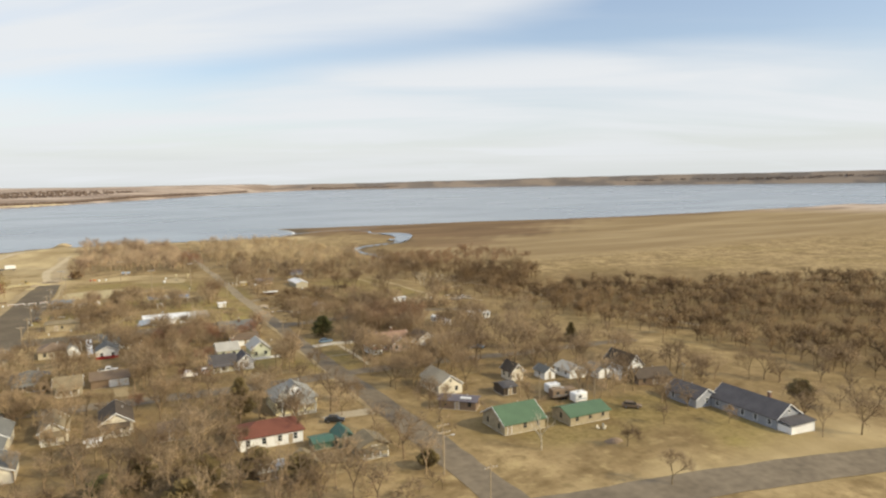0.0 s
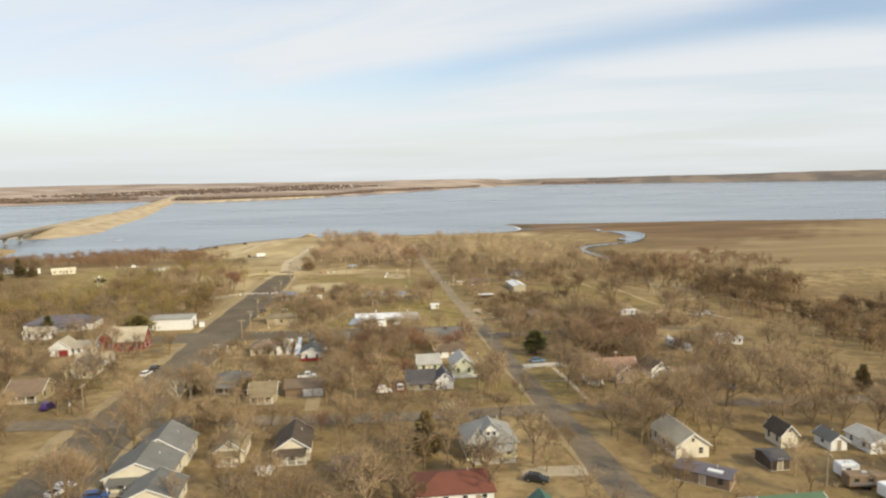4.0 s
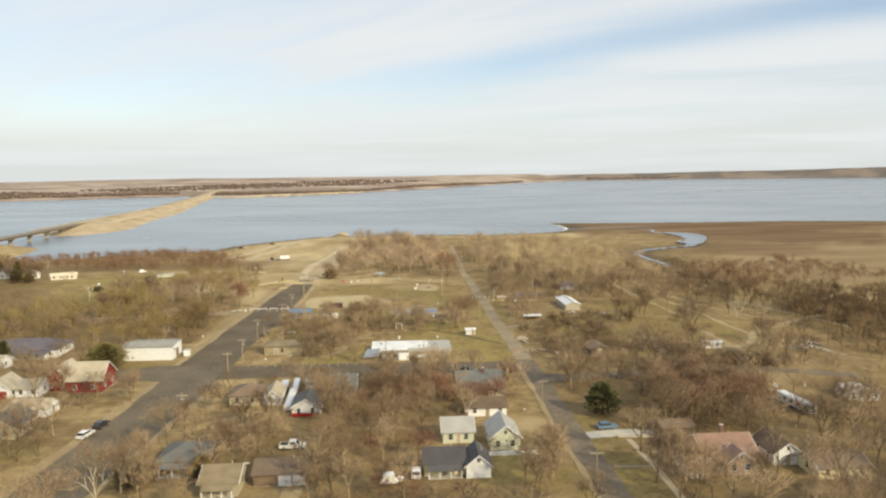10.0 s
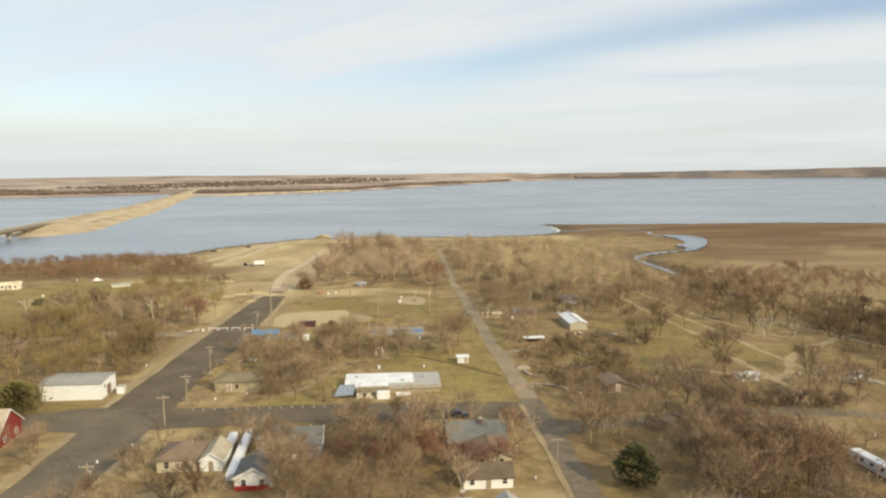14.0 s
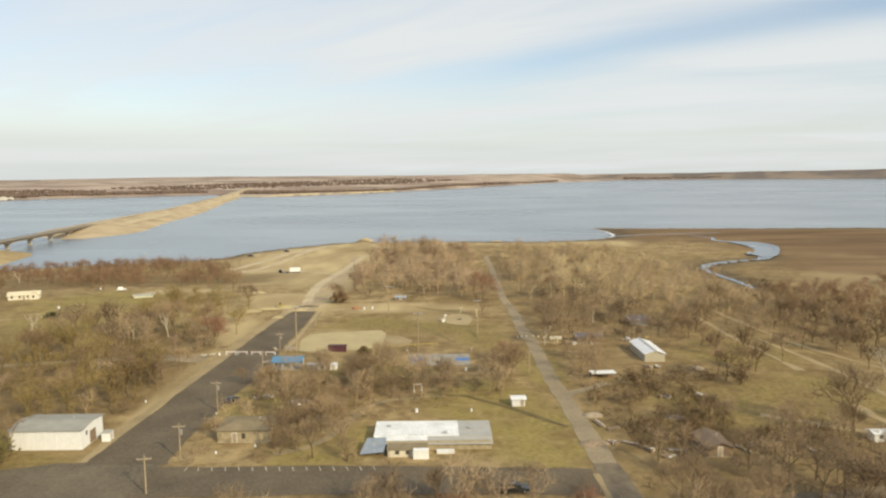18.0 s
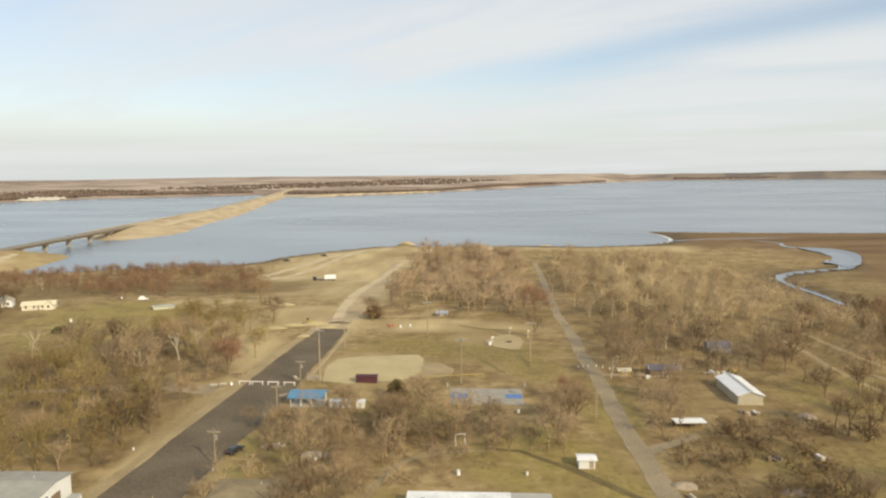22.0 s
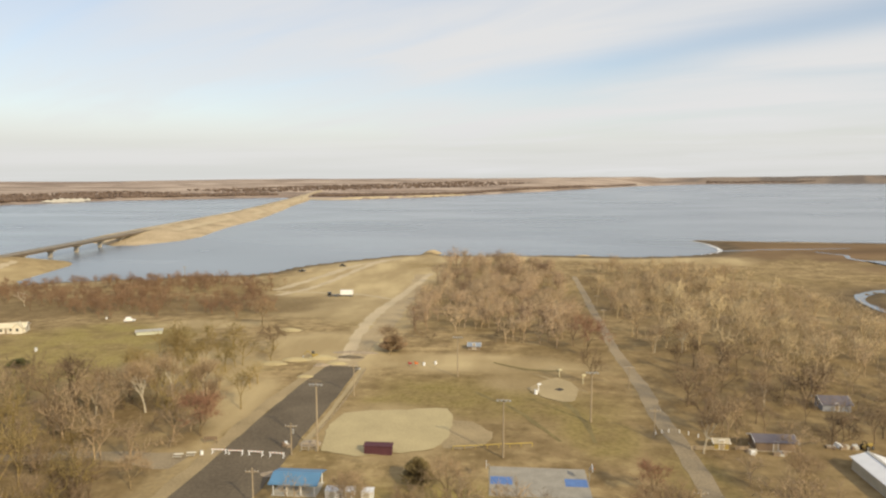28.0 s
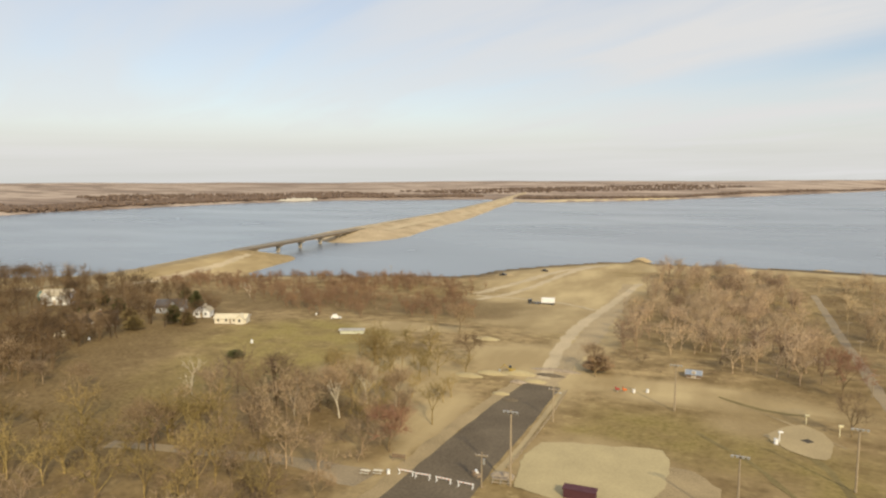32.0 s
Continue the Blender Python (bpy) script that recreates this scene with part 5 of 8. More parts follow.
house(41.5, 44.8, 129.3, 5.5, 2.2, 1.3, M_TEAL, M_TEAL, "y", "teal metal shed beside a house", (0, 0), name="shed", category="shed", vent=False, trim=False)
house(36.6, 41.0, 130.8, 4.0, 1.6, 0.4, M_TEAL, M_TEAL, "x", "low teal lean-to beside a shed", (0, 0), name="shed", category="shed", door=None, vent=False, trim=False)
house(43.4, 49.6, 122.4, 6, 2.2, 1.4, M_STONE, M_ROOFMOSS, "y", "dilapidated pale house with a mossy worn roof", (2, 2), porch=1.2, trim=False)
# west of the main road
house(-68.0, -58.6, 267.6, 9.4, 3.5, 3.9, M_REDW, M_ROOFTAN, "x", "barn-red house with white trim and pale roof", (2, 2), attic=True, door=None)
house(-74.6, -68.2, 269.6, 9, 3.4, 3.4, M_REDW, M_ROOFTAN, "y", "red side wing with a pale gable roof", (2, 1), door=None)
p1 = house(-86.8, -80.5, 263.4, 7, 3.0, 2.4, M_WHITE, M_ROOFTAN, "y", "white cottage with a bright red front", (1, 2), door=-1.0)
part("red_front", boxes((-0.3, 2.6, -3.62, -3.563, 0.1, 2.2)), M_REDW, p1, "bright red boarded front")
house(-79.6, -73.5, 264.5, 6, 2.5, 1.8, M_WHITE, M_ROOFTAN, "x", "white wing with a weathered roof", (2, 1), door=None)
house(-70.6, -62.6, 233.0, 9, 2.9, 2.6, M_TAN, M_ROOFGREY, "y", "grey-roofed house with a pale gable", (2, 2), attic=True)
house(-72.5, -63.0, 247.5, 6, 2.4, 1.5, M_WHITE, M_ROOFTAN, "x", "low outbuilding with a pale broken roof", (2, 1), name="outbuilding", category="outbuilding", trim=False)
house(-75.5, -67.0, 211.5, 8, 2.8, 2.2, M_STONE, M_ROOFBROWN, "x", "tan brick house beside the main road", (2, 2), porch=1.6)
house(-114.5, -89.5, 307.0, 12, 2.7, 2.6, M_WHITE, M_ROOFPURP, "hip", "long building with a slate-purple roof and porch", (6, 2), name="long_building", category="building", porch=2.2)
house(-108, -99, 292.0, 7, 2.5, 1.6, M_WHITE, M_ROOFTAN, "x", "low white outbuilding near trees", (2, 1), name="outbuilding", category="outbuilding")
w1 = house(-66.0, -50.4, 300.2, 9.6, 4.5, 0.6, M_WHITE, M_ROOFLIGHT, "x", "white metal warehouse with a low grey roof", (0, 0), name="warehouse", category="warehouse", door=None, trim=False)
# flat brown panel paints the dark of an open doorway; the wall stays closed
part("door_opening", boxes((7.8, 7.86, -1.2, 1.4, 0.12, 2.9)), M_BROWNW, w1, "brown panel standing in for the dark of a doorway")
window_on(w1, "e", -2.6, 2.6, 1.0, 0.9, 7.8)
for k in range(7):
    part("wall_rib", boxes((-7.6 + k * 2.5, -7.5 + k * 2.5, -4.86, -4.8, 0.12, 4.1)), M_WHITE, w1)
# block south of the cross street
house(-12.4, -8.2, 251.6, 8, 2.5, 1.5, M_WHITE, M_ROOFTAN, "y", "white flat-fronted garage in a yard", (1, 1), name="garage", category="garage")
house(-20.8, -13.2, 252.0, 8.5, 2.6, 2.0, M_TAN, M_ROOFBROWN, "hip", "low brown-roofed house beside the main road", (2, 2))
for x, y0, y1 in ((-9.1, 253, 268), (-5.9, 246.5, 269.5)):
    tr = thing("storage_trailer", "long narrow white storage trailer in a yard", "trailer", x, (y0 + y1) / 2, 2.0, group="white trailers")
    part("body", boxes((-0.85, 0.85, -(y1 - y0) / 2, (y1 - y0) / 2, 0.45, 1.75), bevel=0.06), M_WHITE, tr)
    for s in (-1, 1):
        for yy in (-2.0, 2.0, 4.0):
            bm = bmesh.new()
            tube(bm, (s * 0.55, yy, 0.3), (s * 0.75, yy, 0.3), 0.32, 0.32, 10)
            part("wheel", bm, M_RUBBER, tr)
    part("skirt", boxes((-0.7, 0.7, -(y1 - y0) / 2 + 0.3, (y1 - y0) / 2 - 0.3, 0.0, 0.447)), M_WOOD, tr)
q1 = house(-3.8, 2.8, 242.4, 8, 2.7, 1.7, M_WHITE, M_ROOFGREY, "y", "white house with a red skirt and grey roof", (2, 2), door=None)
part("red_skirt", boxes((-3.36, 3.36, -4.14, -4.06, -0.4, 1.0)), M_CARR, q1, "bright red lower wall band")
house(2.2, 10.6, 257.2, 8.5, 2.8, 2.2, M_WHITE, M_ROOFGREY, "x", "grey-roofed house with small white gables", (2, 2), porch=1.5)
house(-2.5, 2.0, 262.0, 7, 2.6, 1.6, M_GREYW, M_ROOFGREY, "x", "grey shed behind a house", (1, 1), name="shed", category="shed")
house(37.2, 49.4, 255.0, 11, 2.9, 2.4, M_BROWNW, M_ROOFGREY, "x", "large grey-roofed house by the cross street", (3, 2), chimney=(1.2, -1), trim=False)
house(41.0, 49.0, 247.2, 7.4, 2.6, 1.7, M_TAN, M_ROOFBROWN, "y", "tan front wing with a weathered brown roof", (2, 1), door=None, trim=False)
house(38.4, 47.6, 238.6, 6, 2.3, 1.6, M_WHITE, M_ROOFBROWN, "x", "low pale outbuilding among trees", (3, 1), name="outbuilding", category="outbuilding", trim=False)
# north of the cross street
s1 = thing("flat_roofed_building", "low building with a bright white flat roof", "building", 26, 304)
part("wall", boxes((-12.5, 13, -5.9, 5.5, -0.6, 1.75)), M_STONE, s1)
part("flat_roof", boxes((-12.9, 6.0, -3.0, 5.9, 1.753, 2.1)), M_CONCW, s1, "bright white flat roof")
part("flat_roof_worn", boxes((6.003, 13.4, -3.0, 5.9, 1.753, 2.06)), M_ROOFPALE, s1, "worn grey end of the flat roof")
part("lower_roof", solid_between(bmesh.new(), [(-1.0, -6.4, 1.55), (13.3, -6.4, 1.5), (13.3, -3.004, 1.95), (-1.0, -3.004, 1.98)], 0.12), M_ROOFPALE, s1, "lower grey roof along the front")
part("lower_roof_west", solid_between(bmesh.new(), [(-12.8, -6.2, 1.6), (-1.004, -6.2, 1.6), (-1.004, -3.004, 1.95), (-12.8, -3.004, 1.95)], 0.12), M_CONCW, s1, "worn white roof along the front")
part("lean_to_panel", solid_between(bmesh.new(), [(-15.4, -9.2, 0.7), (-10.2, -9.2, 1.1), (-10.0, -4.0, 2.25), (-14.2, -4.0, 2.1)], 0.1), M_TARP, s1, "blue tarpaulin lean-to")
for u in (-15.0, -10.6):
    part("post", boxes((u - 0.07, u + 0.07, -9.0, -8.86, -0.3, 0.68)), M_WOOD, s1)
part("front_wing", boxes((-9.4, -1.0, -9.6, -5.903, -0.5, 1.7)), M_CREAMW, s1)
part("front_wing_roof", boxes((-9.6, -0.9, -9.9, -6.25, 1.703, 1.85)), M_ROOFMOSS, s1, "dark mossy flat roof of the front wing")
part("white_hut", boxes((-4.0, -0.7, -10.9, -9.905, -0.4, 2.2)), M_WHITE, s1, "white box porch")
part("white_step", boxes((1.0, 4.8, -8.2, -7.0, -0.4, 0.7)), M_WHITE, s1, "white ramp wall")
for u in (-7.4, -5.2):
    window_on(s1, "s", u, 0.7, 0.9, 0.8, 9.6, M_CREAMW)
for u, v in ((-9.8, 2.4), (3.0, -1.6), (8.6, 1.2)):
    part("roof_vent", boxes((u - 0.4, u + 0.4, v - 0.4, v + 0.4, 2.06, 2.5), bevel=0.05), M_STEEL, s1)
t1 = house(-22.0, -10.4, 303.4, 8, 2.9, 0.9, M_STONE, M_ROOFMOSS, "hip", "old tan stone building among bare shrubs", (1, 1), name="stone_building", category="building", door=-2)
u1 = house(94.0, 100.4, 364.8, 16, 2.6, 1.0, M_BARNW, M_ROOFWHITE, "y", "long metal barn with a bright white roof", (0, 0), name="barn", category="barn", door=None, trim=False, vent=False)
part("sliding_door", boxes((-1.6, 1.8, -8.06, -8.003, 0.1, 2.2)), M_BARNW, u1, "tan sliding barn door")
part("ridge_cap", boxes((-0.35, 0.35, -8.45, 8.45, 3.66, 3.76)), M_ROOFPALE, u1)
house(80.4, 91.0, 204.6, 8.4, 2.9, 2.5, M_PINKW, M_ROOFPINK, "x", "pink-roofed house with white trim", (3, 2), door=None, chimney=(1.0, 2.0))
house(83.4, 88.6, 201.2, 3.38, 2.7, 2.0, M_PINKW, M_ROOFPINK, "y", "pink-roofed front gable with white trim", (2, 1), door=None, attic=True)
house(75.8, 79.8, 202.0, 6, 2.6, 1.0, M_WHITE, M_ROOFPINK, "y", "pillared white porch of a pink-roofed house", (0, 0), name="porch", category="porch", door=0.0, porch=1.6, vent=False)
house(79.0, 86.0, 221.2, 5.5, 2.3, 0.8, M_BROWNW, M_ROOFBROWN, "x", "low brown workshop beside a driveway", (2, 1), name="workshop", category="workshop", trim=False)
house(99.4, 109.4, 198.2, 7.5, 2.3, 1.6, M_CREAM, M_ROOFBROWN, "x", "pale yellow bungalow with a dark roof", (3, 1))
house(94.6, 100.4, 205.0, 8, 2.6, 2.0, M_WHITE, M_ROOFBROWN, "y", "brown-roofed house with a bleached gable", (1, 2), attic=True)
house(139, 147.5, 246.4, 5, 2.2, 0.5, M_WHITE, M_ROOFPALE, "x", "wrecked white mobile home", (4, 1), name="mobile_home", category="mobile home", trim=False)
house(46.8, 50.1, 325.0, 2.6, 2.0, 0.25, M_WHITE, M_ROOFWHITE, "x", "small white pump house on green grass", (0, 0), name="pump_house", category="pump house", door=0.9, vent=False, trim=False)
house(84.0, 89.6, 292.5, 8.0, 2.2, 1.0, M_BROWNW, M_ROOFBROWN, "y", "dark brown-roofed outbuilding beside lumber", (1, 1), name="outbuilding", category="outbuilding", trim=False)
house(126.0, 132.0, 301.6, 2.6, 2.1, 0.3, M_WHITE, M_ROOFWHITE, "x", "white camper parked in grass", (2, 0), name="camper", category="camper", door=None, vent=False, trim=False)
house(77.5, 86.0, 388.5, 4.5, 2.2, 0.9, M_BROWNW, M_ROOFPURP, "x", "low dark shed with a slate roof among trees", (1, 0), name="shed", category="shed", vent=False)
house(68.6, 71.6, 388.4, 2.4, 1.7, 0.5, M_YELLOW, M_ROOFTAN, "x", "small ochre shed by the lane", (0, 0), name="shed", category="shed", vent=False)
house(104.5, 111.5, 416.5, 6, 2.0, 1.3, M_GREYW, M_ROOFPURP, "x", "shed with a purplish roof among trees", (1, 1), name="shed", category="shed", vent=False)
house(10.0, 14.0, 470.0, 4, 1.3, 0.7, M_BROWNW, M_TARP, "x", "small bluish-roofed shelter at the field edge", (0, 0), name="shed", category="shed", vent=False)
# the hill west of the road
w2 = house(-280, -267, 479.5, 8.5, 4.6, 2.4, M_WHITE, M_ROOFTAN, "x", "large white two-storey house on the hill", (4, 2), rz=25)
cross_gable(w2, -3.6, 4.2, 5.4, 4.4, 2.2, M_WHITE, M_ROOFTAN)
cross_gable(w2, 3.2, 3.6, 5.0, 3.2, 1.9, M_WHITE, M_ROOFTAN)
house(-226, -208, 450, 8, 2.8, 2.6, M_BROWNW, M_ROOFUMBER, "x", "long dark-roofed house among trees", (4, 2), rz=52, chimney=(3, 0), trim=False)
dk = house(-216, -204, 486, 8, 3.0, 2.8, M_GREYW, M_ROOFDARK, "x", "grey house with a dark slate roof", (3, 2), rz=30)
cross_gable(dk, 1.5, 4.0, 4.6, 3.0, 2.4, M_GREYW, M_ROOFDARK)
house(-193, -186, 484, 6, 2.8, 2.2, M_WHITE, M_ROOFTAN, "y", "small pale gabled house", (2, 1), rz=25)
rn = house(-176, -163, 478.6, 6, 2.3, 1.3, M_CREAMW, M_ROOFCREAM, "x", "cream-white ranch house on a mown slope", (4, 1), rz=22)
cross_gable(rn, 4.2, 3.6, 4.4, 2.3, 1.7, M_CREAMW, M_ROOFCREAM)
house(-222, -212, 431, 7, 2.8, 2.0, M_CREAMW, M_ROOFUMBER, "x", "weathered low house on the slope", (3, 1), rz=60)
house(-118, -109, 482, 3.4, 1.4, 0.3, M_GREENW, M_ROOFPALE, "x", "low pale green covered shed", (0, 0), name="shed", category="shed", door=None, rz=24, vent=False)
house(-292, -282, 487, 7, 2.6, 1.8, M_TEAL, M_TEAL, "x", "teal-roofed shed on the hill", (1, 1), name="shed", category="shed", rz=30, vent=False)

# ---- vehicles ----


def wheels(car, xs, half, r=0.34):
    for x in xs:
        for s in (-1, 1):
            bm = bmesh.new()
            tube(bm, (x, s * (half - 0.2), r), (x, s * (half + 0.01), r), r, r, 14)
            wh = part("wheel", bm, M_RUBBER, car)
            bm = bmesh.new()
            tube(bm, (x, s * (half + 0.01), r), (x, s * (half + 0.03), r), r * 0.6, r * 0.55, 10)
            part("rim", bm, M_RIM, wh)


def side_prism(pts, half):
    """A solid with an outline in x and z, from side to side."""
    bm = bmesh.new()
    prism(bm, pts, -half, half)
    bmesh.ops.recalc_face_normals(bm, faces=bm.faces)
    return bm


def car(x, y, rz, paint, label, kind="car"):
    c = thing(kind, label, kind if kind != "car" else "car", x, y, rz, z=land(x, y) + 0.06)
    if kind == "pickup_truck":
        part("body", side_prism([(-2.7, 0.45), (2.65, 0.45), (2.7, 0.95), (1.3, 1.1), (0.95, 1.12), (-2.7, 1.12)], 0.95), paint, c)
        part("cab", side_prism([(-0.75, 1.12), (1.3, 1.1), (0.75, 1.78), (-0.65, 1.8)], 0.82), paint, c)
        part("bed", boxes((-2.55, -0.9, -0.78, 0.78, 1.123, 1.14)), M_RUBBER, c, "dark open load bed")
        for s in (-1, 1):
            part("side_window", boxes((-0.5, 0.62, s * 0.825 - 0.01, s * 0.825 + 0.01, 1.25, 1.68)), M_GLASS, c)
        part("windscreen", side_prism([(1.2, 1.2), (1.27, 1.17), (0.84, 1.7), (0.79, 1.7)], 0.72), M_GLASS, c)
        wheels(c, (-1.75, 1.75), 0.95, 0.38)
        front = 2.68
    else:
        part("body", side_prism([(-2.25, 0.4), (2.25, 0.4), (2.3, 0.75), (1.2, 0.95), (-1.7, 1.0), (-2.3, 0.9)], 0.88), paint, c)
        tall = 1.95 if kind == "van" else 1.45
        part("cabin", side_prism([(-1.95, 0.98), (1.1, 0.95), (0.45, tall), (-1.5, tall + 0.02)], 0.74), M_GLASS if kind != "van" else paint, c)
        part("roof_panel", side_prism([(-1.5, tall + 0.015), (0.45, tall - 0.005), (0.4, tall + 0.05), (-1.4, tall + 0.06)], 0.72), paint, c)
        if kind == "van":
            part("windscreen", side_prism([(0.98, 1.1), (1.04, 1.08), (0.52, 1.85), (0.47, 1.85)], 0.66), M_GLASS, c)
        wheels(c, (-1.4, 1.4), 0.88)
        front = 2.29
    for s in (-0.62, 0.62):
        part("headlight", boxes((front - 0.05, front + 0.02, s - 0.16, s + 0.16, 0.66, 0.8)), M_CERAM, c)
        part("tail_light", boxes((-front - 0.03, -front + 0.05, s - 0.12, s + 0.12, 0.72, 0.88)), M_CARR, c)
    return c


car(-38.9, 153.4, 68, M_CARW, "white pickup truck parked by the main road", "pickup_truck")
car(-34.7, 147.0, 12, M_CARK, "dark car parked beside a house")
car(-31.9, 150.0, 8, M_CARB, "blue car parked beside a house")
car(-30.2, 144.9, 4, M_CARW, "white pickup truck parked beside a house", "pickup_truck")
car(68.6, 227.6, 5, M_CARS, "steel-blue car on a concrete driveway")
car(45.5, 145.0, -25, M_CARK, "black car in a gravel drive")
car(41.4, 277.6, 2, M_CARK, "black pickup truck parked on the cross street", "pickup_truck")
car(-47.6, 233.0, 80, M_CARW, "white car on the main road shoulder")
car(-46.9, 239.4, 82, M_CARK, "dark car on the main road shoulder")
car(109.8, 192.6, -35, M_CARS, "steel-blue pickup truck on grass", "pickup_truck")
car(20.4, 203.2, 3, M_CARW, "white van in a yard", "van")
car(25.0, 206.2, 88, M_CARW, "white car seen end-on beside a cottage")
car(-62.4, 204.3, 80, M_CARP, "purple van in a yard", "van")
car(-134.7, 507, 30, M_CARW, "white van parked on the slope", "van")
car(94.0, 148.0, 40, M_CARS, "blue pickup truck by the trees", "pickup_truck")
car(-0.5, 222.0, 0, M_CARW, "white pickup truck behind a garage", "pickup_truck")
car(112.5, 121.0, -40, M_BROWNW, "rusty brown car on the grass")
car(-26.5, 330.5, 75, M_CARK, "dark car beside the road")


def camper(x, y, rz, length, label, paint=None):
    c = thing("camper_trailer", label, "camper", x, y, rz)
    part("body", boxes((-length / 2, length / 2, -1.2, 1.2, 0.55, 2.75), bevel=0.18), paint or M_WHITE, c)
    part("stripe", boxes((-length / 2 + 0.3, length / 2 - 0.3, -1.212, 1.212, 1.15, 1.3)), M_CARS, c, "blue side stripe")
    for k in range(max(1, int(length // 2.6))):
        part("window", boxes((-length / 2 + 1.0 + k * 2.4, -length / 2 + 1.9 + k * 2.4, -1.22, 1.22, 1.55, 2.15)), M_GLASS, c)
    for s in (-1, 1):
        for xx in (-0.4, 0.45):
            bm = bmesh.new()
            tube(bm, (xx, s * 0.95, 0.34), (xx, s * 1.17, 0.34), 0.34, 0.34, 12)
            part("wheel", bm, M_RUBBER, c)
    part("drawbar", boxes((length / 2 - 0.2, length / 2 + 1.1, -0.06, 0.06, 0.42, 0.53)), M_STEEL, c)
    part("vent", boxes((-0.4, 0.4, -0.3, 0.3, 2.753, 2.95)), M_CERAM, c)
    return c


camper(101.6, 134.2, -8, 6.6, "dull olive-tan camper trailer parked in a yard", M_BROWNW)
camper(101.8, 138.6, -6, 3.6, "white camper trailer parked in a yard")
camper(103.3, 129.8, 0, 3.8, "small white camper trailer in a yard")
camper(120.0, 239.0, 96, 12.0, "long white travel trailer in grass")
camper(143.0, 252.4, 12, 6.8, "white travel trailer at the edge of the meadow")


# ---- poles ----
def utility_pole(x, y, h, rz=0.0, lamp=False, transformer=True):
    p = thing("utility_pole", "weathered wooden utility pole with a crossarm", "utility pole", x, y, rz, group="utility poles")
    bm = bmesh.new()
    tube(bm, (0, 0, -0.5), (0, 0, h), 0.17, 0.11, 8)
    part("pole", bm, M_POLE, p)
    arm = part("crossarm", boxes((-1.25, 1.25, -0.2, -0.08, h - 0.75, h - 0.58)), M_POLE, p)
    bm = bmesh.new()
    tube(bm, (-1.15, -0.14, h - 0.577), (-1.15, -0.14, h - 0.36), 0.07, 0.05, 6)
    ins = part("insulator", bm, M_CERAM, arm)
    for dx in (0.65, 1.65, 2.3):
        share(ins, dx, 0, 0)
    if transformer:
        bm = bmesh.new()
        tube(bm, (0.42, 0, h - 2.4), (0.42, 0, h - 1.4), 0.25, 0.25, 10)
        part("transformer", bm, M_STEEL, p, "grey transformer can")
    if lamp:
        bm = bmesh.new()
        tube(bm, (0, 0, h - 1.5), (1.6, -0.4, h - 1.2), 0.05, 0.04, 6)
        la = part("lamp_arm", bm, M_STEEL, p)
        part("lamp_head", boxes((1.4, 2.0, -0.55, -0.25, h - 1.3, h - 1.14)), M_CERAM, la)
    return p


for x, y, h, rz, tr in ((-27.6, 278.6, 7.6, 10, 0), (-26.9, 294.2, 8.0, 5, 1), (-28.3, 323.8, 8.0, 0, 1), (-24.2, 377.4, 7.4, 5, 1), (-24.4, 354.9, 7.4, 5, 0), (58.2, 247.3, 6.2, 0, 0),
                        (58.0, 200.2, 6.4, 0, 0), (58.0, 114.9, 7.5, 0, 0), (106.8, 128.0, 7.6, 80, 0), (95.5, 135.4, 6.4, 80, 0), (-53.5, 202.4, 6.6, 80, 0), (55.4, 353.7, 7.0, 0, 0),
                        (56.8, 394.4, 7.2, 0, 0), (57.6, 430.1, 7.0, 0, 0), (58.3, 469.7, 7.0, 0, 0), (-19.2, 418.0, 9.0, 0, 0), (55.0, 108.4, 8.8, 0, 0), (55.9, 93.0, 7.8, 0, 0),
                        (136.5, 127.8, 7.4, 60, 0), (-28.6, 240.0, 7.4, 0, 1), (68, 568, 7.5, 0, 0), (-196, 684, 8.0, 0, 0), (-24, 600, 8.0, 0, 0), (64, 520, 7.0, 0, 0), (177, 250, 6.5, 0, 0)):
    utility_pole(x, y, h, rz, lamp=h > 8.5, transformer=bool(tr))
for x, y, h in ((-19.3, 380.5, 15.5), (21.7, 380.2, 13.2), (8.3, 437.6, 12.6), (43.4, 403.0, 13.0)):
    lp = thing("field_light", "tall pale ballfield light pole with lamp bar", "light pole", x, y, 0, group="ballfield lights")
    bm = bmesh.new()
    tube(bm, (0, 0, -0.5), (0, 0, h), 0.25, 0.15, 8)
    part("pole", bm, M_POLE, lp)
    bar = part("lamp_bar", boxes((-1.5, 1.5, -0.22, -0.1, h - 0.35, h - 0.2)), M_STEEL, lp)
    for dx in (-1.3, -0.45, 0.45, 1.3):
        part("floodlight", boxes((dx - 0.24, dx + 0.24, -0.5, -0.223, h - 0.55, h - 0.15), bevel=0.05), M_STEEL, bar)

# ---- ballpark and road closure ----
sh = thing("picnic_shelter", "open picnic shelter with a blue metal roof", "shelter", -18.2, 362.4)
gable_roof(sh, 8.8, 6.4, 2.5, 0.9, M_BLUEROOF, "x", trim=False)
for x in (-4.0, -1.35, 1.35, 4.0):
    for y in (-2.8, 2.8):
        part("post", boxes((x - 0.1, x + 0.1, y - 0.1, y + 0.1, -0.2, 2.62)), M_TRIM, sh)
part("slab", boxes((-4.4, 4.4, -3.2, 3.2, -0.3, 0.1)), M_CONC, sh)
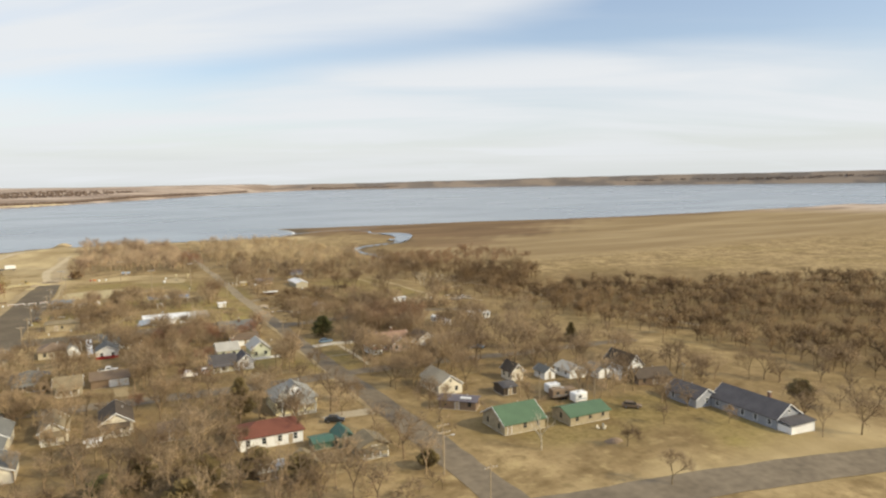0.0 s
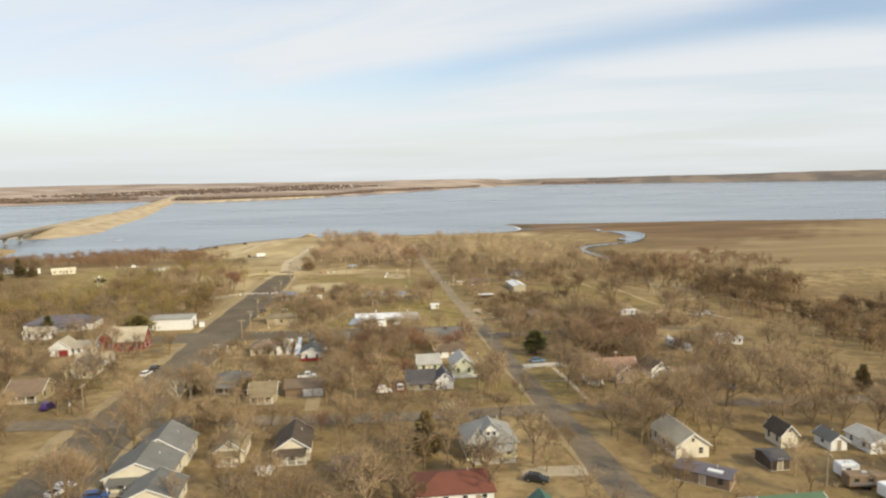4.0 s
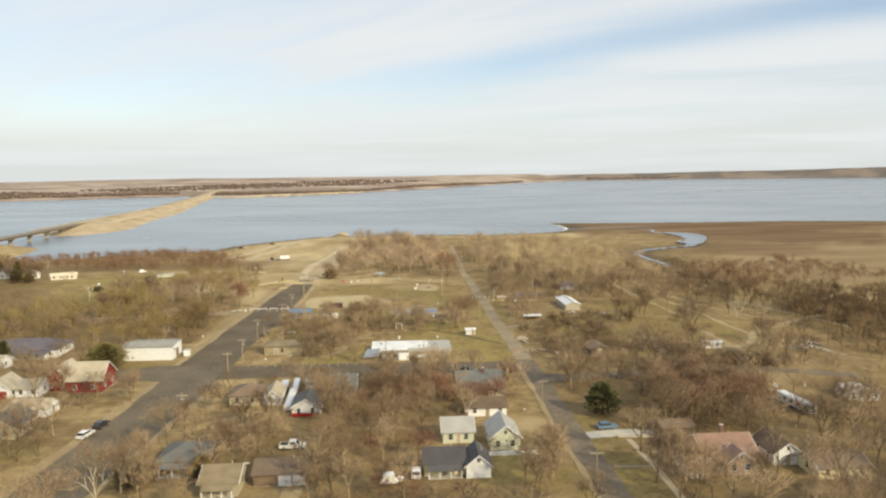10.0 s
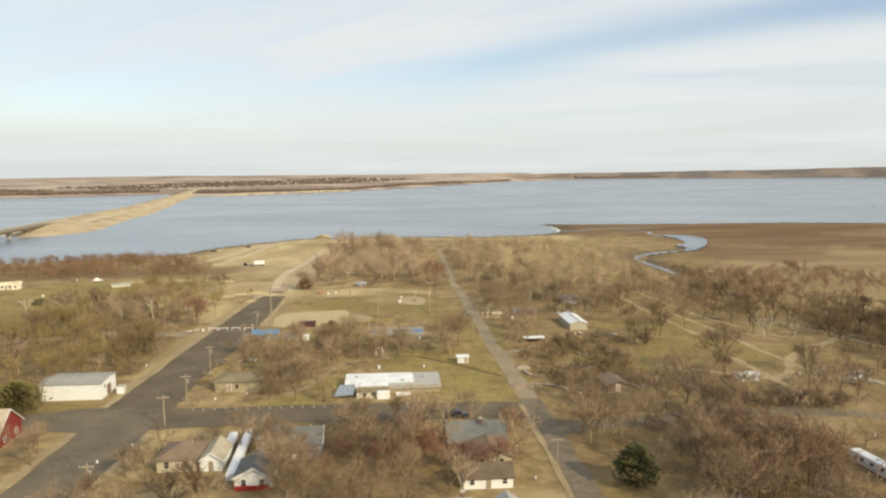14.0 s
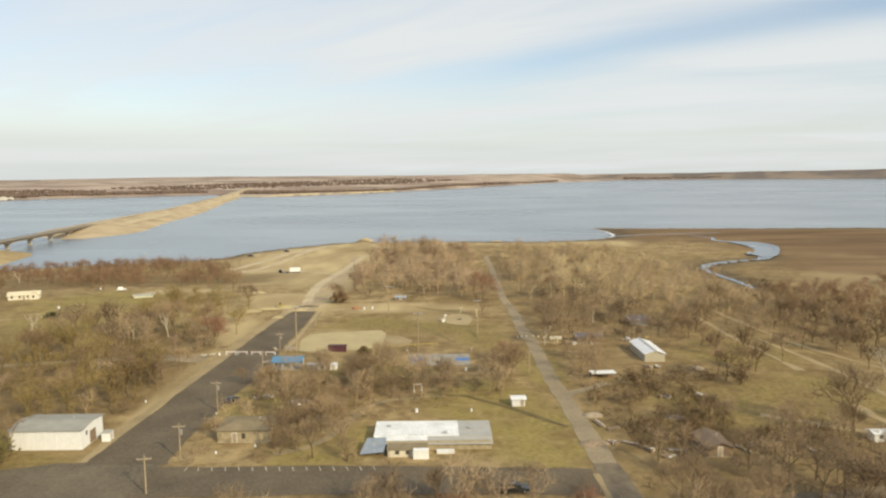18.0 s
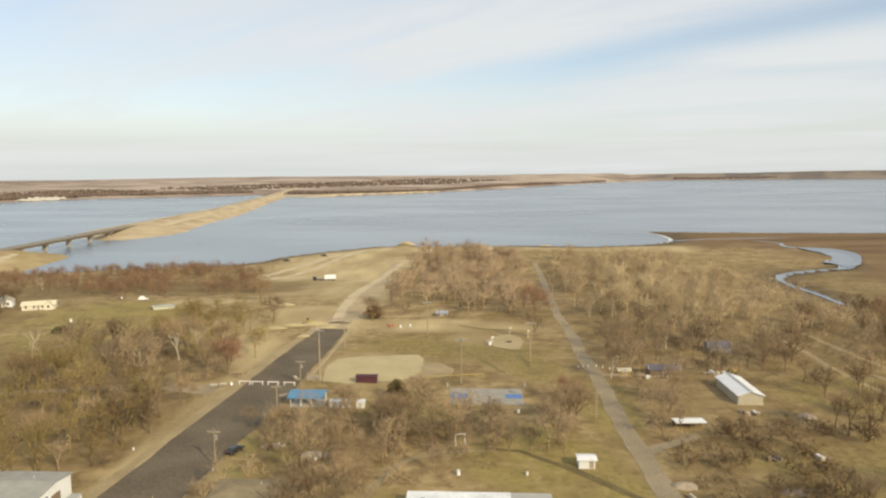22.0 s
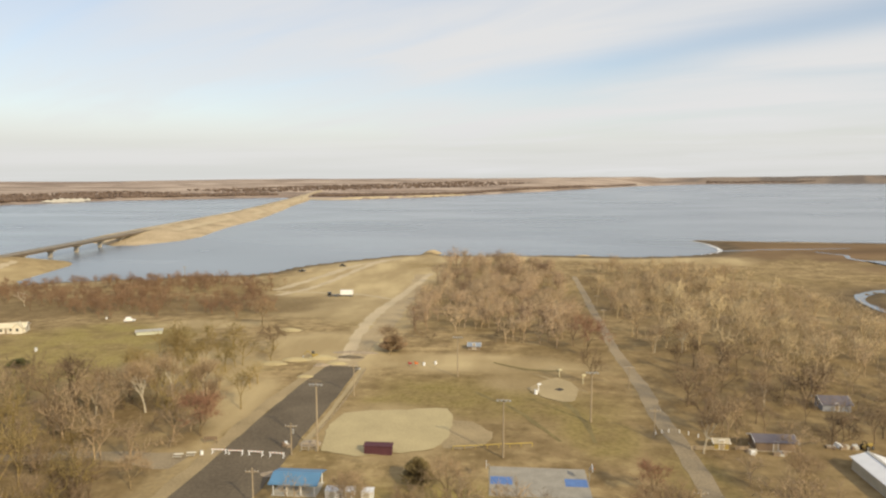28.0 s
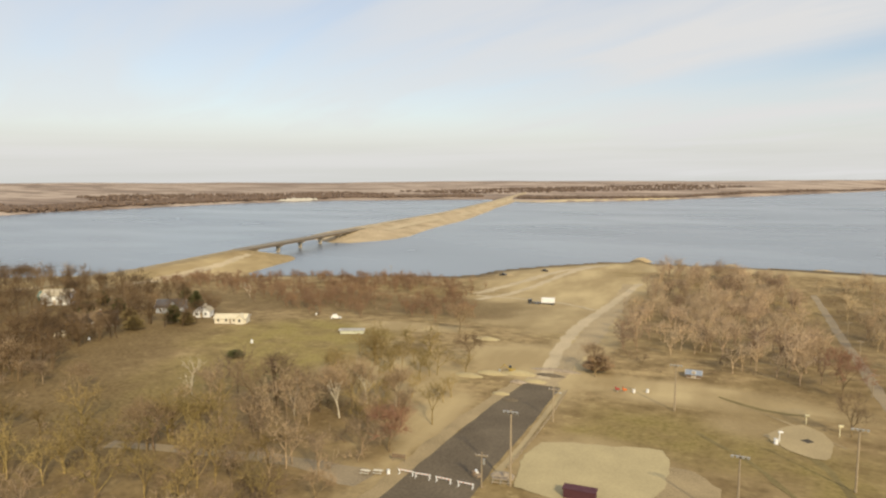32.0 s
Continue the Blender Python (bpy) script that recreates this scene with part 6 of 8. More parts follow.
for x, w in ((-10.6, 2.6), (-7.6, 2.4), (-3.9, 2.2)):
    bx = thing("storage_box", "white ribbed storage container by the ballpark", "container", x, 359.6, 2, group="white containers")
    part("body", boxes((-w / 2, w / 2, -1.0, 1.0, 0.0, 1.7), bevel=0.05), M_WHITE, bx)
    part("roof_panel", boxes((-w / 2 - 0.08, w / 2 + 0.08, -1.08, 1.08, 1.703, 1.8)), M_ROOFWHITE, bx)
    part("door", boxes((-0.45, 0.45, -1.03, -1.0, 0.1, 1.5)), M_CONC, bx)
dg = thing("dugout", "maroon wooden dugout behind the infield", "dugout", -5.6, 380.4)
part("back_wall", boxes((-3.0, 3.0, -1.0, -0.85, -0.1, 1.9)), M_PURPLE, dg)
for s in (-1, 1):
    part("side_wall", boxes((s * 2.93 - 0.07, s * 2.93 + 0.07, -0.847, 1.0, -0.1, 1.9)), M_PURPLE, dg)
part("roof", boxes((-3.2, 3.2, -1.2, 1.3, 1.903, 2.05)), M_PURPLE, dg)
part("bench", boxes((-2.6, 2.6, -0.6, -0.2, 0.4, 0.48)), M_WOOD, dg)
ct = thing("basketball_court", "worn asphalt court with blue painted keys", "court", 28.7, 369)
part("slab", boxes((-9.8, 9.8, -6.4, 6.6, -0.3, 0.08)), M_COURT, ct)
for s in (-1, 1):
    part("painted_key", boxes((s * 7.4 - 2.2, s * 7.4 + 2.2, -1.5, 1.9, 0.081, 0.09)), M_COURTBLUE, ct)
for s in (-1, 1):
    hp = thing("basketball_hoop", "white basketball backboard on a steel pole", "hoop", 28.7 + s * 9.9, 369.2, 90 - s * 90, group="hoops")
    bm = bmesh.new()
    tube(bm, (0, 0, -0.2), (0, 0, 3.4), 0.07, 0.06, 8)
    part("pole", bm, M_STEEL, hp)
    part("backboard", boxes((0.5, 0.56, -0.85, 0.85, 2.8, 3.8)), M_TRIM, hp)
    part("arm", boxes((0.0, 0.497, -0.05, 0.05, 3.1, 3.2)), M_STEEL, hp)
    bm = bmesh.new()
    for k in range(12):
        a0, a1 = k * math.tau / 12, (k + 1) * math.tau / 12
        tube(bm, (0.8 + 0.23 * math.cos(a0), 0.23 * math.sin(a0), 3.05), (0.8 + 0.23 * math.cos(a1), 0.23 * math.sin(a1), 3.05), 0.015, 0.015, 5)
    part("rim", bm, M_ORANGE, hp)
for k, (x, y, rz) in enumerate(((-40.4, 377.2, -1), (-36.6, 377.0, 1), (-32.0, 376.8, -3), (-27.2, 376.5, -3))):
    br = thing("barricade", "white and orange striped road barricade", "barricade", x, y, rz, z=land(x, y) + 0.06, group="road barricades")
    for z in (0.78,):
        rail = part("rail", boxes((-1.75, 1.75, -0.04, 0.04, z, z + 0.26)), M_TRIM, br)
        for j in range(4):
            bm = bmesh.new()
            prism(bm, [(-1.4 + j * 0.8, z), (-1.25 + j * 0.8, z), (-1.1 + j * 0.8, z + 0.26), (-1.25 + j * 0.8, z + 0.26)], -0.046, 0.046)
            bmesh.ops.recalc_face_normals(bm, faces=bm.faces)
            part("stripe", bm, M_ORANGE, rail)
    for x2 in (-1.5, 1.5):
        part("foot", boxes((x2 - 0.05, x2 + 0.05, -0.6, 0.6, 0.0, 0.07), (x2 - 0.09, x2 + 0.09, -0.07, 0.07, 0.07, 0.777)), M_TRIM, br)


def excavator(x, y, rz):
    e = thing("excavator", "yellow tracked excavator at the road works", "excavator", x, y, rz)
    e.matrix_basis = e.matrix_basis @ Matrix.Diagonal((0.75, 0.75, 0.75, 1))
    for s in (-1, 1):
        part("track", boxes((-1.6, 1.6, s * 1.0 - 0.25, s * 1.0 + 0.25, 0.0, 0.75), bevel=0.2), M_RUBBER, e)
    part("body", boxes((-1.6, 1.0, -1.1, 1.1, 0.85, 1.9), bevel=0.12), M_YELLOW, e)
    part("chassis", boxes((-0.9, 0.9, -0.75, 0.75, 0.4, 0.847)), M_RUBBER, e)
    part("cab", boxes((0.0, 1.1, -1.0, -0.1, 1.903, 2.9), bevel=0.08), M_GLASS, e)
    bm = bmesh.new()
    tube(bm, (1.0, 0.3, 1.6), (3.0, 0.3, 3.6), 0.22, 0.18, 6)
    tube(bm, (3.0, 0.3, 3.6), (4.8, 0.3, 1.6), 0.17, 0.12, 6)
    arm = part("boom", bm, M_YELLOW, e)
    part("bucket", boxes((4.5, 5.2, -0.15, 0.75, 0.5, 1.5), bevel=0.12), M_STEEL, arm)


excavator(-40.7, 455, 200)
car(-122, 714, 10, M_CARK, "dark pickup truck on the shore track", "pickup_truck")
car(-98, 739, 150, M_CARK, "dark truck on the shore track", "pickup_truck")
tk = thing("semi_trailer", "white box trailer behind a dark flatbed tractor", "truck", -64.6, 606.5, 10)
part("box", boxes((-3.4, 3.6, -1.25, 1.25, 1.1, 3.6), bevel=0.05), M_WHITE, tk)
part("chassis", boxes((-9.5, 3.6, -0.9, 0.9, 0.75, 1.097)), M_CARK, tk)
part("cab", boxes((-10.5, -8.4, -1.2, 1.2, 0.6, 2.6), bevel=0.15), M_CARK, tk)
wheels(tk, (-9.4, -6.2, -5.1, 1.8, 2.9), 1.2, 0.5)

# ---- heaps, walls and yard clutter ----


def heap(x, y, rx, ry, h, mat, label, name="soil_mound", seed=0, category="heap"):
    rng = random.Random(seed)
    hp = bmesh.new()
    n, rings = 16, 5
    prev = None
    base = land(x, y)
    for k in range(rings):
        f = 1 - k / rings
        ring = []
        for j in range(n):
            a = j * math.tau / n
            r = f * (1 + rng.uniform(-0.16, 0.16))
            ring.append(hp.verts.new((math.cos(a) * rx * r, math.sin(a) * ry * r, h * (1 - f**1.4) * rng.uniform(0.85, 1.1) - (0.3 if k == 0 else 0))))
        if prev:
            for j in range(n):
                hp.faces.new((prev[j], prev[(j + 1) % n], ring[(j + 1) % n], ring[j]))
        prev = ring
    hp.faces.new(prev)
    ob = part(name, hp, mat, smooth=True)
    ob.location = (x, y, base)
    return tagged(ob, label, category)


for k, (x, y, rx, ry, h, m) in enumerate(((-38, 454.8, 6, 2.6, 1.2, M_SAND), (-37.5, 434, 3, 1.6, 0.7, M_SAND), (-31.4, 448.7, 4, 1.8, 0.8, M_SAND), (-33.8, 430, 2.8, 1.6, 0.8, M_ASPHALT), (-28.7, 456, 5, 1.6, 0.9, M_ASPHALT), (-46, 452, 6, 2.4, 0.9, M_SAND), (-52, 447, 5, 2.5, 0.9, M_SAND), (-28, 462, 9, 2.0, 0.8, M_RUBBLE), (-36, 446, 3, 1.6, 0.9, M_RUBBLE), (-38, 828, 9, 5, 3.4, M_DIRT),
                                          (30, 842, 8, 4, 1.6, M_DIRT), (95, 838, 9, 4, 1.4, M_DIRT), (-62, 495, 6, 3, 1.0, M_SAND), (-22, 384, 3, 2, 1.0, M_RUBBLE), (-25, 368, 3.5, 1.6, 0.7, M_RUBBLE),
                                          (-118, 716, 5, 3, 1.2, M_DIRT), (86, 316, 3, 2, 0.8, M_RUBBLE), (66, 318, 3, 2, 0.9, M_RUBBLE), (62, 300, 4, 2, 1.1, M_WOOD),
                                          (-9, 330, 4, 2, 0.8, M_RUBBLE))):
    heap(x, y, rx, ry, h, m, "uneven heap of soil and rubble", seed=k)
fw = thing("low_wall", "low white retaining wall beside a house", "wall", 45, 214.7)
for k in range(5):
    part("panel", boxes((-5.1 + k * 2.05, -3.1 + k * 2.05, -0.12, 0.12, -0.4, 0.75)), M_WHITE, fw)
fw = thing("low_wall", "long pale concrete wall by a driveway", "wall", 73.8, 221.8, -6)
for k in range(4):
    part("panel", boxes((-4.4 + k * 2.2, -2.23 + k * 2.2, -0.15, 0.15, -0.4, 0.6)), M_CONC, fw)
fl = thing("carport", "low open carport with a flat white roof on grass", "carport", 76.2, 348.2, 4)
part("roof", boxes((-3.7, 3.7, -1.6, 1.6, 1.75, 1.9), bevel=0.03), M_CONCW, fl, "flat white roof panel")
for xx in (-3.5, 0.0, 3.5):
    for yy in (-1.45, 1.45):
        part("post", boxes((xx - 0.06, xx + 0.06, yy - 0.06, yy + 0.06, -0.2, 1.747)), M_WOOD, fl)
part("back_panel", boxes((-3.4, 3.4, 1.52, 1.58, 0.0, 1.5)), M_BROWNW, fl)
hut = thing("entry_hut", "small white box hut beside the warehouse", "hut", -47.4, 305.6, 0)
part("body", boxes((-0.9, 0.9, -1.0, 1.0, -0.2, 2.0), bevel=0.04), M_WHITE, hut)
part("roof", boxes((-1.0, 1.0, -1.1, 1.1, 2.003, 2.12)), M_ROOFPALE, hut)
part("door", boxes((0.9, 0.94, -0.45, 0.45, 0.05, 1.8)), M_CONC, hut)
rng = random.Random(5)
for k, (x, y) in enumerate(((93.5, 296), (96.5, 298.5), (80, 302), (79, 296), (70, 300), (66, 312), (69, 309), (104, 300), (108, 297), (160, 302), (163.5, 304.5), (167, 307), (170, 310), (173, 313), (164, 309), (160.5, 306.5))):
    st = thing("lumber_pile", "pile of weathered lumber on the grass", "lumber", x, y, rng.uniform(0, 180), group="lumber piles")
    for j in range(6):
        zz = 0.22 * (j // 3)
        part("board", boxes((-2.0 + rng.uniform(-0.3, 0.3), 2.0 + rng.uniform(-0.4, 0.4), -0.6 + 0.42 * (j % 3), -0.25 + 0.42 * (j % 3), zz, zz + 0.2)), M_WOOD if (j + k) % 4 else M_CONC, st)
# small white barrels in yards and fields
for x, y, s in ((-20.5, 297.2, 0.5), (-49.4, 331.0, 0.5), (-44.0, 376.4, 0.8), (-27.9, 321.5, 0.45), (22.2, 321.4, 0.9), (36.0, 321.8, 0.6), (36.6, 356.8, 0.8), (-139, 455, 1.1), (66.2, 300.0, 0.4), (52.6, 242.0, 0.4),
                (-30.6, 266.5, 0.5), (-34.5, 258.0, 0.5), (-58, 206, 0.9), (-3.2, 449.0, 0.9), (0.4, 450.6, 0.9), (-148, 512, 0.8), (-198, 436, 0.9), (150, 310, 0.7), (118, 310, 0.6), (31, 423.5, 1.1), (-13, 300.8, 0.5)):
    mk = thing("marker_barrel", "small white barrel standing on the ground", "barrel", x, y, 0, z=land(x, y) + 0.04, group="white barrels")
    bm = bmesh.new()
    tube(bm, (0, 0, 0), (0, 0, s * 1.1), s * 0.45, s * 0.42, 12)
    part("drum", bm, M_WHITE, mk)
    bm = bmesh.new()
    tube(bm, (0, 0, s * 1.1), (0, 0, s * 1.2), s * 0.46, s * 0.3, 12)
    part("lid", bm, M_CERAM, mk)
# a rail fence along the ballpark side of the road
rf = thing("rail_fence", "weathered rail fence between road and ballfield", "fence", -22.0, 388.0)
for k in range(20):
    y = k * 2.85
    x = 0.02 * y + 0.9 * math.sin(k * 0.16)
    post = boxes((x - 0.07, x + 0.07, y - 0.07, y + 0.07, -0.3, 1.0))
    part("post", post, M_POLE, rf)
    if k < 19:
        y2 = y + 2.85
        x2 = 0.02 * y2 + 0.9 * math.sin((k + 1) * 0.16)
        for z in (0.4, 0.82):
            bm = bmesh.new()
            tube(bm, (x + 0.1, y, z), (x2 + 0.1, y2, z), 0.05, 0.05, 5)
            part("rail", bm, M_POLE, rf)
strip("footpath", [(-23.6, 384), (-22.6, 400), (-22.2, 425), (-21.6, 444)], [1.6, 1.3, 1.2, 1.2], M_INFIELD, "narrow pale footpath beside the road", "path", lift=0.045, ragged=0.15, seed=41)
# wooden stands and scrap by the ballfield corner
bl = thing("bleachers", "weathered wooden spectator stand", "bleachers", -21.4, 381.0, 8)
for k in range(3):
    part("plank", boxes((-1.8, 1.8, -0.9 + k * 0.6, -0.55 + k * 0.6, 0.4 + k * 0.38, 0.46 + k * 0.38)), M_POLE, bl)
for u in (-1.6, 0.0, 1.6):
    part("frame", boxes((u - 0.05, u + 0.05, -0.8, -0.72, -0.1, 0.397), (u - 0.05, u + 0.05, -0.2, -0.12, -0.1, 0.777), (u - 0.05, u + 0.05, 0.4, 0.48, -0.1, 1.157)), M_STEEL, bl)
for x, y, rz in ((-48.4, 374.6, 8), (-46.0, 375.6, 10)):
    pt = thing("picnic_table", "pale weathered picnic table by the lane", "table", x, y, rz, group="picnic tables")
    part("tabletop", boxes((-0.95, 0.95, -0.4, 0.4, 0.72, 0.78)), M_CREAMW, pt)
    for sgn in (-1, 1):
        part("bench", boxes((-0.95, 0.95, sgn * 0.72 - 0.14, sgn * 0.72 + 0.14, 0.42, 0.47)), M_CREAMW, pt)
    for u in (-0.65, 0.65):
        part("leg_frame", boxes((u - 0.05, u + 0.05, -0.86, 0.86, 0.34, 0.417), (u - 0.05, u + 0.05, -0.34, -0.24, -0.05, 0.717), (u - 0.05, u + 0.05, 0.24, 0.34, -0.05, 0.717)), M_WOOD, pt)
sg = thing("notice_board", "dark wooden notice board on two posts", "sign", -44.6, 382.4, 6)
part("board", boxes((-1.5, 1.5, -0.05, 0.05, 0.9, 1.7)), M_BROWNW, sg)
for u in (-1.3, 1.3):
    part("post", boxes((u - 0.07, u + 0.07, 0.053, 0.19, -0.3, 1.8)), M_WOOD, sg)
# marker posts across the lane
for x, y in ((57.6, 396.4), (59.2, 397.2), (60.9, 397.8), (63.4, 397.8), (65.2, 396.7), (67.0, 395.2)):
    wp = thing("marker_post", "short white post across the gravel lane", "post", x, y, 0, group="white lane posts")
    bm = bmesh.new()
    tube(bm, (0, 0, -0.2), (0, 0, 0.85), 0.13, 0.12, 8)
    part("shaft", bm, M_WHITE, wp)
    bm = bmesh.new()
    tube(bm, (0, 0, 0.85), (0, 0, 0.95), 0.12, 0.04, 8)
    part("cap", bm, M_CERAM, wp)
fe = thing("board_fence", "low weathered board fence beside a shed", "fence", 66.0, 388.0, 4)
for k in range(5):
    part("board", boxes((-2.6 + k * 1.02, -1.6 + k * 1.02, -0.04, 0.04, 0.1, 1.0)), M_POLE, fe)
fe = thing("board_fence", "low weathered board fence beside a shed", "fence", 74.6, 388.6, 4)
for k in range(3):
    part("board", boxes((-1.6 + k * 1.02, -0.6 + k * 1.02, -0.04, 0.04, 0.1, 1.0)), M_WOOD, fe)
# play equipment at the far edge of the park
for x, y, paint, lb in ((-7.6, 448.2, M_CARR, "red spring rider in the park"), (-5.6, 448.4, M_ORANGE, "orange spring rider in the park")):
    pr = thing("spring_rider", lb, "play equipment", x, y, 30, group="play equipment")
    part("seat", boxes((-0.6, 0.6, -0.25, 0.25, 0.6, 1.1), bevel=0.12), paint, pr)
    part("backrest", boxes((-0.65, -0.45, -0.25, 0.25, 1.103, 1.6)), paint, pr)
    bm = bmesh.new()
    tube(bm, (0, 0, -0.1), (0, 0, 0.597), 0.14, 0.14, 8)
    part("spring", bm, M_STEEL, pr)
# white and yellow posts round the small infield
for x, y, h, m, lb in ((31.8, 424.9, 2.2, M_WHITE, "white pitching screen post with a hood"), (38.9, 440.0, 2.0, M_CREAM, "yellow-white pole at the small infield"), (45.2, 433.8, 2.4, M_CREAM, "yellow-white pole at the small infield")):
    yp = thing("field_post", lb, "post", x, y, 20)
    bm = bmesh.new()
    tube(bm, (0, 0, -0.3), (0, 0, h), 0.13, 0.11, 8)
    part("shaft", bm, m, yp)
    part("head", boxes((-0.3, 0.75, -0.22, 0.22, h + 0.003, h + 0.45), bevel=0.06), m, yp)
# a small ochre tractor behind the barn, with pale scrap beside it
tc = thing("tractor", "small ochre-yellow tractor behind the barn", "tractor", 102.4, 391.4, 30)
part("hood", boxes((0.1, 1.7, -0.35, 0.35, 0.7, 1.35), bevel=0.08), M_YELLOW, tc)
part("seat_deck", boxes((-1.0, 0.097, -0.5, 0.5, 0.6, 1.0), bevel=0.05), M_YELLOW, tc)
part("roll_bar", boxes((-0.9, -0.8, -0.55, -0.45, 1.0, 2.2), (-0.9, -0.8, 0.45, 0.55, 1.0, 2.2), (-0.9, -0.8, -0.45, 0.45, 2.1, 2.2)), M_CARK, tc)
wheels(tc, (-0.6,), 0.8, 0.65)
wheels(tc, (1.3,), 0.7, 0.4)
rng = random.Random(15)
for k, (x, y) in enumerate(((95.5, 391.6), (97.2, 392.0), (99.6, 391.4), (93.2, 358.4), (95.6, 357.4), (76.4, 387.3), (82.0, 386.6), (-20.4, 333.6), (-17.8, 334.0), (165, 305), (167.5, 309), (170, 313), (163, 316), (99, 332),
                            (73, 296), (76, 293), (66, 301), (-27.4, 382.6), (88.5, 330.5), (-8.6, 326.5))):
    sp = thing("scrap_pile", "jumble of pale boards and scrap on the ground", "scrap", x, y, rng.uniform(0, 180), group="scrap piles")
    for j in range(5):
        a, b, c = rng.uniform(0.3, 1.0), rng.uniform(0.2, 0.6), rng.uniform(0.25, 0.9)
        u, v = rng.uniform(-1.2, 1.2), rng.uniform(-0.7, 0.7)
        o = part("panel", boxes((-a, a, -b, b, -0.1, c), bevel=0.03), (M_WOOD, M_CONC, M_WOOD, M_BROWNW, M_WHITE)[(j + k) % 5], sp)
        o.matrix_basis = pose(u, v, 0, rng.uniform(-12, 12), rng.uniform(-12, 12), rng.uniform(0, 180))

# a row of short white fence posts along a yard
for k in range(6):
    x, y = 103 + k * 4.4, 260.4 - k * 0.9
    wp = thing("fence_post", "short white fence post in a yard", "post", x, y, 0, group="white yard posts")
    part("shaft", boxes((-0.12, 0.12, -0.12, 0.12, -0.2, 1.1), bevel=0.02), M_WHITE, wp)
    part("cap", boxes((-0.16, 0.16, -0.16, 0.16, 1.103, 1.18)), M_CERAM, wp)

# an old swing frame on the lawn
sw = thing("swing_frame", "small pale A-frame swing on the grass", "swing", 22.3, 337.2, 10)
for u in (-1.1, 1.1):
    for v in (-0.9, 0.9):
        bm = bmesh.new()
        tube(bm, (u, v, -0.1), (u * 0.96, 0, 2.2), 0.06, 0.05, 6)
        part("leg", bm, M_TRIM, sw)
bm = bmesh.new()
tube(bm, (-1.1, 0, 2.2), (1.1, 0, 2.2), 0.06, 0.06, 6)
part("top_bar", bm, M_TRIM, sw)
for u in (-0.22, 0.22):
    bm = bmesh.new()
    tube(bm, (u, 0, 2.18), (u, 0, 0.6), 0.012, 0.012, 4)
    part("chain", bm, M_STEEL, sw)
part("seat", boxes((-0.26, 0.26, -0.1, 0.1, 0.55, 0.597)), M_WOOD, sw)
# long weathered boards laid out in rows on the meadow
laid = thing("lumber_row", "long rows of pale weathered boards on bare ground", "lumber", 171.5, 306.5, 0)
for k in range(15):
    bm = boxes((-0.14, 0.14, -2.6 - 0.3 * (k % 3), 2.6, 0.0, 0.1), bevel=0.01)
    board = part("board", bm, M_WOOD if k % 4 == 3 else M_CONC, laid)
    board.matrix_basis = pose(-4.5 + 0.95 * (k // 3) + 0.5 * (k % 3), 7.5 - 1.9 * (k % 3) * 2 - 1.7 * (k // 3), 0.15 + land(167 + 0.95 * (k // 3), 314 - 1.9 * (k % 3) * 2 - 1.7 * (k // 3)) - land(171.5, 306.5), 0, 0, 24 + 9 * math.sin(k * 2.3))
for x in (108.5, 117.1, 125.8, 134.6):
    post = thing("marker_post", "short white-painted post beside the grass verge", "post", x, 257.1 + 0.01 * x, 0, group="marker posts")
    part("shaft", boxes((-0.13, 0.13, -0.13, 0.13, -0.2, 1.0), bevel=0.02), M_WHITE, post)
    part("cap", boxes((-0.17, 0.17, -0.17, 0.17, 1.0, 1.08), bevel=0.02), M_CONC, post)
# a yellow pipe rail between the ballfield and the court
yr = thing("pipe_rail", "low yellow pipe rail along the ballfield", "rail", 10.6, 383.6, 11)
bm = bmesh.new()
tube(bm, (0, 0, 0.8), (18, 0, 0.8), 0.09, 0.09, 8)
part("rail", bm, M_RAILYELLOW, yr)
bm = bmesh.new()
tube(bm, (0, 0, -0.3), (0, 0, 0.72), 0.07, 0.07, 6)
rail_post = part("post", bm, M_RAILYELLOW, yr)
for k in range(1, 8):
    share(rail_post, k * 18 / 7, 0, 0)
# garden chairs and a table on the grass by the green-roofed houses
for x, y, rz in ((95.4, 112.9, 20), (96.6, 112.2, 200), (97.4, 113.4, 110)):
    gc = thing("garden_chair", "weathered white garden chair on the grass", "chair", x, y, rz, group="garden chairs")
    part("seat", boxes((-0.28, 0.28, -0.28, 0.28, 0.40, 0.45)), M_CREAMW, gc)
    part("backrest", boxes((-0.28, 0.28, 0.24, 0.29, 0.452, 0.95)), M_CREAMW, gc)
    for u in (-0.24, 0.24):
        for v in (-0.24, 0.24):
            part("leg", boxes((u - 0.03, u + 0.03, v - 0.03, v + 0.03, -0.05, 0.398)), M_CREAMW, gc)
heap(93.8, 106.0, 2.4, 1.5, 0.8, M_BROWNW, "dark heap of brush and scrap on the grass", "brush_heap", 61)
heap(107.7, 357.1, 2.6, 1.6, 1.0, M_RUBBLE, "pale heap of scrap beside the barn yard", "scrap_heap", 62)
# ---- trees ----


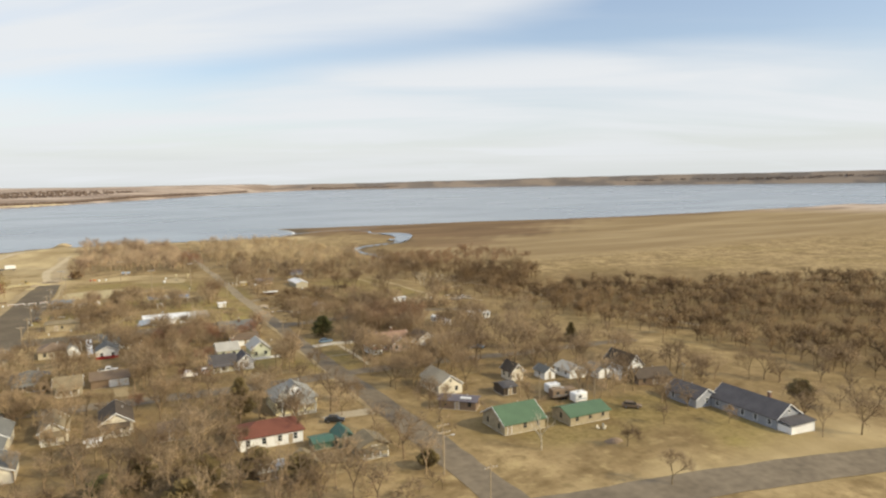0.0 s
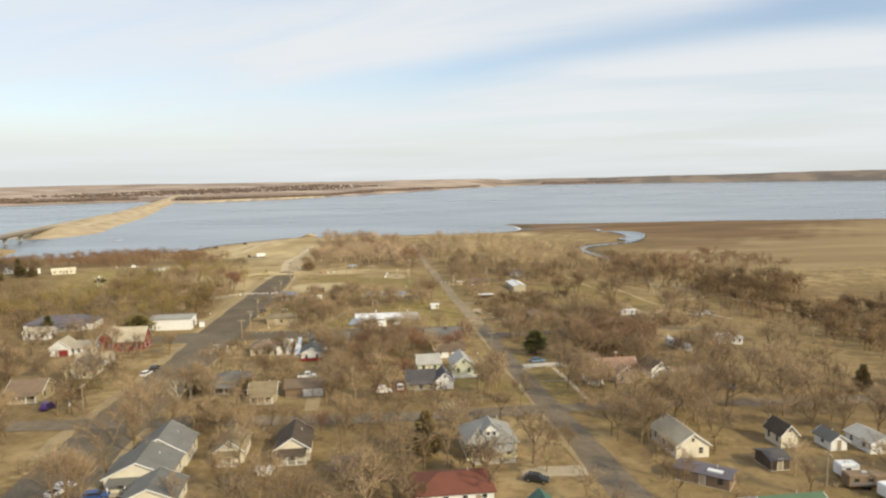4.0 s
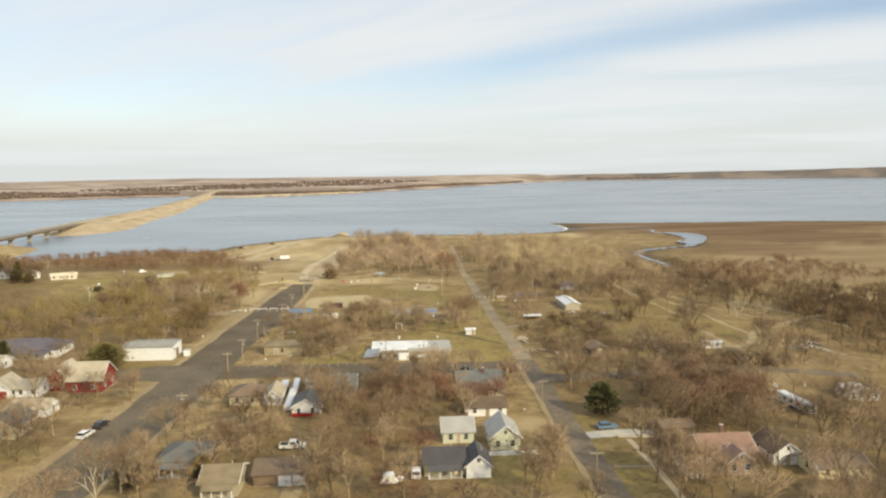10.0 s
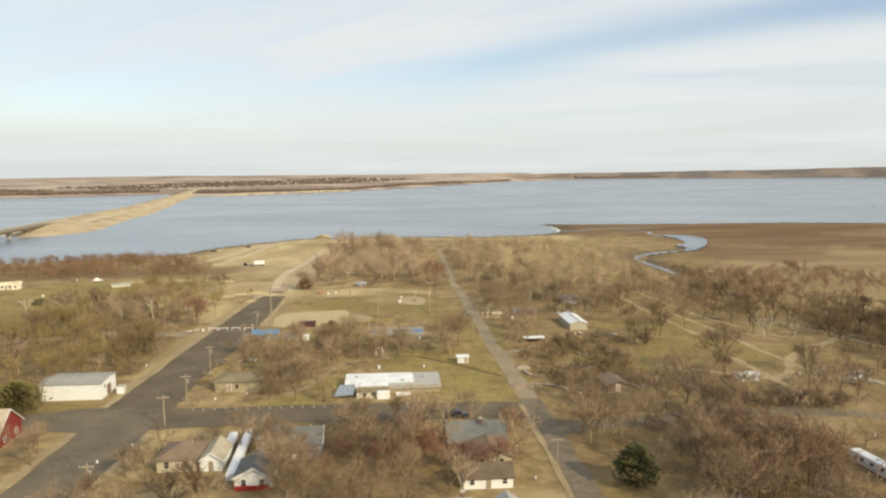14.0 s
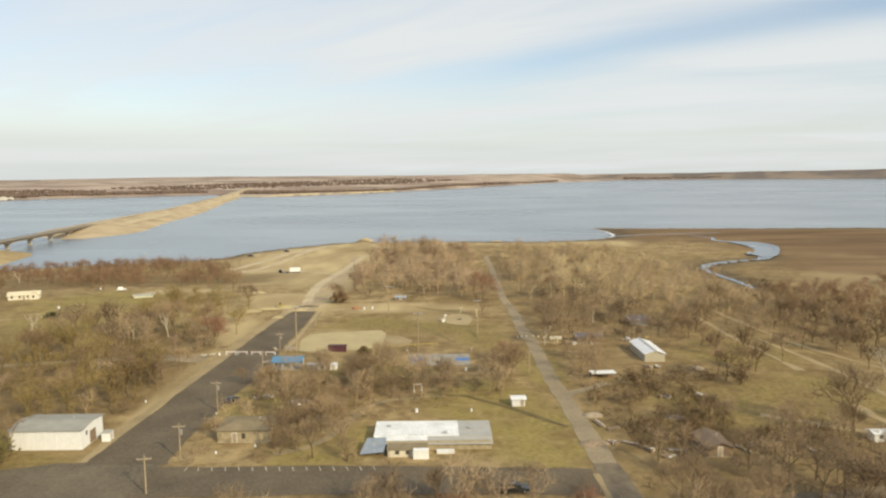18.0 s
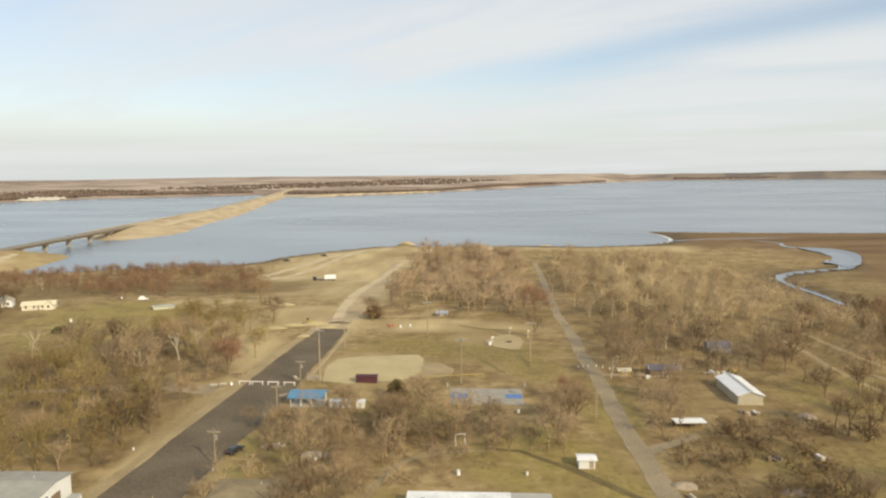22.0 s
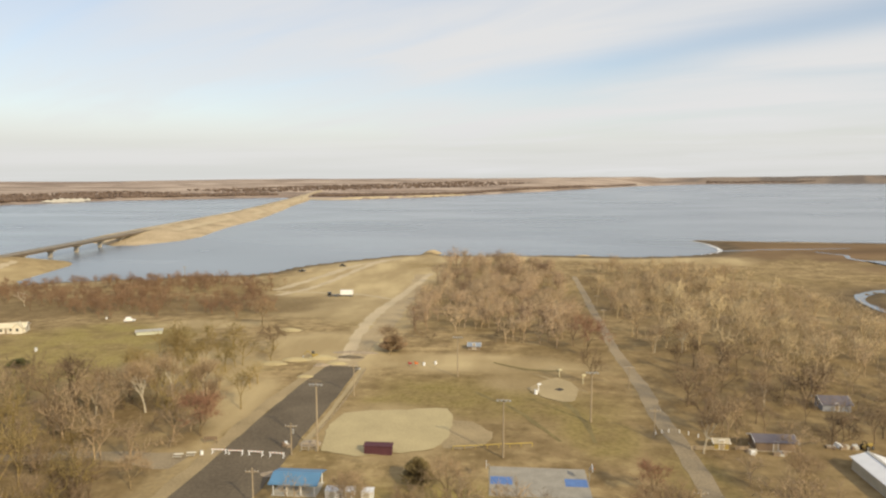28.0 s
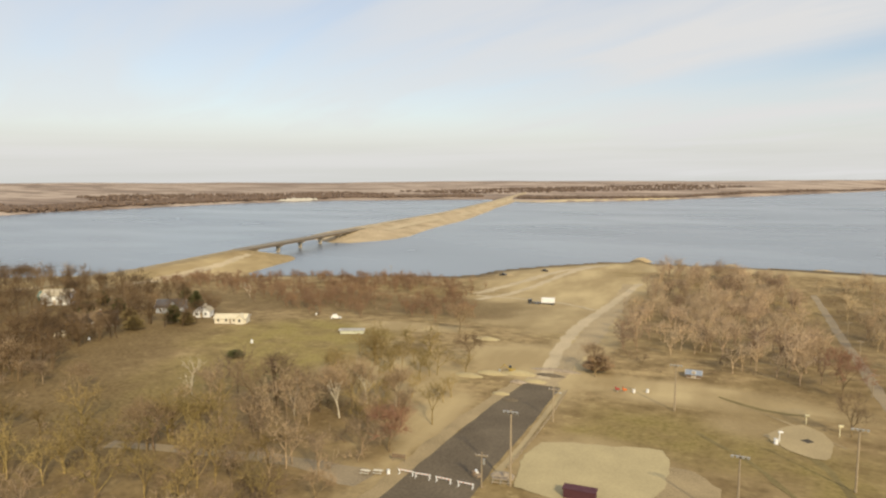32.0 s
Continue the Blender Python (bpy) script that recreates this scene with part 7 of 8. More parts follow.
def grow(seed, height, spread, levels=5, upright=0.5, split=3, trunk_len=0.24, plain=False):
    """Segments of a bare tree: rows of start, end, radii and level."""
    rng = random.Random(seed)
    segs = []

    def branch(p, d, length, r, level):
        bend = Vector((rng.uniform(-1, 1), rng.uniform(-1, 1), rng.uniform(-0.3, 0.6))) * 0.16
        mid = p + d * length * 0.5
        d2 = (d + bend).normalized()
        end = mid + d2 * length * 0.5
        if level < 2 and not plain:
            segs.append((p, mid, r, r * 0.86, level))
            segs.append((mid, end, r * 0.86, r * 0.68, level))
        else:
            segs.append((p, end, r, r * 0.66, level))
        if level >= levels:
            return
        n = split + (1 if rng.random() < 0.45 else 0)
        turn = rng.uniform(0, math.tau)
        side = d2.orthogonal().normalized()
        for k in range(n):
            a = turn + k * math.tau / n + rng.uniform(-0.5, 0.5)
            tilt = rng.uniform(0.35, 0.95) * spread
            q = Matrix.Rotation(a, 3, d2) @ side
            nd = (d2 * math.cos(tilt) + q * math.sin(tilt) + Vector((0, 0, upright * 0.25))).normalized()
            start = end if k < 2 else p.lerp(end, rng.uniform(0.45, 0.95))
            branch(start, nd, length * rng.uniform(0.62, 0.86), r * rng.uniform(0.52, 0.68), level + 1)

    branch(Vector((0, 0, -0.3)), Vector((rng.uniform(-0.08, 0.08), rng.uniform(-0.08, 0.08), 1)).normalized(), height * trunk_len, height * 0.021, 0)
    top = max(s[1].z for s in segs)
    f = height / top
    return [(a * f, b * f, ra, rb, lv) for a, b, ra, rb, lv in segs]


def tubes_mesh(segs, sides, min_r=0.0, tip=False):
    """Tapered tubes as arrays; with tip, each ends in a point."""
    verts, faces = [], []
    for a, b, ra, rb, _ in segs:
        w = (b - a).normalized()
        u = w.orthogonal().normalized()
        v = w.cross(u)
        o = len(verts)
        n = sides
        for k in range(n):
            t = k * math.tau / n
            verts.append(a + (u * math.cos(t) + v * math.sin(t)) * max(ra, min_r))
        if tip:
            verts.append(b.copy())
            for k in range(n):
                faces.append((o + k, o + (k + 1) % n, o + n))
        else:
            for k in range(n):
                t = k * math.tau / n
                verts.append(b + (u * math.cos(t) + v * math.sin(t)) * max(rb, min_r))
            for k in range(n):
                faces.append((o + k, o + (k + 1) % n, o + n + (k + 1) % n, o + n + k))
    return verts, faces


def twigs_on(segs, seed, per, from_level, length, radius):
    rng = random.Random(seed)
    out = []
    for a, b, ra, rb, lv in segs:
        if lv < from_level:
            continue
        d = (b - a).normalized()
        for _ in range(per):
            p = a.lerp(b, rng.random())
            q = Vector((rng.gauss(0, 1), rng.gauss(0, 1), rng.gauss(0.25, 0.8))).normalized()
            w = (d * 0.7 + q * 0.9).normalized()
            out.append((p, p + w * length * rng.uniform(0.5, 1.2), radius, 0, 9))
    return out


def mesh_from(name, verts, faces, mat):
    me = bpy.data.meshes.new(name)
    me.from_pydata([tuple(v) for v in verts], [], faces)
    me.materials.append(mat)
    return me


# name, height, spread, levels, upright, twig length, bark, twigs, label
KINDS = [
    ("oak", 8.5, 1.0, 4, 0.35, 1.25, M_BARK, M_TWIG, "broad bare deciduous tree with grey-brown twigs"),
    ("elm", 9.5, 0.8, 4, 0.6, 1.3, M_BARK, M_TWIG, "tall bare deciduous tree with fine brown twigs"),
    ("maple", 7.0, 0.95, 4, 0.5, 1.05, M_BARK, M_TWIG, "rounded bare tree with dense brown twigs"),
    ("ash", 8.0, 0.75, 4, 0.8, 1.15, M_BARK, M_TWIG, "upright bare tree with many fine twigs"),
    ("locust", 6.0, 1.05, 4, 0.4, 1.0, M_BARK, M_TWIG, "small spreading bare tree"),
    ("redbud", 5.6, 0.95, 4, 0.4, 0.95, M_BARK, M_TWIGRED, "small bare tree with reddish twigs"),
    ("sycamore", 10.0, 0.75, 4, 0.7, 1.1, M_PALEBARK, M_TWIG, "bare sycamore with pale trunk and limbs"),
    ("snag", 7.5, 0.9, 3, 0.5, 0.5, M_PALEBARK, M_PALEBARK, "dead bleached tree with few branches"),
]
TREES = {}
for k, (name, hgt, spr, lev, upr, tw, bark, twig, label) in enumerate(KINDS):
    for var in range(2):
        segs = grow(11 + k * 7 + var * 101, hgt, spr, lev, upr)
        limbs = [s for s in segs if s[4] <= 2]
        fine = [s for s in segs if s[4] > 2]
        tv, tf = tubes_mesh(limbs, 5)
        trunk = mesh_from("trunk", tv, tf, bark)
        cv, cf = tubes_mesh(fine, 3, 0.028, tip=True)
        tws = twigs_on(segs, k, 4 if name != "snag" else 1, 3, tw * 1.4, 0.021)
        v2, f2 = tubes_mesh(tws, 3, tip=True)
        crown = mesh_from("crown", cv + v2, cf + [tuple(i + len(cv) for i in f) for f in f2], twig)
        TREES[name, var] = (trunk, crown, label)


def tree(name, x, y, scale=1.0, rz=0.0, var=0):
    trunk, crown, label = TREES[name, var]
    t = new("tree")
    t.empty_display_size = 0.5
    t.matrix_basis = pose(x, y, land(x, y), 0, 0, rz) @ Matrix.Diagonal((scale * 1.22, scale * 1.22, scale * 1.25, 1))
    tagged(t, label, "tree", "bare trees")
    for nm, me in (("trunk", trunk), ("crown", crown)):
        o = new(nm, me)
        o.parent = t
    return t


# evergreen cedars: a trunk and a crown of many small clumps of scale leaves
def cedar_mesh(seed, h, r, mat, taper=0.75):
    rng = random.Random(seed)
    verts, faces = [], []
    for _ in range(1300):
        t = rng.random() ** 0.8
        z = h * (0.06 + 0.94 * t)
        rad = r * (1 - t) ** taper * min(1, 0.55 + t * 4) * (1 + 0.25 * math.sin(z * 3 + seed))
        a = rng.uniform(0, math.tau)
        q = rad * math.sqrt(rng.uniform(0.25, 1.0))
        p = Vector((math.cos(a) * q, math.sin(a) * q, z))
        out = Vector((math.cos(a), math.sin(a), 0.7)) * rng.uniform(0.35, 0.75)
        s = Vector((-math.sin(a), math.cos(a), 0)) * rng.uniform(0.26, 0.55)
        up = Vector((0, 0, rng.uniform(0.2, 0.5)))
        o = len(verts)
        verts += [p - s, p + s, p + up, p + out]
        faces += [(o, o + 1, o + 3), (o + 1, o + 2, o + 3), (o + 2, o, o + 3), (o, o + 2, o + 1)]
    return mesh_from("crown", verts, faces, mat)


def cedar(x, y, h, r, mat, label, seed, taper=0.75, stem=0.4):
    t = thing("cedar_tree", label, "tree", x, y, 0)
    bm = bmesh.new()
    tube(bm, (0, 0, -0.3), (0.1, 0, h * 0.8), 0.2, 0.05, 8)
    part("trunk", bm, M_BARK, t)
    c = new("crown", cedar_mesh(seed, h, r, mat, taper))
    c.parent = t
    c.location.z = stem
    return t


M_BROWNBUSH = material("russet_bush_leaves", (0.24, 0.155, 0.092), 0.9, 0.35, 0.9, 6, tint=(0.30, 0.21, 0.125))
CED = "bushy dark green cedar tree"
BRZ = "bronze-green bushy winter cedar tree"
for k, (x, y, h, r, m, lb, tp) in enumerate((
        (70.6, 237.5, 7.2, 4.6, M_CEDAR, CED, 0.5), (26.8, 158.4, 9.2, 4.0, M_CEDARBROWN, BRZ, 0.8), (147.8, 190.6, 6.5, 2.6, M_CEDARBROWN, BRZ, 0.9), (-67.5, 291.6, 7.4, 6.8, M_CEDAROLIVE, "broad olive-green bushy cedar tree", 0.4),
        (-104, 303.5, 6.0, 2.4, M_CEDAR, CED, 0.7), (-28, 207, 4.6, 3.4, M_CEDARBROWN, BRZ, 0.5), (-20, 188, 5.0, 3.8, M_CEDARBROWN, BRZ, 0.5), (13.8, 122.3, 6.0, 4.2, M_CEDARBROWN, BRZ, 0.5),
        (4.1, 130.1, 5.0, 3.0, M_CEDARBROWN, BRZ, 0.5), (23.8, 124.9, 4.6, 3.4, M_CEDARBROWN, BRZ, 0.5), (53.6, 112.4, 3.0, 2.0, M_CEDARBROWN, BRZ, 0.5), (-15.4, 208.8, 3.6, 2.4, M_CEDARBROWN, BRZ, 0.5),
        (4.7, 366.8, 4.4, 3.0, M_CEDARBROWN, BRZ, 0.5), (-71, 298, 4.2, 2.6, M_CEDARBROWN, BRZ, 0.5), (4.8, 353.3, 4.0, 2.4, M_CEDARBROWN, BRZ, 0.6), (-27.8, 158.6, 3.0, 1.8, M_CEDARBROWN, BRZ, 0.5),
        (-190, 470, 7, 4.0, M_CEDAR, CED, 0.5), (-205, 500, 8, 3.6, M_CEDAR, CED, 0.7), (-222, 512, 7, 3.6, M_CEDAR, CED, 0.6), (-196, 455, 5, 4.5, M_CEDARBROWN, BRZ, 0.5), (-285, 500, 7, 4.5, M_CEDAR, CED, 0.6),
        (-132, 437, 1.6, 3.4, M_CEDAR, "low dark green shrub on the lawn", 0.4), (-16, 466, 4.6, 4.6, M_BROWNBUSH, "dense russet-brown bush beside the dirt road", 0.4), (-240, 470, 5, 4, M_CEDAR, CED, 0.5), (-229, 478, 6, 3.4, M_CEDAR, CED, 0.6), (-212, 468, 4.5, 3.6, M_CEDARBROWN, BRZ, 0.5), (-183, 470, 4.6, 3.4, M_CEDARBROWN, BRZ, 0.5), (-250, 488, 6.5, 3.2, M_CEDAR, CED, 0.7), (11, 118, 4.0, 4.2, M_CEDARBROWN, BRZ, 0.5),
        (30.5, 119, 4.2, 3.6, M_CEDARBROWN, BRZ, 0.5), (-2, 126, 4.0, 3.2, M_CEDAR, CED, 0.5))):
    cedar(x, y, h, r, m, lb, k, tp)
# a pine with a high green crown on a bare branching trunk
tree("oak", 149.2, 101.6, 0.85, 40)
pine = cedar(149.2, 102.6, 4.2, 3.6, M_CEDARBROWN, "pine with a high yellow-green crown", 77, 0.5)
pine.location.z += 3.6

# single trees where they stand out
for k, (kind, x, y, s) in enumerate((
        ("maple", 89.4, 85.3, 0.75), ("elm", 164.5, 129.4, 0.8), ("elm", 169, 128, 0.7), ("oak", 148.1, 87.0, 0.85), ("maple", 125.4, 103.4, 0.5), ("elm", 149.9, 145.6, 0.8), ("locust", 94.5, 102.6, 0.7),
        ("elm", 117.9, 114.9, 0.8), ("maple", 146.1, 130.3, 0.8), ("locust", 48.5, 148.9, 0.9), ("ash", 84.4, 153, 1.1), ("ash", 67.5, 161.4, 1.0), ("oak", 209, 130, 0.8),
        ("ash", -33.9, 149.2, 0.95), ("sycamore", -28.4, 203.5, 0.95), ("snag", -29.0, 195.5, 1.0), ("elm", -9.2, 160, 0.9), ("ash", 52.1, 206.6, 0.9), ("maple", 68.5, 142.9, 0.9), ("elm", 71.4, 158.7, 1.0),
        ("locust", 56.0, 159, 0.8), ("locust", 50.7, 158.3, 0.9), ("maple", 33.3, 168.9, 0.8), ("elm", 117.9, 169, 0.9), ("ash", 124.9, 168, 1.0), ("oak", 146.5, 162, 0.8),
        ("snag", 35.4, 172.5, 0.8), ("oak", 50.4, 202.1, 1.05), ("ash", 53.2, 187.5, 0.8), ("elm", 88.9, 170.2, 1.1), ("elm", 73.2, 159.2, 0.9), ("oak", 110.8, 214.6, 1.0), ("ash", 89.5, 182.5, 0.9), ("locust", 38.8, 181.6, 0.7),
        ("maple", -49.0, 264.2, 0.8), ("elm", 98.1, 191.0, 1.0), ("ash", 84.4, 192.1, 0.9), ("oak", 125.4, 231, 1.0), ("oak", 128, 226.4, 0.9), ("snag", 77.8, 109.3, 0.9), ("redbud", 45, 243.4, 1.1), ("redbud", 40.5, 244.6, 1.0), ("elm", 49.5, 348.9, 0.9), ("locust", 38.2, 191.1, 0.6), ("ash", 18.5, 198.3, 0.8),
        ("ash", 10.3, 209.5, 0.9), ("ash", -47.5, 258, 0.8), ("redbud", 25.3, 246.4, 1.1), ("redbud", 31.4, 252.4, 1.1), ("ash", 94.4, 308.5, 0.8), ("snag", 165.9, 356.4, 1.0),
        ("maple", 172.9, 392.9, 1.0), ("ash", 154.4, 313.9, 0.9), ("ash", 154.7, 301.9, 0.8), ("ash", 121.3, 302.2, 0.9), ("oak", 78.6, 259, 1.0), ("oak", 72.4, 256.1, 0.9), ("redbud", 18.6, 249.8, 1.1), ("redbud", 52.3, 266.3, 0.9),
        ("oak", 91.8, 309.9, 0.75), ("ash", 123.9, 357.4, 0.8), ("maple", 140.7, 369.1, 1.3), ("maple", 167.9, 384.6, 1.1), ("ash", 111.3, 350.6, 1.0), ("oak", -79.7, 333.0, 0.9), ("oak", -68.4, 328.3, 0.9), ("elm", -59.8, 341.7, 0.9),
        ("elm", -70.4, 408.1, 1.1), ("redbud", -48.8, 386.4, 1.7), ("maple", -28.4, 346.0, 0.55), ("oak", 19.2, 339.3, 1.0), ("elm", 44.3, 338.5, 1.0), ("redbud", 50.2, 366.3, 1.0), ("redbud", 48.2, 352.3, 1.1), ("maple", -17.9, 467.5, 1.0),
        ("oak", 11.5, 357.3, 0.9), ("locust", 123.8, 309.7, 0.8), ("sycamore", 65.5, 386.0, 0.9), ("elm", 77.6, 364.2, 0.9), ("elm", 47.0, 345.9, 1.0), ("sycamore", 90.7, 418.8, 0.9), ("sycamore", 83.2, 471.7, 1.0), ("sycamore", 73.9, 470.9, 0.9),
        ("snag", -122.7, 406.6, 1.0), ("sycamore", -81.3, 397.4, 1.1), ("sycamore", -69.8, 400.4, 1.15), ("sycamore", -68.4, 412.4, 1.1), ("elm", -94.6, 399, 1.1), ("sycamore", -60.4, 413.4, 0.95), ("ash", -53.2, 401.8, 1.0), ("maple", -50.4, 359.2, 0.8), ("ash", -52.7, 345.8, 0.8), ("oak", -75.8, 354.0, 1.0),
        ("oak", -75.7, 502.4, 1.1), ("oak", -15.9, 460.5, 1.0), ("redbud", 50.2, 464.9, 2.0), ("maple", -5.9, 351.7, 1.0), ("oak", 4.9, 345, 0.9), ("elm", -97.3, 365.0, 1.1), ("oak", -146.1, 388.5, 0.9), ("snag", -117.0, 400.4, 0.7),
        ("oak", -59.7, 413.7, 1.0), ("oak", -76.4, 402.0, 1.0), ("maple", -57.2, 462.0, 1.1), ("oak", 51.2, 480.3, 1.1), ("elm", 48.1, 493.5, 0.9), ("ash", 51.6, 532.1, 0.9), ("elm", 47.8, 434.6, 0.9), ("oak", -201, 440, 1.0),
        ("oak", -162.3, 387.3, 0.8), ("snag", -210, 545, 0.9), ("ash", -31.5, 170, 1.2), ("oak", -33.6, 160, 1.25), ("elm", -34.0, 178, 1.25), ("ash", -34.4, 146, 1.15), ("oak", -33.4, 188, 1.1), ("elm", -32.6, 136, 1.2), ("oak", -32.0, 202, 1.0), ("maple", -66, 261, 1.1), ("elm", -71, 257, 1.1), ("elm", -27.2, 180, 0.8), ("ash", -26.8, 212, 0.9), ("elm", -27.0, 224, 0.9), ("ash", -27, 236, 0.8), ("maple", -26, 250, 0.7),
        ("oak", 123.7, 305.4, 1.55), ("maple", 171.1, 386.2, 0.75), ("snag", 167.9, 356.9, 1.0), ("elm", 152.8, 311.1, 0.9), ("oak", 151.4, 295.4, 0.85), ("elm", 125.2, 355.8, 0.85), ("snag", 179.1, 358.6, 0.9), ("oak", 127.6, 252.4, 0.9))):
    tree(kind, x, y, s, rz=(k * 73) % 360, var=k % 2)

# keep trees off roads and roofs
CLEAR_LINES = [([(-42, 60), (-38.6, 235), (-35.5, 350), (-30, 446)], 12), ([(60, 60), (60, 235), (59.6, 290), (61, 381), (59.6, 460), (64.5, 560), (70, 660)], 6.0), ([(-31, 281.5), (57, 280.5)], 8.5),
               ([(-110, 193), (-40, 190), (35, 183), (62, 184)], 4.5), ([(30, 92), (100, 82), (200, 66)], 7), ([(-30, 445), (-27, 520), (-31, 640), (-33, 700)], 7.5)]
BLOCKED = [(o.location.x, o.location.y, max(o.dimensions.x, 6) * 0.5 if o.type == "MESH" else 6.5) for o in bpy.data.objects
           if o.parent is None and ("category" in o.keys()) and o["category"] in ("house", "garage", "barn", "building", "warehouse", "outbuilding", "shed", "mobile home", "car", "camper", "court", "pickup_truck", "van", "shelter")]

# keep the front yards free as well
BLOCKED += [(113, 229, 7), (106, 220, 6), (127, 246, 7)]
BLOCKED += [(o.location.x, o.location.y - 10, 5.5) for o in bpy.data.objects if o.parent is None and "category" in o.keys() and o.location.x > -150 and o["category"] in ("house", "garage", "barn", "building", "warehouse", "mobile home")]


def allowed(x, y, gap=1.0):
    for line, r in CLEAR_LINES:
        if to_line(np.array([x]), np.array([y]), line)[0] < r:
            return False
    return all((x - a) ** 2 + (y - b) ** 2 > (r * gap) ** 2 for a, b, r in BLOCKED)


rng = random.Random(21)
# block, number of trees, kinds
GROVES = [((-24, 105, 20, 152), 16, "oak elm maple ash"), ((-22, 172, 22, 200), 16, "elm ash maple redbud"), ((5, 130, 55, 150), 4, "elm ash"), ((8, 196, 52, 250), 26, "ash redbud elm maple"), ((-24, 210, 10, 262), 16, "elm ash maple oak"),
          ((12, 240, 37, 272), 18, "redbud ash elm redbud"), ((64, 130, 125, 250), 44, "oak elm ash maple"), ((65, 240, 110, 300), 22, "oak maple elm locust"), ((-100, 195, -52, 285), 30, "oak elm maple locust"),
          ((-24, 295, 12, 345), 16, "oak maple elm locust"), ((-160, 130, -52, 200), 12, "oak elm maple")]
for (x0, y0, x1, y1), count, kinds in GROVES:
    kinds = kinds.split()
    count = round(count * 0.72)
    done = tries = 0
    while done < count and tries < count * 12:
        tries += 1
        x, y = rng.uniform(x0, x1), rng.uniform(y0, y1)
        if allowed(x, y):
            tree(rng.choice(kinds), x, y, rng.uniform(0.6, 1.1), rng.uniform(0, 360), rng.randrange(2))
            done += 1


# ---- woods: many trees joined ----
def light_tree(seed, height, spread, upright, levels=3, per=3, tw=2.1, thick=0.047):
    segs = grow(seed, height, spread, levels, upright, split=3, trunk_len=0.2, plain=True)
    v, f = tubes_mesh([s for s in segs if s[4] <= 1], 4)
    v2, f2 = tubes_mesh([s for s in segs if s[4] > 1], 3, 0.05, tip=True)
    v3, f3 = tubes_mesh(twigs_on(segs, seed, per, 2, tw, thick), 3, tip=True)
    verts = np.array([tuple(p) for p in v + v2 + v3])
    tris = []
    for o, fs in ((0, f), (len(v), f2), (len(v) + len(v2), f3)):
        for q in fs:
            q = [i + o for i in q]
            tris.append(q[:3])
            if len(q) == 4:
                tris.append([q[0], q[2], q[3]])
    return verts, np.array(tris)


def far_tree(seed, height):
    """A cheaper tree for the thick woods that stay far off."""
    return light_tree(seed, height, 0.85, 0.5, 3, 1, 2.6, 0.085)


FARTREE = [far_tree(500 + k, 8.5 + k % 3) for k in range(5)]
THICK = [light_tree(600 + k, 7.5, 0.95, 0.5, 2, 5, 2.9, 0.095) for k in range(5)]
LIGHT = [light_tree(300 + k, 8.0 + (k % 3), 0.8 + 0.1 * (k % 4), 0.4 + 0.1 * (k % 3)) for k in range(6)]
BRUSH = [light_tree(400 + k, 2.6, 1.3, 0.5, 2, 3, 1.3, 0.055) for k in range(4)]


def woodland(label, spots, models, name="woodland", mat=None):
    """One object of many trees: rows of x, y, scale and tone."""
    vs, fs, tones, o = [], [], [], 0
    xs, ys = np.array([s[0] for s in spots]), np.array([s[1] for s in spots])
    zs = terrain(xs, ys)
    r2 = random.Random(len(spots))
    for (x, y, s, tone), z in zip(spots, zs):
        v, f = models[r2.randrange(len(models))]
        a = r2.uniform(0, math.tau)
        c, sn = math.cos(a), math.sin(a)
        w = np.stack([(v[:, 0] * c - v[:, 1] * sn) * s + x, (v[:, 0] * sn + v[:, 1] * c) * s + y, v[:, 2] * s * r2.uniform(0.85, 1.15) + z], 1)
        vs.append(w)
        fs.append(f + o)
        tones.append(np.full(len(v), tone))
        o += len(v)
    vs, fs, tones = np.concatenate(vs), np.concatenate(fs), np.concatenate(tones)
    me = bpy.data.meshes.new(name)
    me.vertices.add(len(vs))
    me.vertices.foreach_set("co", vs.astype(np.float32).ravel())
    me.loops.add(len(fs) * 3)
    me.loops.foreach_set("vertex_index", fs.astype(np.int32).ravel())
    me.polygons.add(len(fs))
    me.polygons.foreach_set("loop_start", np.arange(0, len(fs) * 3, 3, dtype=np.int32))
    me.update(calc_edges=True)
    at = me.attributes.new("tone", "FLOAT", "POINT")
    at.data.foreach_set("value", tones.astype(np.float32))
    me.materials.append(mat or M_WOODS)
    return tagged(new(name, me), label, "woodland", kind="stuff")


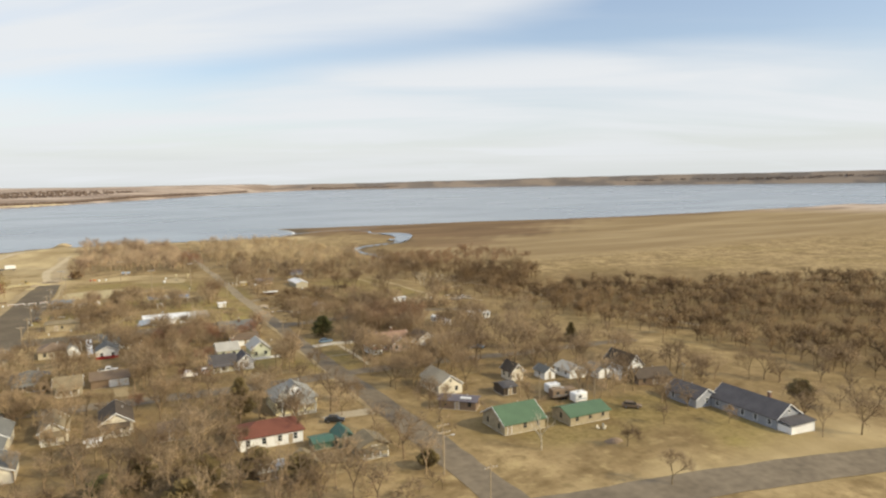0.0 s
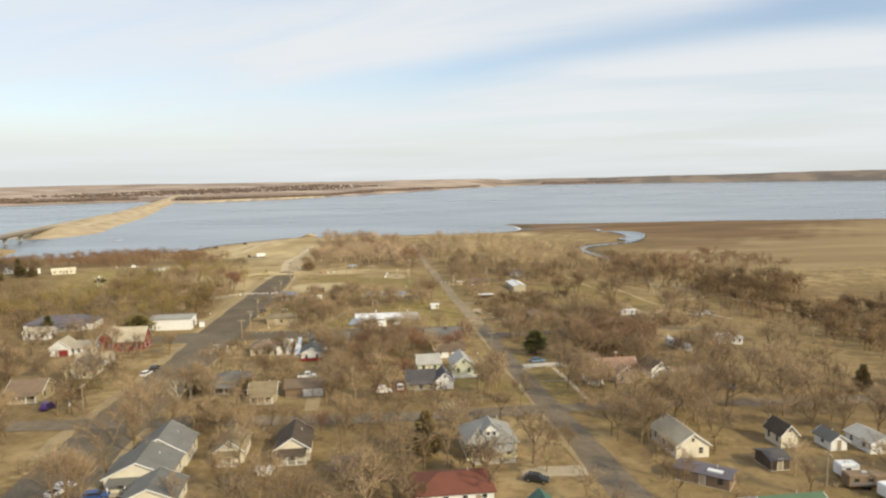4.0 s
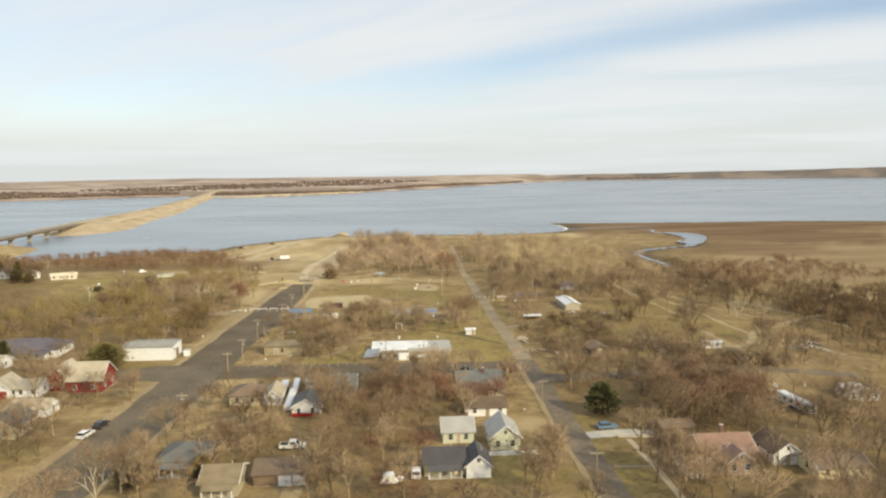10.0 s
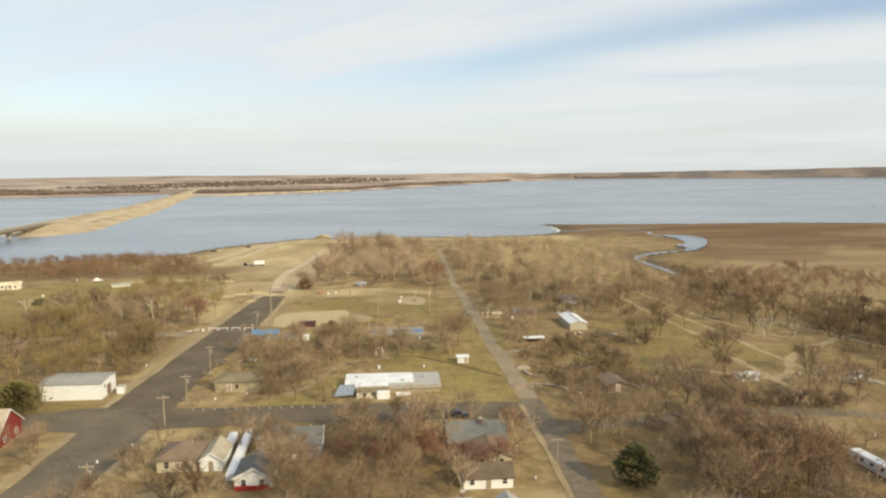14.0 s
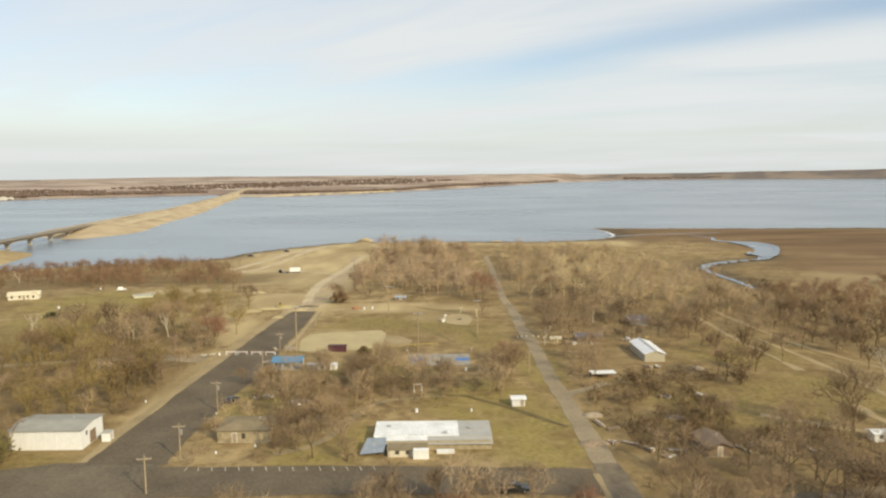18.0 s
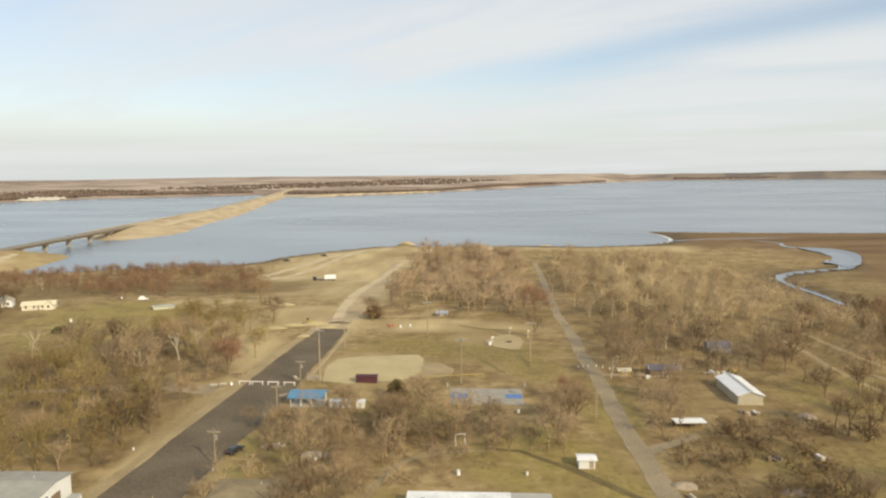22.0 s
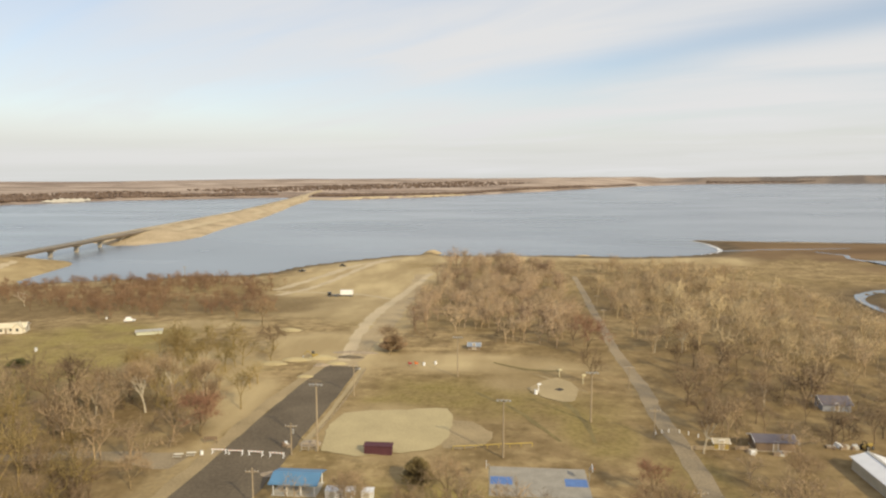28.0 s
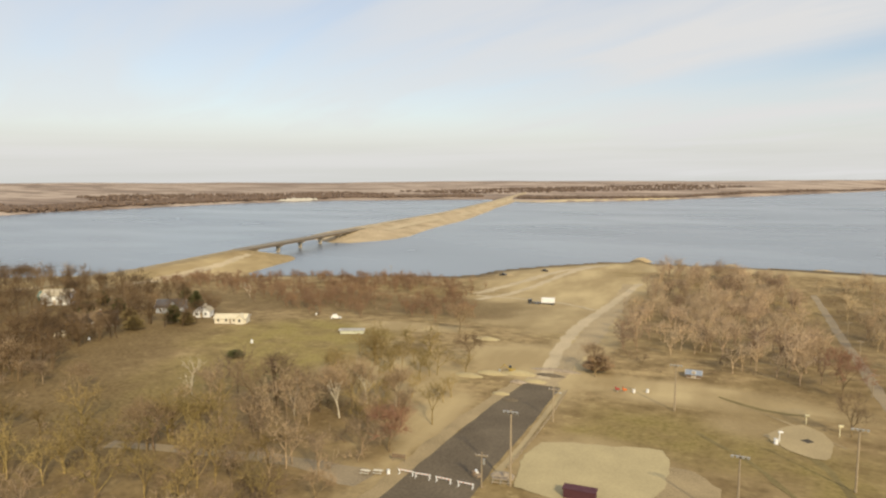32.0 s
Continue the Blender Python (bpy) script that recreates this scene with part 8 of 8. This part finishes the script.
def scatter(count, outline, seed, lo=0.7, hi=1.15, tone=(0.2, 0.8), clump=0.0, gap=0.8):
    """Rows of x, y, scale and tone for trees inside an outline, clear of roads and roofs."""
    r2 = np.random.RandomState(seed)
    n = count * 8
    px, py = np.array([p[0] for p in outline]), np.array([p[1] for p in outline])
    x, y = r2.uniform(px.min(), px.max(), n), r2.uniform(py.min(), py.max(), n)
    ok = inside(x, y, outline)
    if clump:
        ok &= r2.uniform(0, 1, n) < 1 - clump * 0.9 * (1 - wave(x * 5 + seed, y * 5))
    for line, r in CLEAR_LINES:
        ok &= to_line(x, y, line) > r
    for a, b, r in BLOCKED:
        ok &= (x - a) ** 2 + (y - b) ** 2 > (r * gap) ** 2
    for a, b, r in GLADES:
        ok &= (x - a) ** 2 + (y - b) ** 2 > r * r
    x, y = x[ok][:count], y[ok][:count]
    size = r2.uniform(lo, hi, len(x))
    # whole groups stand darker or paler
    group = 0.34 * np.sin(x * 0.11 + 2.1 * np.sin(y * 0.05 + seed)) * np.sin(y * 0.07 + 1.7 * np.sin(x * 0.06)) * 1.3
    shade = np.clip(r2.normal((tone[0] + tone[1]) / 2, (tone[1] - tone[0]) / 2.8, len(x)) + group, 0, 1)
    return list(zip(x.tolist(), y.tolist(), size.tolist(), shade.tolist()))


# open grass that stays free of trees: x, y, radius
GLADES = [(118, 266, 11), (136, 266, 12), (150, 270, 10), (126, 248, 9), (140, 255, 9), (130, 312, 15), (150, 312, 15), (160, 332, 15), (150, 352, 16), (126, 336, 13), (118, 356, 10), (168, 346, 9), (160, 376, 12),
          (119, 237, 9), (82, 216, 8), (114, 262, 8), (-132, 395, 20), (-128, 415, 22), (-118, 440, 22), (-140, 376, 12), (40, 150, 6), (29.5, 131.5, 7), (37, 200, 5), (121, 231, 8), (110, 186, 6), (130, 293, 9), (143, 240, 7), (110, 330, 12), (135, 345, 12), (146, 320, 8), (-57, 296, 6), (-138, 425, 26), (-160, 408, 16), (-115, 412, 10), (26, 303, 20), (46, 316, 14), (-4, 392, 24), (30, 370, 16), (22, 425, 26), (-130, 445, 34), (-165, 430, 26), (-160, 480, 22), (98, 375, 14), (112, 322, 14), (128, 303, 7), (-58, 288, 8), (-18, 362, 7),
          (-60, 600, 34), (-70, 660, 40), (62, 215, 8), (120, 98, 10), (150, 110, 10), (-130, 480, 26), (-60, 455, 10), (46, 206, 5), (90, 112, 14), (180, 150, 20), (150, 340, 16)]
SHORE = [(-105, 650), (-112, 600), (-85, 545), (-95, 500), (-150, 512), (-230, 545), (-300, 560), (-300, 610), (-240, 650), (-190, 672)]
WEST = [(-50, 318), (-50, 372), (-46, 400), (-60, 425), (-110, 420), (-175, 400), (-260, 420), (-260, 300), (-120, 300), (-90, 320)]
WESTROAD = [(-46, 385), (-44, 440), (-70, 470), (-100, 470), (-100, 440), (-70, 400)]
NORTH = [(-16, 472), (48, 474), (54, 560), (60, 660), (58, 760), (-16, 760), (-20, 640), (-18, 540)]
NORTH2 = [(68, 470), (120, 420), (175, 440), (190, 560), (170, 720), (75, 730), (74, 580)]
EAST = [(64, 330), (110, 395), (185, 400), (210, 480), (130, 430), (68, 465), (66, 400)]
EASTWOOD = [(180, 296), (197, 325), (245, 324), (287, 320), (312, 282), (383, 276), (440, 230), (440, 60), (228, 84), (206, 112), (192, 150), (186, 203)]
THICKET = [(112, 279), (143, 278.5), (147, 286), (112, 287.5)]
EASTLINE = [(172, 470), (205, 455), (245, 446), (290, 446), (320, 470), (312, 560), (250, 545), (205, 520)]
PASTURE = [(108, 300), (200, 296), (235, 400), (205, 520), (130, 430), (110, 395)]
HILL = [(-330, 330), (-240, 390), (-192, 420), (-180, 470), (-190, 500), (-250, 530), (-290, 545), (-420, 550), (-420, 400)]
TOWN = [(-24, 100), (52, 100), (53, 272), (-26, 272)]
TOWN_EAST = [(66, 125), (160, 130), (170, 300), (66, 315)]
TOWN_WEST = [(-130, 140), (-53, 140), (-51, 262), (-58, 300), (-130, 300)]
PARK = [(-26, 292), (12, 292), (14, 312), (46, 332), (50, 356), (-12, 356), (-24, 340)]
SOUTHWEST = [(-53, 310), (-52, 360), (-90, 380), (-260, 360), (-260, 290), (-140, 310)]
woodland("bare brown trees along the lake shore", scatter(560, SHORE, 1, 0.45, 0.8, (0.2, 1.0), 0.6), FARTREE, mat=M_WOODSRED)
woodland("bare trees on the grassy slope west of the road", scatter(180, WEST, 2, 0.85, 1.3, (0.2, 1.0), 0.75), LIGHT)
woodland("bare trees beside the warehouse lane", scatter(185, SOUTHWEST, 12, 0.85, 1.35, (0.0, 0.8), 0.3), LIGHT, mat=M_WOODSOLIVE)
woodland("bare trees beside the main road", scatter(45, WESTROAD, 3, 0.7, 1.1, (0.3, 0.9), 0.4), LIGHT, mat=M_WOODSOLIVE)
woodland("bare wood between the dirt road and the lane", scatter(320, NORTH, 4, 0.75, 1.25, (0.1, 0.9), 0.6), FARTREE, mat=M_WOODSPINK)
woodland("pale bare trees east of the lane", scatter(290, NORTH2, 5, 0.85, 1.4, (0.2, 0.9), 0.6), FARTREE, mat=M_WOODSPALE)
woodland("scattered bare trees in the pasture", scatter(85, EAST, 6, 0.8, 1.2, (0.1, 0.8), 0.5), LIGHT)
woodland("scattered bare trees over the eastern meadow", scatter(66, PASTURE, 16, 0.8, 1.25, (0.1, 0.7), 0.6), LIGHT, mat=M_WOODSDARK)
woodland("dense dark bare wood east of the houses", scatter(1500, EASTWOOD, 7, 0.6, 1.05, (0.1, 0.9), 0.3), THICK, mat=M_WOODSDARK)
woodland("line of bare trees along the creek", scatter(330, EASTLINE, 8, 0.35, 0.7, (0.2, 0.9), 0.6), FARTREE, mat=M_WOODSRED)
woodland("bare trees round the houses on the hill", scatter(620, HILL, 9, 0.75, 1.2, (0.0, 0.5), 0.4, gap=0.55), FARTREE, mat=M_WOODSDARK)
woodland("bare trees crowding the back yards", scatter(140, TOWN, 10, 0.75, 1.15, (0.1, 0.7), 0.2, gap=0.9), LIGHT)
woodland("bare trees between scattered houses", scatter(135, TOWN_EAST, 11, 0.85, 1.25, (0.1, 0.8), 0.6, gap=0.9), LIGHT)
woodland("reddish bare trees behind the workshop", scatter(40, [(84, 226), (112, 222), (110, 249), (84, 253)], 27, 0.8, 1.15, (0.0, 0.8), 0.1, gap=0.6), LIGHT, mat=M_WOODSRED)
woodland("dark bare trees beyond the pasture", scatter(120, [(190, 338), (206, 402), (226, 414), (268, 412), (262, 372), (200, 318)], 29, 0.8, 1.25, (0.0, 0.5), 0.2), LIGHT, mat=M_WOODSDARK)
woodland("dark bare trees below the hill houses", scatter(70, [(-235, 380), (-168, 384), (-166, 412), (-188, 446), (-238, 432)], 28, 0.9, 1.3, (0.0, 0.5), 0.2, gap=0.5), LIGHT, mat=M_WOODSDARK)
woodland("bare trees along the south street", scatter(36, [(84, 98), (205, 76), (220, 140), (120, 150)], 17, 0.6, 0.9, (0.1, 0.7), 0.3, gap=0.7), LIGHT)
woodland("bare trees behind the houses west of the road", scatter(90, TOWN_WEST, 13, 0.8, 1.2, (0.1, 0.7), 0.2, gap=0.9), LIGHT)
woodland("bare shrubs and trees round the park", scatter(75, PARK, 14, 0.6, 1.0, (0.2, 0.8), 0.2), LIGHT)
for k, (outline, count, tone) in enumerate(((THICKET, 120, (0.0, 0.3)), (PASTURE, 160, (0.2, 0.7)), (HILL, 120, (0.1, 0.6)), (WEST, 260, (0.3, 0.9)), (SOUTHWEST, 160, (0.1, 0.6)), (NORTH, 200, (0.2, 0.8)), (NORTH2, 200, (0.4, 1.0)), (SHORE, 120, (0.1, 0.5)), (EASTLINE, 100, (0.1, 0.5)), (EAST, 120, (0.3, 0.8)), (EASTWOOD, 60, (0.0, 0.4)),
                                            (TOWN, 240, (0.2, 0.7)), (TOWN_EAST, 220, (0.2, 0.7)), (TOWN_WEST, 120, (0.2, 0.7)), (PARK, 110, (0.2, 0.8)))):
    woodland("low winter brush and weeds", scatter(round(count * 0.75), outline, 50 + k, 0.6, 1.5, tone, 0.4), BRUSH, "brush")
woodland("low dark brush between the lane and the barn", scatter(170, [(70, 296), (125, 296), (150, 330), (120, 352), (84, 350), (68, 330)], 90, 0.7, 1.5, (0.0, 0.4), 0.3), BRUSH, "brush", M_WOODSDARK)


# ---- far shore: tree lines a kilometre and more away ----
def far_lines():
    r2 = random.Random(9)
    v = np.array([(0.5, 0, 0), (-0.25, 0.43, 0), (-0.25, -0.43, 0), (0.9, 0.1, 0.55), (-0.5, 0.75, 0.6), (-0.45, -0.8, 0.5), (0.2, 0.05, 1.0), (-0.2, 0.1, 0.85)]) * [8.5, 8.5, 7.0]
    f = np.array([(0, 1, 4), (0, 4, 3), (1, 2, 5), (1, 5, 4), (2, 0, 3), (2, 3, 5), (3, 4, 6), (4, 5, 7), (5, 3, 6), (4, 7, 6), (5, 6, 7)])
    spots = []
    # rows: outline corners along the far shores, depth of the belt, number
    for (ax, ay), (bx, by), deep, count in (((-1190, 1110), (-1190, 1340), 120, 130), ((-1190, 1340), (-1160, 1680), 160, 220), ((-1160, 1680), (-1020, 2010), 160, 260), ((-1010, 2020), (-660, 2290), 120, 300),
                                            ((-540, 2180), (-230, 2320), 130, 420), ((-230, 2320), (-90, 2530), 90, 150), ((-80, 2560), (300, 3270), 60, 160), ((310, 3290), (800, 4110), 70, 150), ((1310, 4580), (2090, 4400), 120, 200),
                                            ((2100, 4400), (2900, 3920), 120, 200), ((2910, 3910), (3530, 3300), 120, 180), ((3540, 3290), (4045, 2620), 120, 160), ((4050, 2610), (4395, 2040), 100, 120), ((-1210, 1200), (-1600, 1300), 300, 220), ((-1400, 1500), (-900, 2300), 500, 300),
                                            ((-900, 2500), (200, 3600), 500, 300)):
        for _ in range(round(count * 4.0)):
            t, d = r2.random(), r2.uniform(12, deep)
            nx, ny = -(by - ay), bx - ax
            ln = math.hypot(nx, ny)
            x, y = ax + (bx - ax) * t + nx / ln * d, ay + (by - ay) * t + ny / ln * d
            if not inside(np.array([x]), np.array([y]), LAKE)[0] and math.hypot(x, y) < 4850 and to_line(np.array([x]), np.array([y]), CAUSEWAY)[0] > 30:
                spots.append((x, y, r2.uniform(0.5, 1.05), r2.uniform(0.0, 1.0)))
    woodland("distant tree lines on the far shore", spots, [(v, f)], "far_woods", M_FARWOODS)


far_lines()
